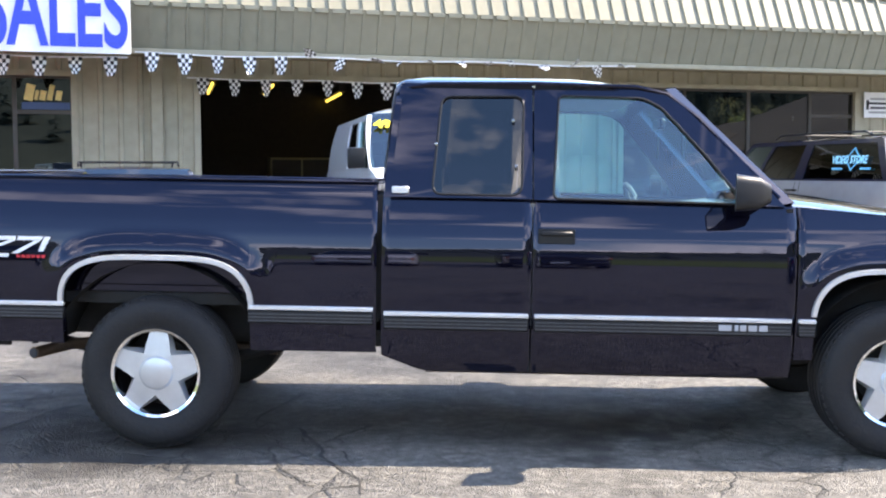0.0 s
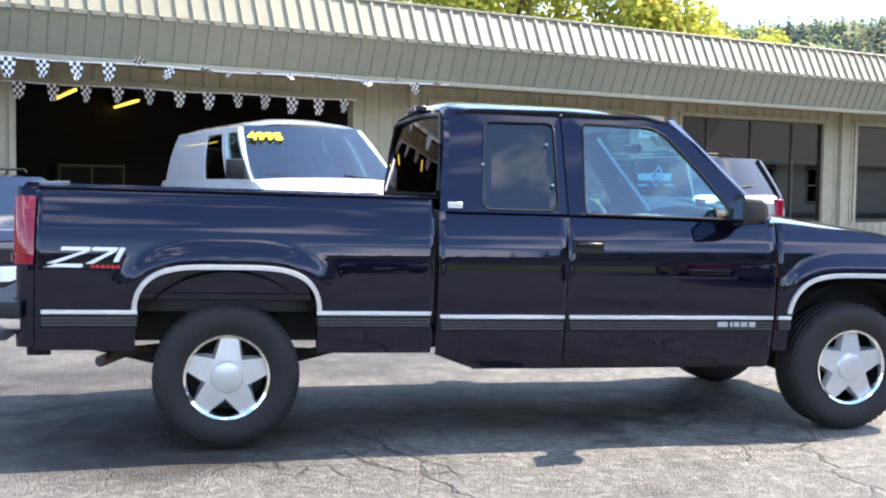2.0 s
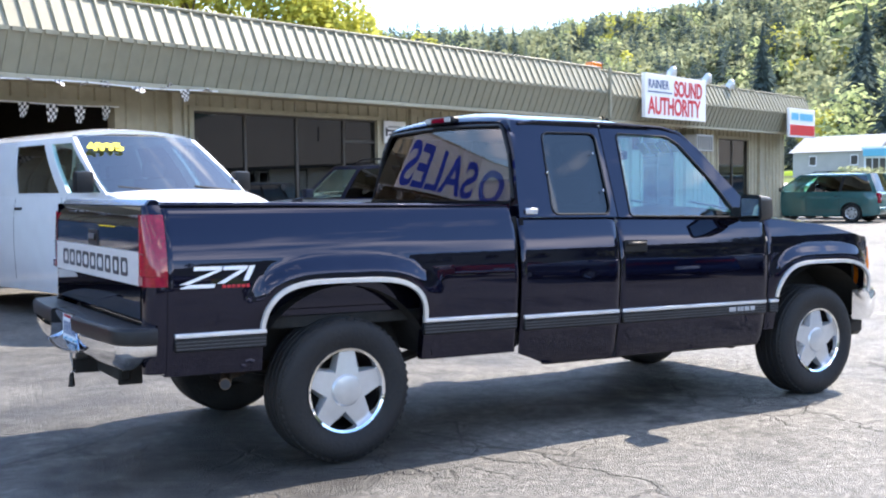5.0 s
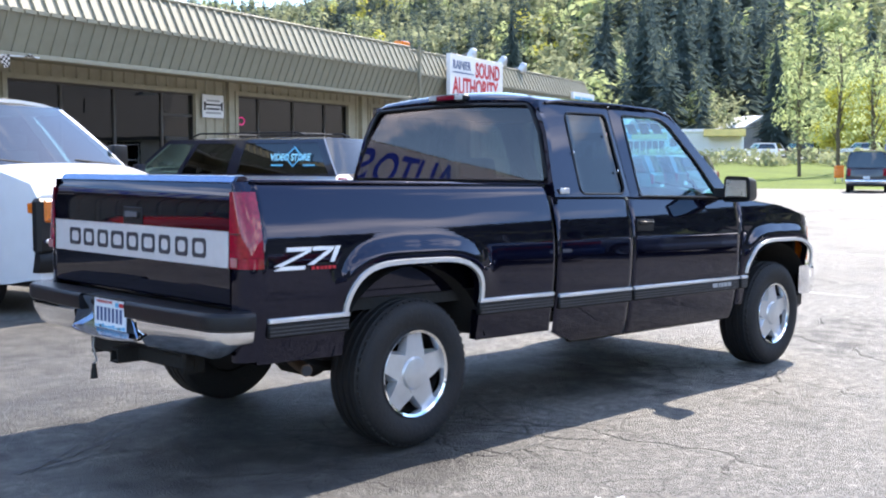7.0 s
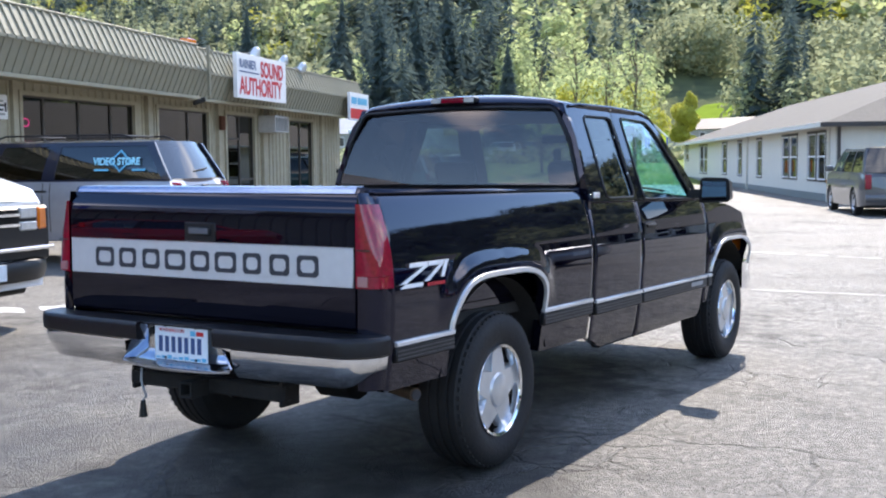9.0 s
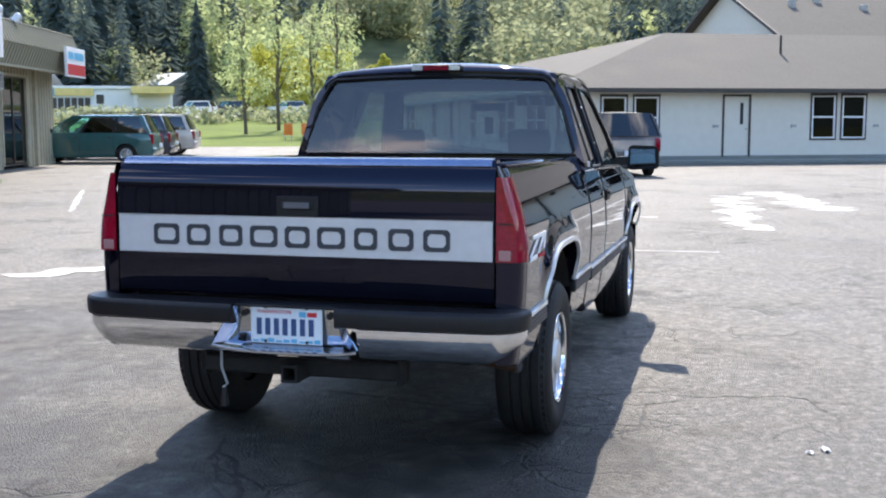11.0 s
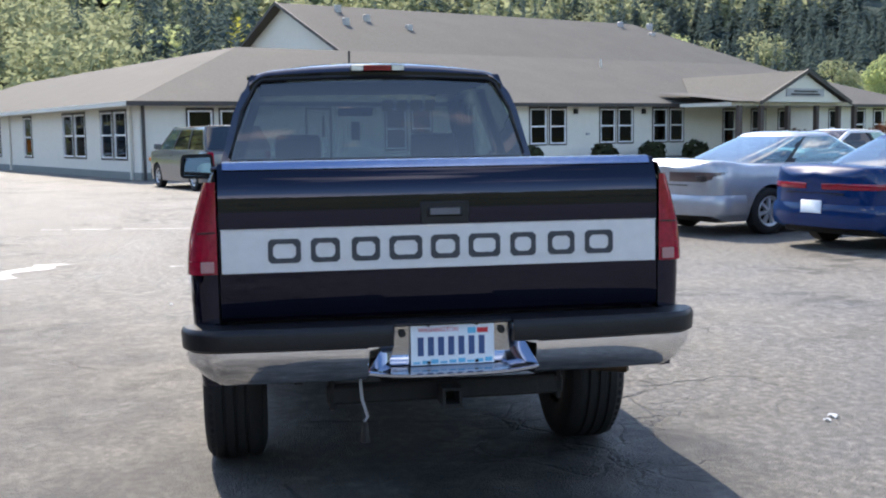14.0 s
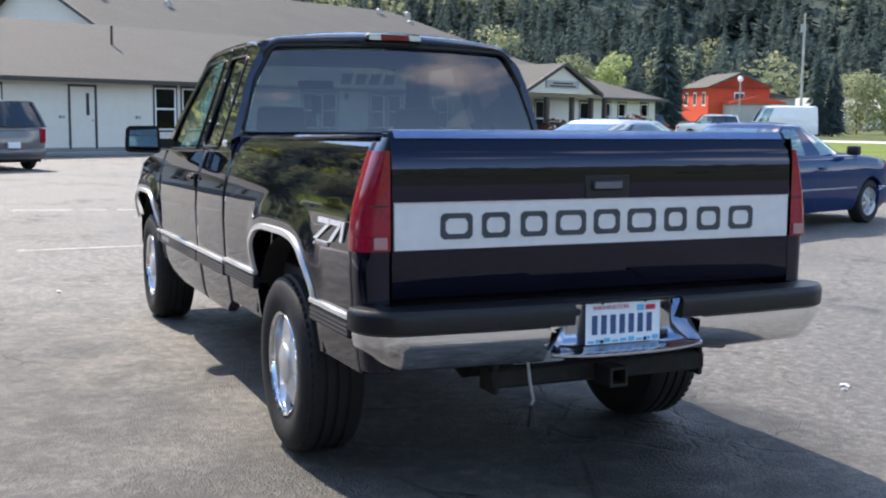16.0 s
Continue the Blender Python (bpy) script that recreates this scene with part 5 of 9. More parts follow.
tp("top_ledge", box(-1.122, -1.032, -0.86, 0.86, 0.735, 0.757, 0.004), M_PAD, bumper)
tp("recess_back", loft([[(-1.138, y, 0.747), (-1.128, y, 0.747), (-1.104, y * 1.08, 0.60), (-1.114, y * 1.08, 0.60)] for y in (-0.207, 0.207)]), M_PLATEPANEL, bumper, "pale plate panel")
# bowed step tray with a rolled front lip
tray = []
for k in range(17):
    u = k / 8 - 1
    y = 0.308 * u
    bow = 0.022 * (1 - u * u)
    drop = 0.012 * (1 - u**4)
    tray.append([(-1.183 - bow, y, 0.574 - drop), (-1.193 - bow, y, 0.580 - drop), (-1.193 - bow, y, 0.589 - drop), (-1.184 - bow, y, 0.593 - drop), (-1.165, y * 0.97, 0.590 - 0.5 * drop), (-1.145, y * 0.90, 0.596), (-1.128, y * 0.82, 0.612), (-1.119, y * 0.77, 0.636), (-1.10, y * 0.76, 0.575)])
tp("step_tray", loft(tray), M_DULLCHROME, bumper, "bowed chrome step tray", smooth=50)
plate = tp("number_plate", box(-1.150, -1.146, -0.1525, 0.1525, 0.598, 0.751, 0.001), M_PLATE, None, "pale blue and white number plate")
for k in range(7):
    tp("plate_bar", box(-1.1515, -1.1502, 0.128 - 0.0372 * k - 0.022, 0.128 - 0.0372 * k, 0.632, 0.700), M_PLATEINK, plate, "plain dark bar")
lettering("plate_word", "WASHINGTON", 0.0215, 0.0008, Matrix(((0, 0, -1, -1.1512), (-1, 0, 0, 0.126), (0, 1, 0, 0.719), (0, 0, 0, 1))), M_REDP, plate)
tp("sticker", box(-1.1515, -1.1502, -0.085, -0.055, 0.708, 0.730), M_CYAN, plate)
tp("sticker", box(-1.1515, -1.1502, -0.130, -0.090, 0.710, 0.728), M_REDP, plate)
for k in range(9):
    tp("plate_scene", box(-1.1512, -1.1502, 0.145 - 0.033 * k - 0.026, 0.145 - 0.033 * k, 0.603, 0.611 + 0.004 * (k % 3)), M_CYAN, plate, "pale blue printed foot of the plate")
for y in (-0.088, 0.088):
    for z in (0.744, 0.607):
        tp("plate_screw", box(-1.1545, -1.1515, y - 0.006, y + 0.006, z - 0.006, z + 0.006, 0.002), M_TRIM, plate)
# hitch, tether, exhaust, running gear
hitch = tp("tow_hitch", box(-1.02, -0.96, -0.45, 0.45, 0.44, 0.51, 0.01), M_UNDER, None, "black receiver hitch")
bm = bmesh.new()
for y0, y1, z0, z1 in ((-0.036, -0.026, 0.435, 0.505), (0.026, 0.036, 0.435, 0.505), (-0.026, 0.026, 0.435, 0.445), (-0.026, 0.026, 0.495, 0.505)):
    box(-1.13, -0.80, y0, y1, z0, z1, bm=bm)
tp("receiver_tube", bm, M_UNDER, hitch)
for y in (-0.44, 0.42):
    tp("hitch_bracket", box(-1.02, -0.90, y, y + 0.02, 0.42, 0.60, 0.005), M_UNDER, hitch)
tp("wiring_tether", tube([(-1.06, 0.33, 0.55), (-1.07, 0.325, 0.47), (-1.06, 0.305, 0.40), (-1.07, 0.32, 0.385)], 0.006, 6), M_GSTRIPE, hitch, "dangling pale wiring tether")
tp("tether_plug", tube([(-1.07, 0.315, 0.385), (-1.07, 0.315, 0.31)], [0.010, 0.02], 8), M_TRIM, hitch)
tp("exhaust_pipe", tube([(0.5, -0.4, 0.42), (-0.3, -0.45, 0.46), (-0.52, -0.60, 0.46), (-0.62, -0.84, 0.45)], 0.029, 12), M_RUST, None, "heat browned exhaust pipe")
tp("exhaust_mouth", tube([(-0.6205, -0.842, 0.45), (-0.622, -0.846, 0.45)], 0.024, 12), M_BLACKP, None)
for sgn in (-1, 1):
    a, b = sorted((sgn * 0.40, sgn * 0.48))
    tp("frame_rail", box(-0.98, 4.0, a, b, 0.52, 0.66, 0.01), M_UNDER)
    a, b = sorted((sgn * 0.50, sgn * 0.56))
    tp("leaf_spring", tube([(-0.72, sgn * 0.53, 0.50), (-0.3, sgn * 0.53, 0.40), (0, sgn * 0.53, 0.37), (0.35, sgn * 0.53, 0.41), (0.7, sgn * 0.53, 0.50)], 0.03, 6), M_UNDER)
    tp("rocker", box(1.28, 3.05, *sorted((sgn * 0.80, sgn * 0.87)), 0.40, 0.60, 0.02), M_UNDER)
for h in (0.0, WB):
    tp("axle", tube([(h, -0.72, HUB_Z), (h, -0.15, HUB_Z), (h, -0.1, HUB_Z), (h, 0.1, HUB_Z), (h, 0.15, HUB_Z), (h, 0.72, HUB_Z)], [0.04, 0.045, 0.13, 0.13, 0.045, 0.04], 12), M_UNDER)
tp("fuel_tank", box(0.75, 1.9, 0.42, 0.75, 0.40, 0.62, 0.05), M_UNDER)
tp("transmission", box(1.6, 2.9, -0.25, 0.25, 0.40, 0.62, 0.06), M_UNDER)
tp("under_floor", box(0.55, 3.02, -0.86, 0.86, 0.60, 0.64), M_UNDER)
tp("engine_bay_floor", box(3.02, 4.08, -0.52, 0.52, 0.56, 0.64), M_UNDER)
tp("gap_filler", box(1.05, 1.09, -0.86, 0.86, 0.52, 1.25), M_UNDER)
tp("firewall", box(3.0, 3.03, -0.88, 0.88, 0.62, 1.22), M_UNDER)
tp("cab_lining", box(1.12, 3.0, -0.872, -0.862, 0.64, 1.225), M_DASH)
tp("cab_lining", box(1.12, 3.0, 0.862, 0.872, 0.64, 1.225), M_DASH)
tp("bed_cross_member", box(-0.9, 1.0, -0.80, 0.80, 0.70, 0.755), M_UNDER)
# cab interior
tp("dashboard", loft([[(2.62, y, 0.95), (2.60, y, 1.10), (2.68, y, 1.20), (2.98, y, 1.235), (2.98, y, 0.9)] for y in (-0.84, 0.84)]), M_DASH)


def seat(x, y, w, h, name, headrest=True):
    back_m = pose(x, y, 0.82, 0, -14, 0)
    s = tp(name, moved(box(-0.07, 0.07, -w / 2, w / 2, 0, h, 0.05, seg=3), back_m), M_SEAT, None, "grey cloth seat")
    tp("cushion", box(x + 0.03, x + 0.55, y - w / 2, y + w / 2, 0.72, 0.88, 0.05, seg=3), M_SEAT, s)
    if headrest:
        tp("head_restraint", moved(box(-0.05, 0.05, -0.14, 0.14, h + 0.02, h + 0.18, 0.04, seg=3), back_m), M_SEAT, s)
    return s


seat(1.98, -0.42, 0.62, 0.50, "front_seat")
seat(1.98, 0.42, 0.62, 0.50, "front_seat")
seat(1.26, 0.0, 1.5, 0.42, "rear_bench", headrest=False)
wheel_ring = moved(tube([(0.19 * math.cos(k * math.tau / 20), 0, 0.19 * math.sin(k * math.tau / 20)) for k in range(20)], 0.016, 6, closed=True), pose(2.50, 0.40, 1.14, 0, 0, 90) @ pose(0, 0, 0, -25, 0, 0))
steer = tp("steering_wheel", wheel_ring, M_DASH, None, "dark steering wheel")
tp("steering_column", tube([(2.50, 0.40, 1.14), (2.75, 0.40, 1.06)], 0.03, 8), M_DASH, steer)
tp("gear_lever", tube([(2.56, 0.25, 1.1), (2.45, 0.18, 1.18)], 0.01, 6), M_DASH, steer)
mirror_in = tp("rear_view_mirror", box(2.52, 2.55, -0.12, 0.12, 1.62, 1.68, 0.01), M_TRIM, None, "small rear view mirror")
tp("air_freshener", box(2.53, 2.533, -0.03, 0.03, 1.46, 1.58, 0.001), M_HEDGE, mirror_in, "hanging air freshener")

# ---- other vehicles ----


def vehicle(name, m, label, category, paint_m, L, W, H, belt, hood, deck, screen, back, wheels, wheel_r=0.31, clear=0.22, roof_w=0.80, windows=(), lower=None, glass_m=None, front=True, rear="red", rack=False, cap="alloy", nose=0.10, tail=0.08, bumper=None, panels=()):
    """A closed vehicle, nose along +x, centre of the wheelbase box at the origin.
    hood, deck: heights of the body's top at the nose and at the tail; screen: (base x, top x) of the windscreen; back: (base x, top x) of the rear glass;
    wheels: x of the axles; windows: breaks along the side as fractions."""
    glass_m = glass_m or G_TINT
    lower = lower or paint_m
    bumper = bumper or paint_m
    car = thing(name, m, label, category)
    x0, x1 = -L / 2, L / 2
    hw = W / 2
    arch = wheel_r + 0.055

    def p(nm, bm, mt, parent=None, lab="", smooth=38):
        return part(nm, bm, mt, parent or car, lab, smooth)

    def top(x):
        sb, rb = screen[0], back[0]
        if x >= sb:
            t = (x - sb) / (x1 - sb)
            z = belt + 0.02 - (belt - hood) * t**1.3
            return z - 0.10 * smooth01((t - 0.86) / 0.14) ** 2
        if x <= rb:
            t = (rb - x) / max(0.05, rb - x0)
            z = belt - (belt - deck) * t
            return z - 0.11 * smooth01((t - 0.7) / 0.3) ** 2
        return belt

    def half(x, z):
        e = 1.0
        d = x1 - x
        if d < 0.7:
            e -= nose * (1 - d / 0.7) ** 2.2 * 1.4
        d = x - x0
        if d < 0.6:
            e -= tail * (1 - d / 0.6) ** 2.6 * 1.5
        k = (z - clear) / max(0.2, belt - clear)
        bulge = 1 - 0.075 * abs(k - 0.55) ** 2 * 4 * 0.35 - 0.03 * smooth01((k - 0.75) / 0.3)
        return hw * e * bulge

    xs = [x0 + (x1 - x0) * i / 60 for i in range(61)]
    for w in wheels:
        xs += [w + arch * math.cos(math.pi * i / 14) for i in range(15)]
    xs = sorted(set(round(x, 4) for x in xs if x0 <= x <= x1))
    for sgn in (-1, 1):
        cols = []
        for x in xs:
            zb = clear + 0.06 * smooth01((x - x1 + 0.5) / 0.5) + 0.05 * smooth01((x0 + 0.5 - x) / 0.5)
            for w in wheels:
                if abs(x - w) < arch:
                    zb = max(zb, wheel_r + math.sqrt(arch**2 - (x - w) ** 2))
            zt = top(x)
            col = [(x, sgn * (half(x, zb) - 0.08), zb)]
            for j in range(11):
                z = zb + (zt - zb) * j / 10
                col.append((x, sgn * half(x, z), z))
            edge = half(x, zt)
            col += [(x, sgn * edge * 0.97, zt + 0.012), (x, sgn * edge * 0.9, zt + 0.022), (x, sgn * edge * 0.55, zt + 0.04), (x, 0, zt + 0.045)]
            cols.append(col)
        bm = grid(cols)
        bmesh.ops.recalc_face_normals(bm, faces=bm.faces)
        if sum(f.normal.y * f.calc_area() for f in bm.faces) * sgn < 0:
            bmesh.ops.reverse_faces(bm, faces=bm.faces)
        if lower is not paint_m:
            for f in bm.faces:
                f.material_index = 1 if f.calc_center_median().z < belt - 0.02 else 0
        p("body_side", bm, [paint_m, lower])
    # closed ends
    for xe, s, h in ((x1, 1, top(x1)), (x0, -1, top(x0))):
        rings = []
        zb = clear + 0.06
        for k in range(7):
            z = zb + (h + 0.03 - zb) * k / 6
            w = half(xe, z) if k < 6 else half(xe, z) * 0.95
            rings.append([(xe + s * 0.05 * math.sin(math.pi * min(1, (k + 0.7) / 6.5)) * (1 - (j / 4 - 1) ** 4), w * (j / 4 - 1), z) for j in range(9)])
        bm = grid(rings)
        bmesh.ops.recalc_face_normals(bm, faces=bm.faces)
        if sum(f.normal.x for f in bm.faces) * s < 0:
            bmesh.ops.reverse_faces(bm, faces=bm.faces)
        p("nose_panel" if s > 0 else "tail_panel", bm, lower)
        # bumper bar
        deep = rear == "wide" and s < 0
        zc, hb, out_ = (clear + 0.24, 0.16, 0.11) if deep else (clear + 0.22, 0.095, 0.10)
        bw = half(xe, zc) + 0.015
        rows = []
        for f in (-1, -0.985, -0.95, -0.88, -0.75, -0.4, 0, 0.4, 0.75, 0.88, 0.95, 0.985, 1):
            o = out_ - (out_ - 0.01) * abs(f) ** 5
            rows.append([(xe + s * (o - 0.02), f * bw, zc - hb), (xe + s * o, f * bw, zc - hb * 0.7), (xe + s * (o + 0.02), f * bw, zc), (xe + s * (o + 0.012), f * bw, zc + hb * 0.75), (xe + s * (o - 0.01), f * bw, zc + hb), (xe - s * 0.12, f * bw, zc + hb), (xe - s * 0.12, f * bw, zc - hb)])
        p("front_bumper" if s > 0 else "rear_bumper", loft(rows), bumper, smooth=50)
    # greenhouse: pillars, rails, glass
    rw = hw * roof_w
    bw = hw * 0.95
    lines = [(screen[0], screen[1])]
    for f0, f1 in windows:
        lines.append((screen[0] + (back[0] - screen[0]) * f0, screen[1] + (back[1] - screen[1]) * f1))
    lines.append((back[0], back[1]))

    def gp(s, xb, xt, t, off=0.0):
        z = belt + (H - 0.05 - belt) * t
        return Vector((xb + (xt - xb) * t, s * (bw + (rw - bw) * t**(2.2 if H > 1.9 else 1.35) + off), z))

    pw = 0.045
    for s in (-1, 1):
        for i, (xb, xt) in enumerate(lines):
            wdt = pw * (1.5 if i == len(lines) - 1 else 0.9 if i == 0 else 1.0)
            rings = [[gp(s, xb + wdt, xt + wdt, t), gp(s, xb - wdt, xt - wdt, t), gp(s, xb - wdt, xt - wdt, t, -0.05), gp(s, xb + wdt, xt + wdt, t, -0.05)] for t in (0, 0.25, 0.5, 0.7, 0.85, 1.0)]
            p("pillar", loft(rings), paint_m if i in (0, len(lines) - 1) or panels or glass_m is G_CLEAR else M_TRIM)
        xb0, xt0, xb1, xt1 = lines[0][0], lines[0][1], lines[-1][0], lines[-1][1]
        for t0, t1, nm in ((0.90, 1.0, "roof_rail"), (0.0, 0.05, "waist_rail")):
            rings = []
            for k in range(7):
                u = k / 6
                xb, xt = xb0 + (xb1 - xb0) * u, xt0 + (xt1 - xt0) * u
                rings.append([gp(s, xb, xt, t0), gp(s, xb, xt, t1), gp(s, xb, xt, t1, -0.05), gp(s, xb, xt, t0, -0.05)])
            p(nm, loft(rings), paint_m)
        for i, ((xb, xt), (xb2, xt2)) in enumerate(zip(lines, lines[1:])):
            if i in panels:
                p("side_panel", grid([[gp(s, xb + (xb2 - xb) * u, xt + (xt2 - xt) * u, t, 0.001) for u in (0, 0.5, 1)] for t in (0, 0.25, 0.5, 0.7, 0.85, 1.0)]), paint_m)
                continue
            g = p("side_window", grid([[gp(s, xb + (xb2 - xb) * u, xt + (xt2 - xt) * u, t, -0.012) for u in (0, 0.5, 1)] for t in (0, 0.25, 0.5, 0.7, 0.85, 1.0)]), G_CLEAR if i == 0 else glass_m)
            g.visible_shadow = False
        # door seams, handles, mirrors
        for xb, xt in lines[1:-1]:
            z0, z1 = clear + 0.12, belt - 0.02
            p("door_seam", grid([[(xb + dx, s * (half(xb, z0 + (z1 - z0) * k / 6) + 0.002), z0 + (z1 - z0) * k / 6) for dx in (-0.006, 0.006)] for k in range(7)]), M_TRIM)
            ya, yb = sorted((s * (half(xb, belt - 0.15) - 0.01), s * (half(xb, belt - 0.15) + 0.022)))
            p("door_handle", box(xb + 0.05, xb + 0.19, ya, yb, belt - 0.155, belt - 0.125, 0.006), M_TRIM if paint_m is not M_WHITE else M_BLACKP)
        ya, yb = sorted((s * (hw * 0.97), s * (hw * 0.97 + 0.19)))
        p("door_mirror", box(screen[0] - 0.30, screen[0] - 0.18, ya, yb, belt + 0.03, belt + 0.19 + 0.06 * (H > 1.9), 0.03, seg=2), M_TRIM if paint_m in (M_WHITE, M_TEAL, M_TAN) else paint_m)
        # lamps
        zl = hood - 0.16
        ya, yb = sorted((s * hw * 0.48, s * hw * 0.86))
        p("headlamp", box(x1 - 0.10, x1 + 0.045, ya, yb, zl - 0.07, zl + 0.06, 0.02), M_CLEAR)
        ya, yb = sorted((s * hw * 0.80, s * hw * 0.93))
        p("turn_lamp", box(x1 - 0.16, x1 - 0.0, ya, yb, zl - 0.07, zl + 0.05, 0.02), M_AMBER)
        if rear == "wide":
            hz, zb = top(x0), clear + 0.06
            rows = []
            for y in (0.04, 0.2, 0.4, 0.6, 0.75, 0.85, 0.92, 0.965):
                ring = []
                for z, dx in ((deck - 0.245 if paint_m is M_SILVER else deck - 0.215, 0.008), (deck - 0.145, 0.012), (deck - 0.145, -0.02), (deck - 0.245 if paint_m is M_SILVER else deck - 0.215, -0.02)):
                    k = (z - zb) / (hz + 0.03 - zb) * 6
                    xx = x0 - 0.05 * math.sin(math.pi * min(1, (k + 0.7) / 6.5)) * (1 - y**4) - dx
                    ring.append((xx, s * y * half(x0, z), z))
                rows.append(ring)
            p("tail_lamp", loft(rows), M_DARKLAMP if paint_m is M_SILVER else M_TAIL)
        elif rear == "tall":
            ya, yb = sorted((s * hw * 0.74, s * hw * 0.90))
            p("tail_lamp", box(x0 - 0.04, x0 + 0.12, ya, yb, belt - 0.38, belt - 0.02, 0.02), M_TAIL)
        else:
            ya, yb = sorted((s * hw * 0.70, s * hw * 0.91))
            p("tail_lamp", box(x0 - 0.045, x0 + 0.14, ya, yb, belt - 0.32, belt - 0.12, 0.03), M_TAIL)
    # roof
    rows = []
    for k in range(13):
        u = k / 12
        x = screen[1] + (back[1] - screen[1]) * u
        dip_e = 0.045 * (smooth01((0.12 - u) / 0.12) + smooth01((u - 0.88) / 0.12))
        rows.append([(x, rw * v, H - 0.05 + (0.13 if H > 1.9 else 0.055) * (1 - abs(v) ** 2.6) - dip_e * (1 - abs(v) ** 2)) for v in (-1, -0.97, -0.9, -0.7, -0.35, 0, 0.35, 0.7, 0.9, 0.97, 1)])
    bm = grid(rows)
    ext = bmesh.ops.extrude_face_region(bm, geom=list(bm.faces))
    for v in (e for e in ext["geom"] if isinstance(e, bmesh.types.BMVert)):
        v.co.z -= 0.035
    bmesh.ops.recalc_face_normals(bm, faces=bm.faces)
    roof_ob = p("roof", bm, paint_m)
    if rack:
        for s in (-1, 1):
            p("roof_rack_rail", tube([(screen[1] - 0.35, s * rw * 0.82, H + 0.01), (screen[1] - 0.5, s * rw * 0.82, H + 0.06), (back[1] + 0.5, s * rw * 0.82, H + 0.06), (back[1] + 0.35, s * rw * 0.82, H + 0.01)], 0.014, 6), M_TRIM, roof_ob)
        for x in (screen[1] - 0.7, back[1] + 0.7):
            p("roof_rack_bar", tube([(x, -rw * 0.82, H + 0.06), (x, rw * 0.82, H + 0.06)], 0.013, 6), M_TRIM, roof_ob)
    for nm, (xb, xt), s, mt in (("windscreen", screen, 1, G_SCREEN), ("rear_window", back, -1, glass_m)):
        rows = []
        for k in range(7):
            t = k / 6
            rows.append([(xb + (xt - xb) * t + s * 0.09 * (1 - v * v), v * (bw + (rw - bw) * t**(2.2 if H > 1.9 else 1.35) - 0.02), belt + 0.03 + (H - 0.06 - belt) * t) for v in (-1, -0.66, -0.33, 0, 0.33, 0.66, 1)])
        bm = grid(rows)
        bmesh.ops.recalc_face_normals(bm, faces=bm.faces)
        g = p(nm, bm, mt)
        g.visible_shadow = False
    # wheels
    for w in wheels:
        for s in (-1, 1):
            y = s * (hw - 0.12)
            tr = moved(lathe([(r, s * yy) for r, yy in [(wheel_r * 0.62, 0.07), (wheel_r * 0.72, 0.10), (wheel_r * 0.92, 0.10), (wheel_r, 0.075), (wheel_r, -0.08), (wheel_r * 0.9, -0.10), (wheel_r * 0.6, -0.09)]], 32), Matrix.Translation((w, y, wheel_r)))
            bmesh.ops.recalc_face_normals(tr, faces=tr.faces)
            wh = p("wheel", tr, M_RUBBER)
            rr = wheel_r * 0.64
            disc = lathe([(r, s * yy) for r, yy in [(0.0, 0.085), (rr * 0.25, 0.085), (rr * 0.3, 0.07), (rr * 0.85, 0.055), (rr * 0.92, 0.085), (rr, 0.09), (rr * 1.02, 0.06)]], 28)
            p("hub_cap", moved(disc, Matrix.Translation((w, y, wheel_r))), M_ALLOY if cap == "alloy" else M_TRIM, wh)
            if cap == "alloy":
                for k in range(7):
                    a = k * math.tau / 7
                    slot = box(-0.016, 0.016, s * 0.068 - 0.012, s * 0.068 + 0.012, rr * 0.45, rr * 0.80, 0.004)
                    p("slot", moved(moved(slot, Matrix.Rotation(a, 4, "Y")), Matrix.Translation((w, y, wheel_r))), M_TRIM, wh)
            pts = [[(w + (arch - 0.01) * math.cos(math.pi * i / 12), s * yy, wheel_r + (arch - 0.01) * math.sin(math.pi * i / 12)) for yy in (hw * 0.93, hw * 0.55)] for i in range(13)]
            p("wheel_housing", grid(pts), M_UNDER)
    p("underbody", box(x0 + 0.15, x1 - 0.15, -hw * 0.86, hw * 0.86, clear - 0.02, clear + 0.16, 0.03), M_UNDER)
    p("cabin_floor", box(back[0], screen[0], -hw * 0.88, hw * 0.88, clear + 0.17, clear + 0.24), M_DASH)
    p("dashboard", box(screen[0] - 0.35, screen[0] + 0.02, -hw * 0.86, hw * 0.86, belt - 0.25, belt + 0.03, 0.04), M_DASH)
    nseat = 2 if back[0] > -1.3 else 3
    for r in range(nseat):
        xs_ = screen[0] - 1.05 - r * 0.85
        if xs_ < back[0] + 0.2:
            break
        for s in (-1, 1):
            st = p("seat", moved(box(-0.06, 0.06, -0.25, 0.25, 0, 0.58, 0.05, seg=2), pose(xs_, s * hw * 0.45, belt - 0.38, 0, -14, 0)), M_SEAT)
            if xs_ - 0.25 < back[1]:
                continue
            p("head_restraint", box(xs_ - 0.20, xs_ - 0.11, s * hw * 0.45 - 0.13, s * hw * 0.45 + 0.13, belt + 0.20, belt + 0.36, 0.03, seg=2), M_SEAT, st)
    # number plates as plain pale panels
    p("rear_plate", box(x0 - 0.155, x0 - 0.10, -0.15, 0.15, clear + 0.34 if rear != "wide" else clear + 0.2, clear + 0.48 if rear != "wide" else clear + 0.34, 0.002), M_PLATE)
    if front:
        p("front_plate", box(x1 + 0.10, x1 + 0.135, -0.15, 0.15, clear + 0.16, clear + 0.30, 0.002), M_PLATE)
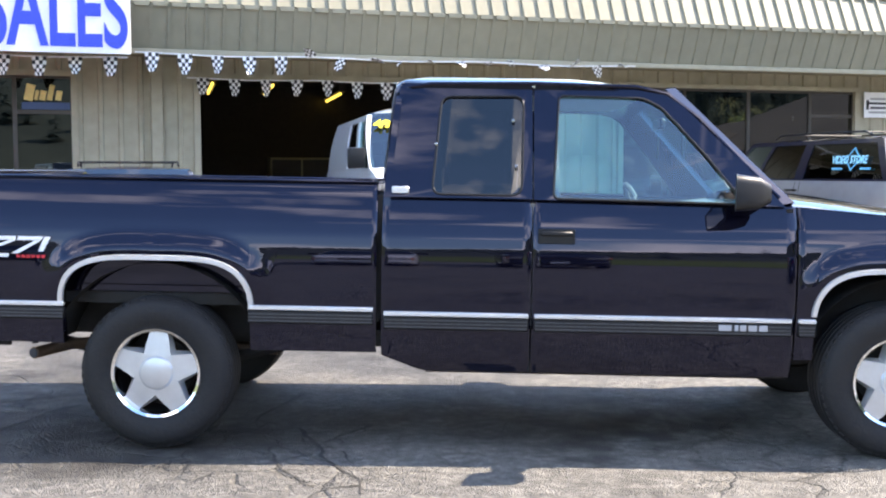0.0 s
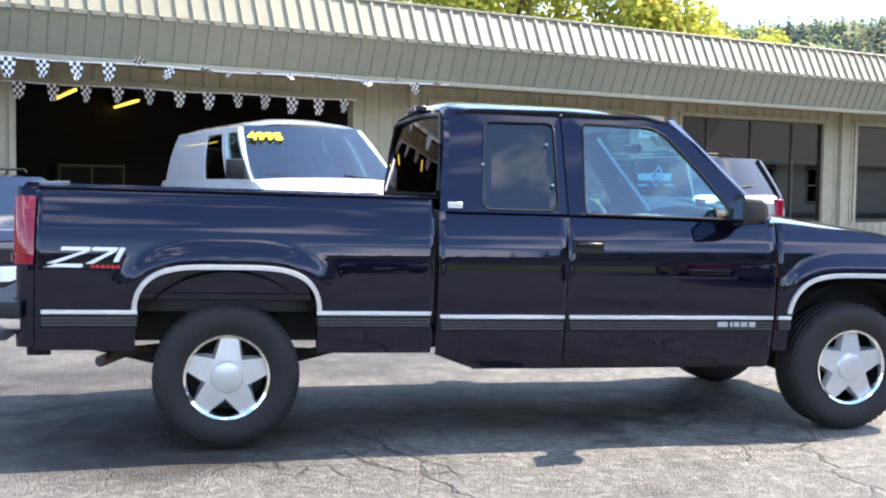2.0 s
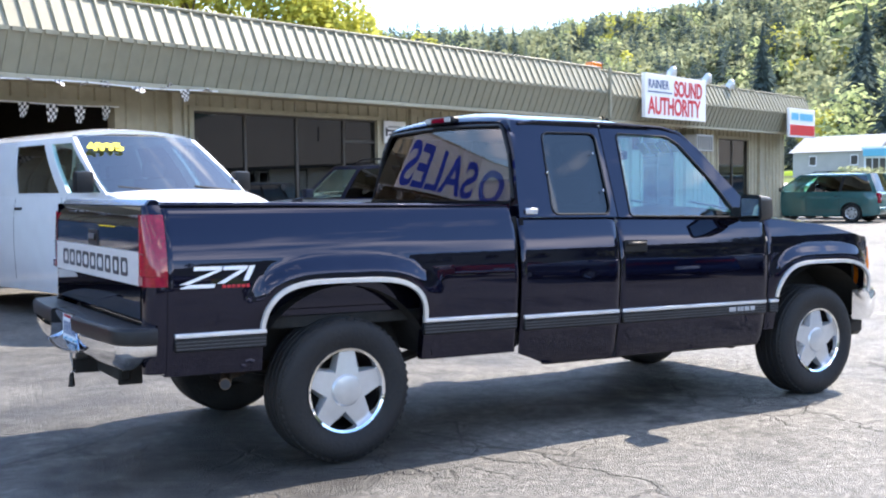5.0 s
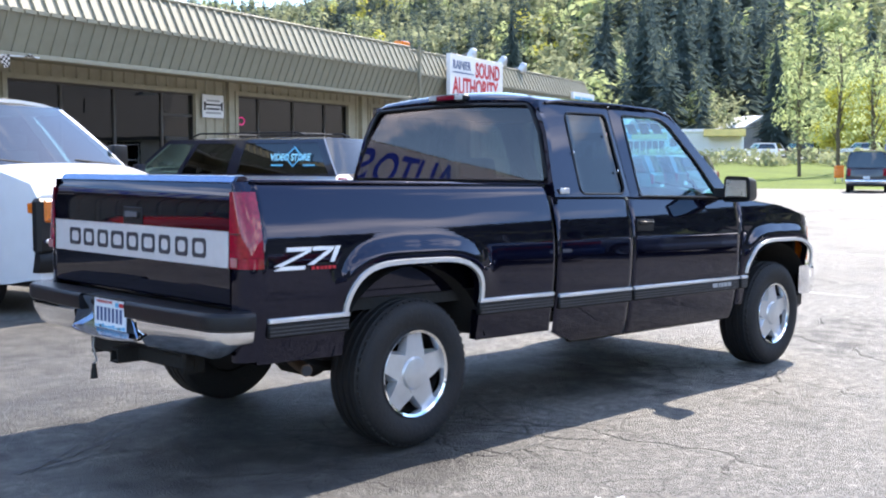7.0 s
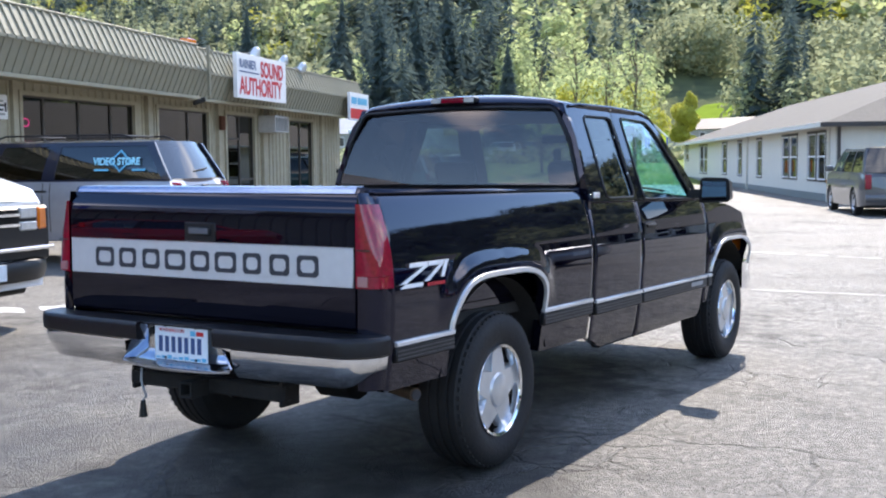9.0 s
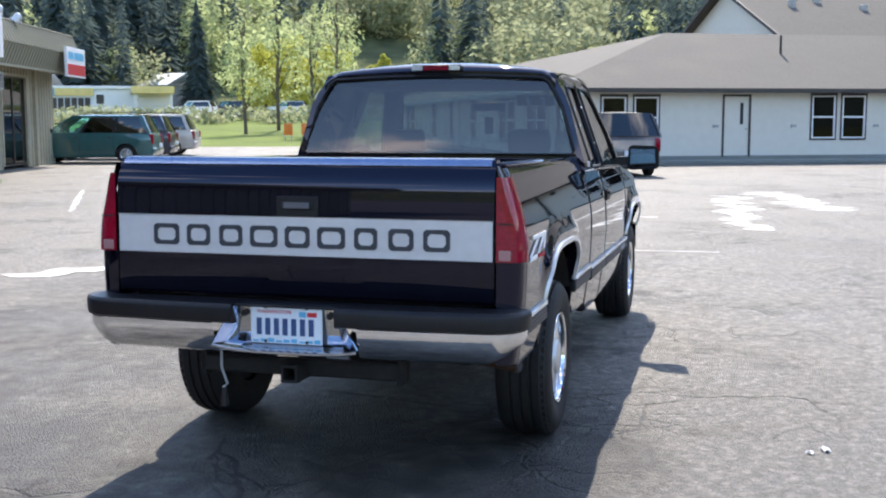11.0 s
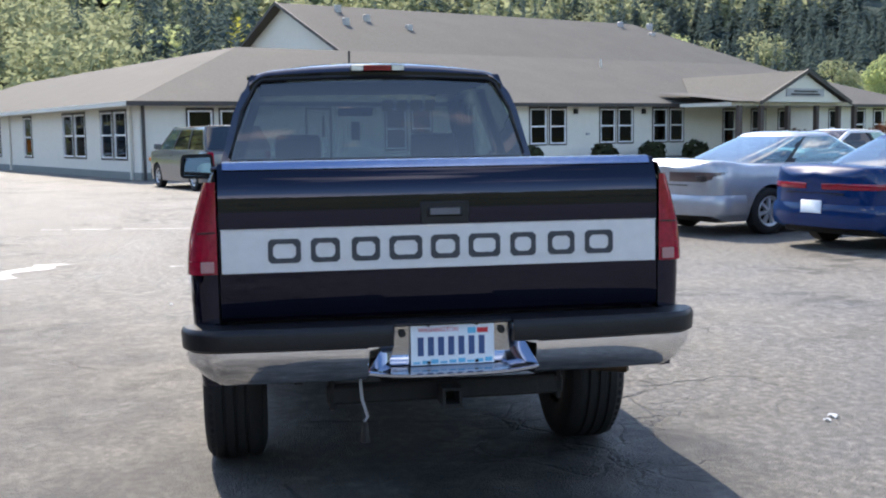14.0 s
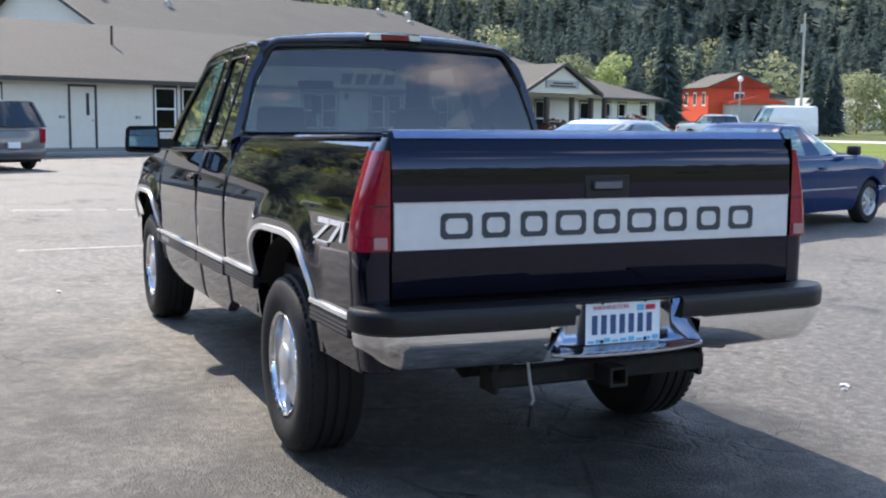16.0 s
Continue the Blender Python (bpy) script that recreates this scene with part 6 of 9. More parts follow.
        p("grille", box(x1 + 0.02, x1 + 0.06, -hw * 0.46, hw * 0.46, hood - 0.26, hood - 0.10, 0.015), M_TRIM)
    return car


def saloon(name, m, label, paint_m, L, W, H, belt, hood, deck, screen, back, wheels, wheel_r=0.31, pillar_m=None, lamp_m=None, lamp=(0.72, 0.82), half_lamp=0.0, plate_z=0.55, pillars=(0.42, 0.80)):
    """A rounded four-door car, nose along +x. screen, back: (base x, top x) of front and rear glass; lamp: heights of the rear lamp strip,
    half_lamp: its gap at the middle; pillars: breaks of the side glass as fractions from front to rear."""
    car = thing(name, m, label, "car")
    pillar_m, lamp_m = pillar_m or paint_m, lamp_m or M_TAIL
    x0, x1, hw, clear, arch = -L / 2, L / 2, W / 2, 0.20, wheel_r + 0.05
    TAIL_R, NOSE_R = 0.46, 0.80

    def p(nm, bm, mt, parent=None, lab="", smooth=45):
        return part(nm, bm, mt, parent or car, lab, smooth)

    def plan(x):
        """Half width of the body's outline, one at the middle and nothing at the very ends."""
        for d, r, e in ((x - x0, TAIL_R, 2.7), (x1 - x, NOSE_R, 2.5)):
            if d < r:
                return max(0.0, 1 - (1 - max(d, 0.0) / r) ** e) ** (1 / e)
        return 1.0

    def top(x):
        if x >= screen[0]:
            t = (x - screen[0]) / (x1 - screen[0])
            return belt + 0.01 - (belt - hood) * t**1.5 - 0.16 * smooth01((t - 0.7) / 0.3) ** 2
        if x <= back[0]:
            t = (back[0] - x) / (back[0] - x0)
            return belt + (deck - belt) * smooth01(t * 1.6) - 0.10 * smooth01((t - 0.72) / 0.28) ** 2
        return belt

    BULGE = [(0.0, 0.90), (0.12, 0.955), (0.35, 0.995), (0.6, 1.0), (0.8, 0.985), (0.92, 0.962), (1.0, 0.93)]
    xs = [x0 + TAIL_R * (1 - math.cos(math.pi / 2 * k / 14)) for k in range(15)] + [x1 - NOSE_R * (1 - math.cos(math.pi / 2 * k / 14)) for k in range(15)]
    xs += [x0 + TAIL_R + (L - TAIL_R - NOSE_R) * k / 34 for k in range(35)]
    for w in wheels:
        xs += [w + arch * math.cos(math.pi * k / 16) for k in range(17)]
    xs = sorted(set(round(x, 4) for x in xs))
    for sgn in (-1, 1):
        cols = []
        for x in xs:
            zb = clear + 0.10 * smooth01((x - x1 + 0.5) / 0.5) + 0.12 * smooth01((x0 + 0.45 - x) / 0.45)
            for w in wheels:
                if abs(x - w) < arch:
                    zb = max(zb, wheel_r + math.sqrt(arch**2 - (x - w) ** 2))
            zt, y = top(x), hw * plan(x)
            col = [(x, sgn * max(0.0, y * 0.88 - 0.06), zb)]
            for j in range(13):
                z = zb + (zt - zb) * j / 12
                col.append((x, sgn * y * lerp_table(BULGE, (z - clear) / (zt - clear)), z))
            col += [(x, sgn * y * v, zt + d) for v, d in ((0.90, 0.013), (0.84, 0.022), (0.70, 0.032), (0.40, 0.044), (0.0, 0.05))]
            cols.append(col)
        bm = grid(cols)
        bmesh.ops.remove_doubles(bm, verts=bm.verts, dist=0.0008)
        bmesh.ops.recalc_face_normals(bm, faces=bm.faces)
        if sum(f.normal.y * f.calc_area() for f in bm.faces) * sgn < 0:
            bmesh.ops.reverse_faces(bm, faces=bm.faces)
        p("body_side", bm, paint_m)

    def outline(rear, reach, z):
        """Places and outward directions round one end, from side to side, at a height."""
        k = lerp_table(BULGE, (z - clear) / (0.9 - clear))
        half = []
        for j in range(25):
            x = (x0 + reach * (1 - math.cos(math.pi / 2 * j / 24))) if rear else (x1 - reach * (1 - math.cos(math.pi / 2 * j / 24)))
            half.append((x, hw * plan(x) * k))
        pts = [(x, -y) for x, y in half[::-1]] + half[1:]
        out = []
        for i, (x, y) in enumerate(pts):
            a, b = pts[max(0, i - 1)], pts[min(len(pts) - 1, i + 1)]
            d = Vector((b[1] - a[1], a[0] - b[0])).normalized()
            if d.x * (-1 if rear else 1) < 0 and abs(d.x) > 0.05 or d.y * y < -0.05:
                d = -d
            out.append((x, y, d.x, d.y))
        return out

    def band(nm, rear, reach, z0, z1, out_, mt, lab="", keep=None, depth=0.05, parent=None):
        rows = []
        for x, y, nx, ny in outline(rear, reach, (z0 + z1) / 2):
            if keep and not keep(x, y):
                continue
            o = lambda d: (x + nx * d, y + ny * d)  # noqa: E731
            rows.append([(*o(out_ * 0.6), z0), (*o(out_), z0 + (z1 - z0) * 0.2), (*o(out_), z1 - (z1 - z0) * 0.25), (*o(out_ * 0.5), z1), (*o(-depth), z1), (*o(-depth), z0)])
        return p(nm, loft(rows), mt, parent, lab, 50)

    band("rear_bumper", True, 0.62, 0.29, 0.56, 0.045, paint_m)
    band("front_bumper", False, 0.80, 0.26, 0.52, 0.04, paint_m)
    for s in (-1, 1):
        band("tail_lamp", True, 0.40, lamp[0], lamp[1], 0.008, lamp_m, "wrapped rear lamp", keep=lambda x, y: s * y > half_lamp and x < x0 + 0.36)
        ya, yb = sorted((s * hw * 0.45, s * hw * 0.78))
        p("headlamp", box(x1 - 0.34, x1 - 0.12, ya, yb, hood - 0.17, hood - 0.06, 0.03), M_CLEAR)
    p("rear_plate", box(x0 - 0.052, x0 - 0.03, -0.155, 0.155, plate_z, plate_z + 0.15, 0.003), M_PLATE, None, "pale number plate")
    p("boot_seam", box(x0 - 0.004, x0 + 0.02, -hw * 0.5, hw * 0.5, lamp[0] - 0.05, lamp[0] - 0.04), M_TRIM)
    # upper cabin: rounded rings from the waist to the roof, split into glass, pillars and roof
    N, T = 96, [0.0, 0.05, 0.2, 0.4, 0.6, 0.78, 0.90, 0.97, 1.0]

    def ring(t, shrink=1.0, lift=0.0):
        fx, bx = screen[0] + (screen[1] - screen[0]) * t**1.12, back[0] + (back[1] - back[0]) * t**1.12
        a, b = (fx - bx) / 2 * shrink, hw * (0.90 - 0.225 * t**1.35) * shrink
        out = []
        for k in range(N):
            c, q = math.cos(math.tau * k / N), math.sin(math.tau * k / N)
            out.append(Vector(((fx + bx) / 2 + a * math.copysign(abs(c) ** 0.42, c), b * math.copysign(abs(q) ** 0.42, q), belt + 0.012 + (H - 0.075 - belt) * t + lift)))
        return out

    rings = [ring(t) for t in T]
    groups = {}
    for i in range(len(T) - 1):
        for k in range(N):
            j = (k + 1) % N
            mid = (rings[i][k] + rings[i][j] + rings[i + 1][k] + rings[i + 1][j]) / 4
            lo, hi = min(v.x for v in rings[i]), max(v.x for v in rings[i])
            f, e = (hi - mid.x) / (hi - lo), abs(mid.y) / max(v.y for v in rings[i])
            where = "roof"
            if 0.03 < T[i] + 0.02 and T[i + 1] < 0.98 and i > 0:
                if e < 0.93:
                    where = "windscreen" if f < 0.5 else "rear_window"
                elif 0.05 < f < 0.94 and all(abs(f - q) > 0.022 for q in pillars):
                    where = ("side_window", mid.y > 0, sum(f > q for q in pillars))
                else:
                    where = "pillars"
            groups.setdefault(where, []).append((rings[i][k], rings[i][j], rings[i + 1][j], rings[i + 1][k]))
    cap = [rings[-1]] + [ring(1.0, q, z) for q, z in ((0.93, 0.028), (0.75, 0.052), (0.45, 0.068), (0.02, 0.075))]
    for a, b in zip(cap, cap[1:]):
        for k in range(N):
            groups["roof"].append((a[k], a[(k + 1) % N], b[(k + 1) % N], b[k]))
    for where, quads in groups.items():
        bm = bmesh.new()
        for q in quads:
            bm.faces.new([bm.verts.new(v) for v in q])
        bmesh.ops.remove_doubles(bm, verts=bm.verts, dist=0.0005)
        bmesh.ops.recalc_face_normals(bm, faces=bm.faces)
        nm = where if isinstance(where, str) else where[0]
        ob = p(nm, bm, {"roof": paint_m, "pillars": pillar_m, "windscreen": G_CLEAR, "rear_window": G_CAR, "side_window": G_CAR}[nm])
        if nm not in ("roof", "pillars"):
            ob.visible_shadow = False
    for s in (-1, 1):
        ya, yb = sorted((s * hw * 0.95, s * (hw * 0.95 + 0.17)))
        p("door_mirror", box(screen[0] - 0.28, screen[0] - 0.17, ya, yb, belt + 0.02, belt + 0.15, 0.035, seg=2), M_TRIM)
        for f in pillars:
            x = screen[0] + (back[0] - screen[0]) * f
            ya, yb = sorted((s * (hw * 0.975), s * (hw * 0.975 + 0.03)))
            p("door_handle", box(x + 0.05, x + 0.22, ya, yb, belt - 0.16, belt - 0.125, 0.008), paint_m)
            p("door_seam", grid([[(x + dx, s * (hw * lerp_table(BULGE, (z - clear) / (belt - clear)) + 0.002), z) for dx in (-0.005, 0.005)] for z in (0.3, 0.4, 0.5, 0.6, 0.7, 0.8, belt - 0.03)]), M_TRIM)
        z = clear + 0.30
        ya, yb = sorted((s * hw * 0.99, s * (hw + 0.008)))
        p("rub_strip", box(wheels[1] + arch + 0.06, wheels[0] - arch - 0.06, ya, yb, z, z + 0.02, 0.003), M_STEEL)
    for w in wheels:
        for s in (-1, 1):
            y = s * (hw - 0.115)
            put = Matrix.Translation((w, y, wheel_r))
            tr = moved(lathe([(r, s * yy) for r, yy in [(wheel_r * 0.64, 0.07), (wheel_r * 0.72, 0.095), (wheel_r * 0.92, 0.095), (wheel_r, 0.07), (wheel_r, -0.08), (wheel_r * 0.9, -0.10), (wheel_r * 0.6, -0.09)]], 36), put)
            bmesh.ops.recalc_face_normals(tr, faces=tr.faces)
            wh = p("wheel", tr, M_RUBBER)
            rr = wheel_r * 0.66
            p("wheel_rim", moved(lathe([(r, s * yy) for r, yy in [(rr * 0.80, 0.03), (rr * 0.86, 0.075), (rr * 0.96, 0.088), (rr * 1.02, 0.07)]], 32), put), M_ALLOY, wh)
            p("wheel_well", moved(lathe([(r, s * yy) for r, yy in [(0.0, 0.02), (rr * 0.84, 0.025)]], 24), put), M_UNDER, wh)
            for k in range(7):
                sp = loft([[(-u, s * 0.03, z), (u, s * 0.03, z), (u * 0.7, s * q, z), (-u * 0.7, s * q, z)] for u, z, q in ((0.028, 0.02, 0.075), (0.026, rr * 0.5, 0.07), (0.034, rr * 0.87, 0.068))])
                p("spoke", moved(moved(sp, Matrix.Rotation(k * math.tau / 7, 4, "Y")), put), M_ALLOY, wh)
            p("hub", moved(lathe([(r, s * yy) for r, yy in [(0.0, 0.088), (rr * 0.2, 0.085), (rr * 0.26, 0.06)]], 18), put), M_ALLOY, wh)
            p("wheel_housing", grid([[(w + (arch - 0.01) * math.cos(math.pi * i / 12), s * yy, wheel_r + (arch - 0.01) * math.sin(math.pi * i / 12)) for yy in (hw * 0.93, hw * 0.5)] for i in range(13)]), M_UNDER)
    p("underbody", box(x0 + 0.25, x1 - 0.35, -hw * 0.84, hw * 0.84, clear - 0.01, clear + 0.16, 0.03), M_UNDER)
    p("parcel_shelf", box(back[0] - 0.02, back[0] + 0.45, -hw * 0.8, hw * 0.8, belt - 0.08, belt - 0.02), M_DASH)
    p("dashboard", box(screen[0] - 0.35, screen[0] - 0.04, -hw * 0.82, hw * 0.82, belt - 0.22, belt + 0.0, 0.04), M_DASH)
    for xs_ in (screen[0] - 1.05, back[0] + 0.62):
        for s in (-1, 1):
            st = p("seat", moved(box(-0.06, 0.06, -0.25, 0.25, 0, 0.55, 0.05, seg=2), pose(xs_, s * hw * 0.43, belt - (0.42 if xs_ > 0 else 0.52), 0, -14, 0)), M_SEAT)
            if xs_ > 0:
                p("head_restraint", box(xs_ - 0.19, xs_ - 0.11, s * hw * 0.43 - 0.13, s * hw * 0.43 + 0.13, belt + 0.13, belt + 0.27, 0.03, seg=2), M_SEAT, st)
    return car


def at(x, y, heading):
    return pose(x, y, dip(x, y), 0, 0, heading)


OUT = -72.0  # the way out of the shop bays

# white panel van nosing out of the bay
van = vehicle("panel_van", at(0.87, 7.47, -77.0), "white panel van with a yellow price painted on its windscreen", "van", M_WHITE, 5.35, 1.78, 2.04, 1.36, 1.18, 1.36, (1.98, 1.08), (-2.20, -1.8), (1.72, -1.72), wheel_r=0.36, clear=0.30, roof_w=0.84, windows=((0.20, 0.19), (0.225, 0.21), (0.50, 0.47)), panels=(1, 3), glass_m=G_DARK, rear="tall", cap="black", bumper=M_TRIM, nose=0.07, tail=0.02)


def screen_price(car, text, xb, xt, belt, H, y, size, depth=0.03):
    """Numerals painted on a windscreen, facing the nose."""
    up = Vector((xt - xb, 0, H - 0.03 - belt)).normalized()
    right = Vector((0.09, 1, 0)).normalized()
    nrm = right.cross(up)
    o = Vector((xb, y, belt + 0.03)) + Vector((xt - xb, 0, H - 0.06 - belt)) * 0.66 + nrm * depth
    m = Matrix(((right.x, up.x, nrm.x, o.x), (right.y, up.y, nrm.y, o.y), (right.z, up.z, nrm.z, o.z), (0, 0, 0, 1)))
    return lettering("price", text, size, 0.002, m, M_YELLOW, car, "yellow painted price numerals", bold=0.008)


screen_price(van, "4995", 1.98, 1.08, 1.36, 2.04, -0.71, 0.20, 0.05)
for s in (-1, 1):
    part("van_wiper", tube([(2.06, s * 0.45 + 0.2, 1.40), (1.98, s * 0.45 - 0.25, 1.45)], 0.009, 6), M_TRIM, van)
part("grille_surround", box(2.62, 2.735, -0.84, 0.84, 0.60, 1.10, 0.03), M_TRIM, van, "black grille surround")
for k in range(2):
    part("grille_bar", box(2.742, 2.752, -0.42, 0.42, 0.92 + 0.09 * k, 0.945 + 0.09 * k), M_CHROME, van)
part("bumper_strip", box(2.755, 2.80, -0.81, 0.81, 0.70, 0.735, 0.008), M_CHROME, van, "bright bumper strip")
for s in (-1, 1):
    part("square_headlamp", box(2.70, 2.757, *sorted((s * 0.42, s * 0.64)), 0.99, 1.09, 0.01), M_CLEAR, van)
    part("square_headlamp", box(2.70, 2.757, *sorted((s * 0.42, s * 0.64)), 0.88, 0.96, 0.01), M_CLEAR, van)
    part("corner_lamp", box(2.60, 2.752, *sorted((s * 0.66, s * 0.78)), 0.88, 1.09, 0.02), M_AMBER, van, "amber corner lamp")

# two-tone estate nosing to the shop, with a sticker on its side glass
IN = 108.0
suv = vehicle("estate_suv", at(7.0, 10.95, IN), "navy over silver full-size estate with tinted glass facing the shop", "suv", M_NAVY, 5.45, 1.96, 1.84, 1.22, 1.10, 1.22, (1.35, 0.65), (-2.62, -2.30), (1.75, -1.55), wheel_r=0.37, clear=0.36, roof_w=0.80, windows=((0.24, 0.20), (0.50, 0.48), (0.53, 0.51)), panels=(2,), lower=M_SILVER, glass_m=G_DARK, rear="tall", rack=True, nose=0.04, tail=0.02, bumper=M_CHROME)


def side_sticker(car, x, z, y):
    """The sticker on the left side glass: a pale blue diamond with words across it."""
    base = Matrix(((-1, 0, 0, x), (0, 0, 1, y), (0, 1, 0, z), (0, 0, 0, 1))) @ Matrix.Rotation(radians(-14), 4, "X")
    bm = bmesh.new()
    outer = [bm.verts.new(base @ Vector(c)) for c in ((0.26, 0.05, 0), (0.43, -0.12, 0), (0.60, 0.05, 0), (0.43, 0.22, 0))]
    inner = [bm.verts.new(base @ Vector(c)) for c in ((0.295, 0.05, 0), (0.43, -0.085, 0), (0.565, 0.05, 0), (0.43, 0.185, 0))]
    for k in range(4):
        bm.faces.new((outer[k], outer[(k + 1) % 4], inner[(k + 1) % 4], inner[k]))
    dia = part("sticker", bm, M_CYAN, car, "pale blue diamond sticker")
    lettering("sticker_name", "VIDEO STORE", 0.150, 0.002, base @ Matrix.Translation((0, -0.01, 0.006)), M_WINDOWTXT, car, "pale blue sticker words", squeeze=0.80, bold=0.006)
    for x0, x1 in ((0.02, 0.25), (0.62, 0.84)):
        bm = bmesh.new()
        bm.faces.new([bm.verts.new(base @ Vector(c)) for c in ((x0, -0.10, 0), (x1, -0.10, 0), (x1, -0.07, 0), (x0, -0.07, 0))])
        part("sticker_bar", bm, M_CYAN, dia)


side_sticker(suv, -1.45, 1.47, 0.905)
part("rear_wiper", tube([(-2.66, 0.1, 1.36), (-2.64, -0.35, 1.40)], 0.012, 6), M_TRIM, suv)
part("rear_latch", box(-2.80, -2.76, -0.10, 0.12, 1.10, 1.16, 0.01), M_TRIM, suv)

wagon = vehicle("estate_car", at(-2.55, 7.0, OUT), "dark blue estate car with roof rack and yellow painted price", "car", M_NAVY, 4.7, 1.78, 1.42, 0.92, 0.80, 0.92, (0.95, 0.25), (-2.25, -1.85), (1.35, -1.35), windows=((0.35, 0.32), (0.66, 0.66)), rack=True, glass_m=G_TINT)
screen_price(wagon, "995", 0.95, 0.25, 0.92, 1.42, -0.5, 0.12, 0.055)

vehicle("minivan", at(30.3, 20.9, IN), "teal green minivan facing the end of the shop", "minivan", M_TEAL, 4.75, 1.92, 1.74, 1.05, 0.95, 1.05, (1.35, 0.40), (-2.25, -1.95), (1.45, -1.45), wheel_r=0.33, windows=((0.33, 0.30), (0.66, 0.66)), glass_m=G_DARK, rear="tall", rack=True)
vehicle("minivan", at(33.9, 22.2, IN), "dark blue minivan parked in the row by the shop", "minivan", M_NAVY, 4.75, 1.92, 1.74, 1.05, 0.95, 1.05, (1.35, 0.40), (-2.25, -1.95), (1.45, -1.45), wheel_r=0.33, windows=((0.33, 0.30), (0.66, 0.66)), glass_m=G_DARK, rear="tall")
vehicle("suv", at(38.6, 23.6, IN), "pale gold four-wheel-drive wagon parked in the row by the shop", "suv", M_TAN, 4.7, 1.85, 1.80, 1.08, 1.0, 1.08, (1.05, 0.45), (-2.15, -1.85), (1.40, -1.40), wheel_r=0.36, clear=0.30, windows=((0.36, 0.33), (0.68, 0.67)), glass_m=G_DARK, rear="tall", rack=True)
vehicle("passenger_van", at(51.5, 19.8, 22), "dull grey full-size van with tinted windows by the lot exit", "van", M_VANGREY, 5.3, 2.0, 2.02, 1.20, 1.1, 1.20, (1.9, 1.1), (-2.55, -2.42), (1.7, -1.7), wheel_r=0.36, clear=0.32, windows=((0.25, 0.22), (0.62, 0.61)), glass_m=G_DARK, rear="tall", bumper=M_CHROME, nose=0.05, tail=0.02)
vehicle("minivan", at(26.5, 1.95, 23), "grey green minivan with tinted glass nosing to the white building", "minivan", M_GREY, 4.75, 1.92, 1.72, 1.05, 0.95, 1.05, (1.35, 0.40), (-2.28, -1.90), (1.45, -1.45), wheel_r=0.33, windows=((0.33, 0.30), (0.66, 0.66)), glass_m=G_DARK, rear="tall")
silver = saloon("sedan", at(10.35, -7.35, OUT), "silver four-door saloon with a dark rear lamp panel", M_SILVER, 5.05, 1.88, 1.40, 0.94, 0.80, 1.0, (0.95, 0.10), (-1.70, -0.70), (1.45, -1.42), wheel_r=0.32, pillar_m=M_TRIM, lamp_m=M_DARKLAMP, lamp=(0.74, 0.87), plate_z=0.42, pillars=(0.40, 0.74))
for k in range(3):
    for s_ in (-1, 1):
        part("lamp_rib", box(-2.50, -2.36, *sorted((s_ * 0.62, s_ * 0.76)), 0.752 + 0.028 * k, 0.760 + 0.028 * k), M_RIB, silver)
saloon("sedan", at(7.75, -8.0, OUT), "deep blue four-door saloon with a red rear lamp strip", M_BLUE, 4.55, 1.74, 1.37, 0.93, 0.78, 0.97, (0.90, 0.10), (-1.55, -0.70), (1.30, -1.25), wheel_r=0.30, lamp=(0.73, 0.80), plate_z=0.45, pillars=(0.42, 0.80))
vehicle("sedan", at(19.4, -13.4, OUT), "white saloon car standing in the lot", "car", M_WHITE, 4.6, 1.75, 1.40, 0.93, 0.80, 0.96, (0.9, 0.1), (-1.6, -0.8), (1.3, -1.3), windows=((0.38, 0.42),), rear="red")
vehicle("suv", at(67.4, -44.9, 60), "dark green four-wheel-drive wagon at the roadside", "suv", M_DKGREEN, 4.7, 1.85, 1.80, 1.08, 1.0, 1.08, (1.05, 0.45), (-2.15, -1.85), (1.40, -1.40), wheel_r=0.36, clear=0.30, windows=((0.36, 0.33), (0.68, 0.67)), glass_m=G_DARK, rear="tall")
vehicle("suv", at(66.0, -50.6, 58), "white four-wheel-drive wagon at the roadside", "suv", M_WHITE, 4.9, 1.9, 1.85, 1.12, 1.02, 1.12, (1.05, 0.45), (-2.25, -1.95), (1.45, -1.45), wheel_r=0.36, clear=0.30, windows=((0.36, 0.33), (0.68, 0.67)), glass_m=G_DARK, rear="tall")
vehicle("box_van", at(66.5, -57.8, 64), "tall white delivery van at the roadside", "van", M_WHITE, 5.6, 2.0, 2.55, 1.30, 1.15, 1.30, (2.0, 1.3), (-2.72, -2.66), (1.75, -1.75), wheel_r=0.36, clear=0.32, windows=((0.2, 0.18), (0.21, 0.19)), panels=(1, 2), glass_m=G_DARK, rear="tall", nose=0.05, tail=0.02)
vehicle("pickup_wagon", at(10.15, -15.6, OUT), "red vehicle with chrome rear bumper in the next row", "suv", M_RED, 5.2, 1.95, 1.80, 1.15, 1.05, 1.15, (1.2, 0.6), (-2.45, -2.2), (1.65, -1.6), wheel_r=0.37, clear=0.36, windows=((0.3, 0.27), (0.6, 0.58)), glass_m=G_DARK, rear="tall", bumper=M_CHROME)
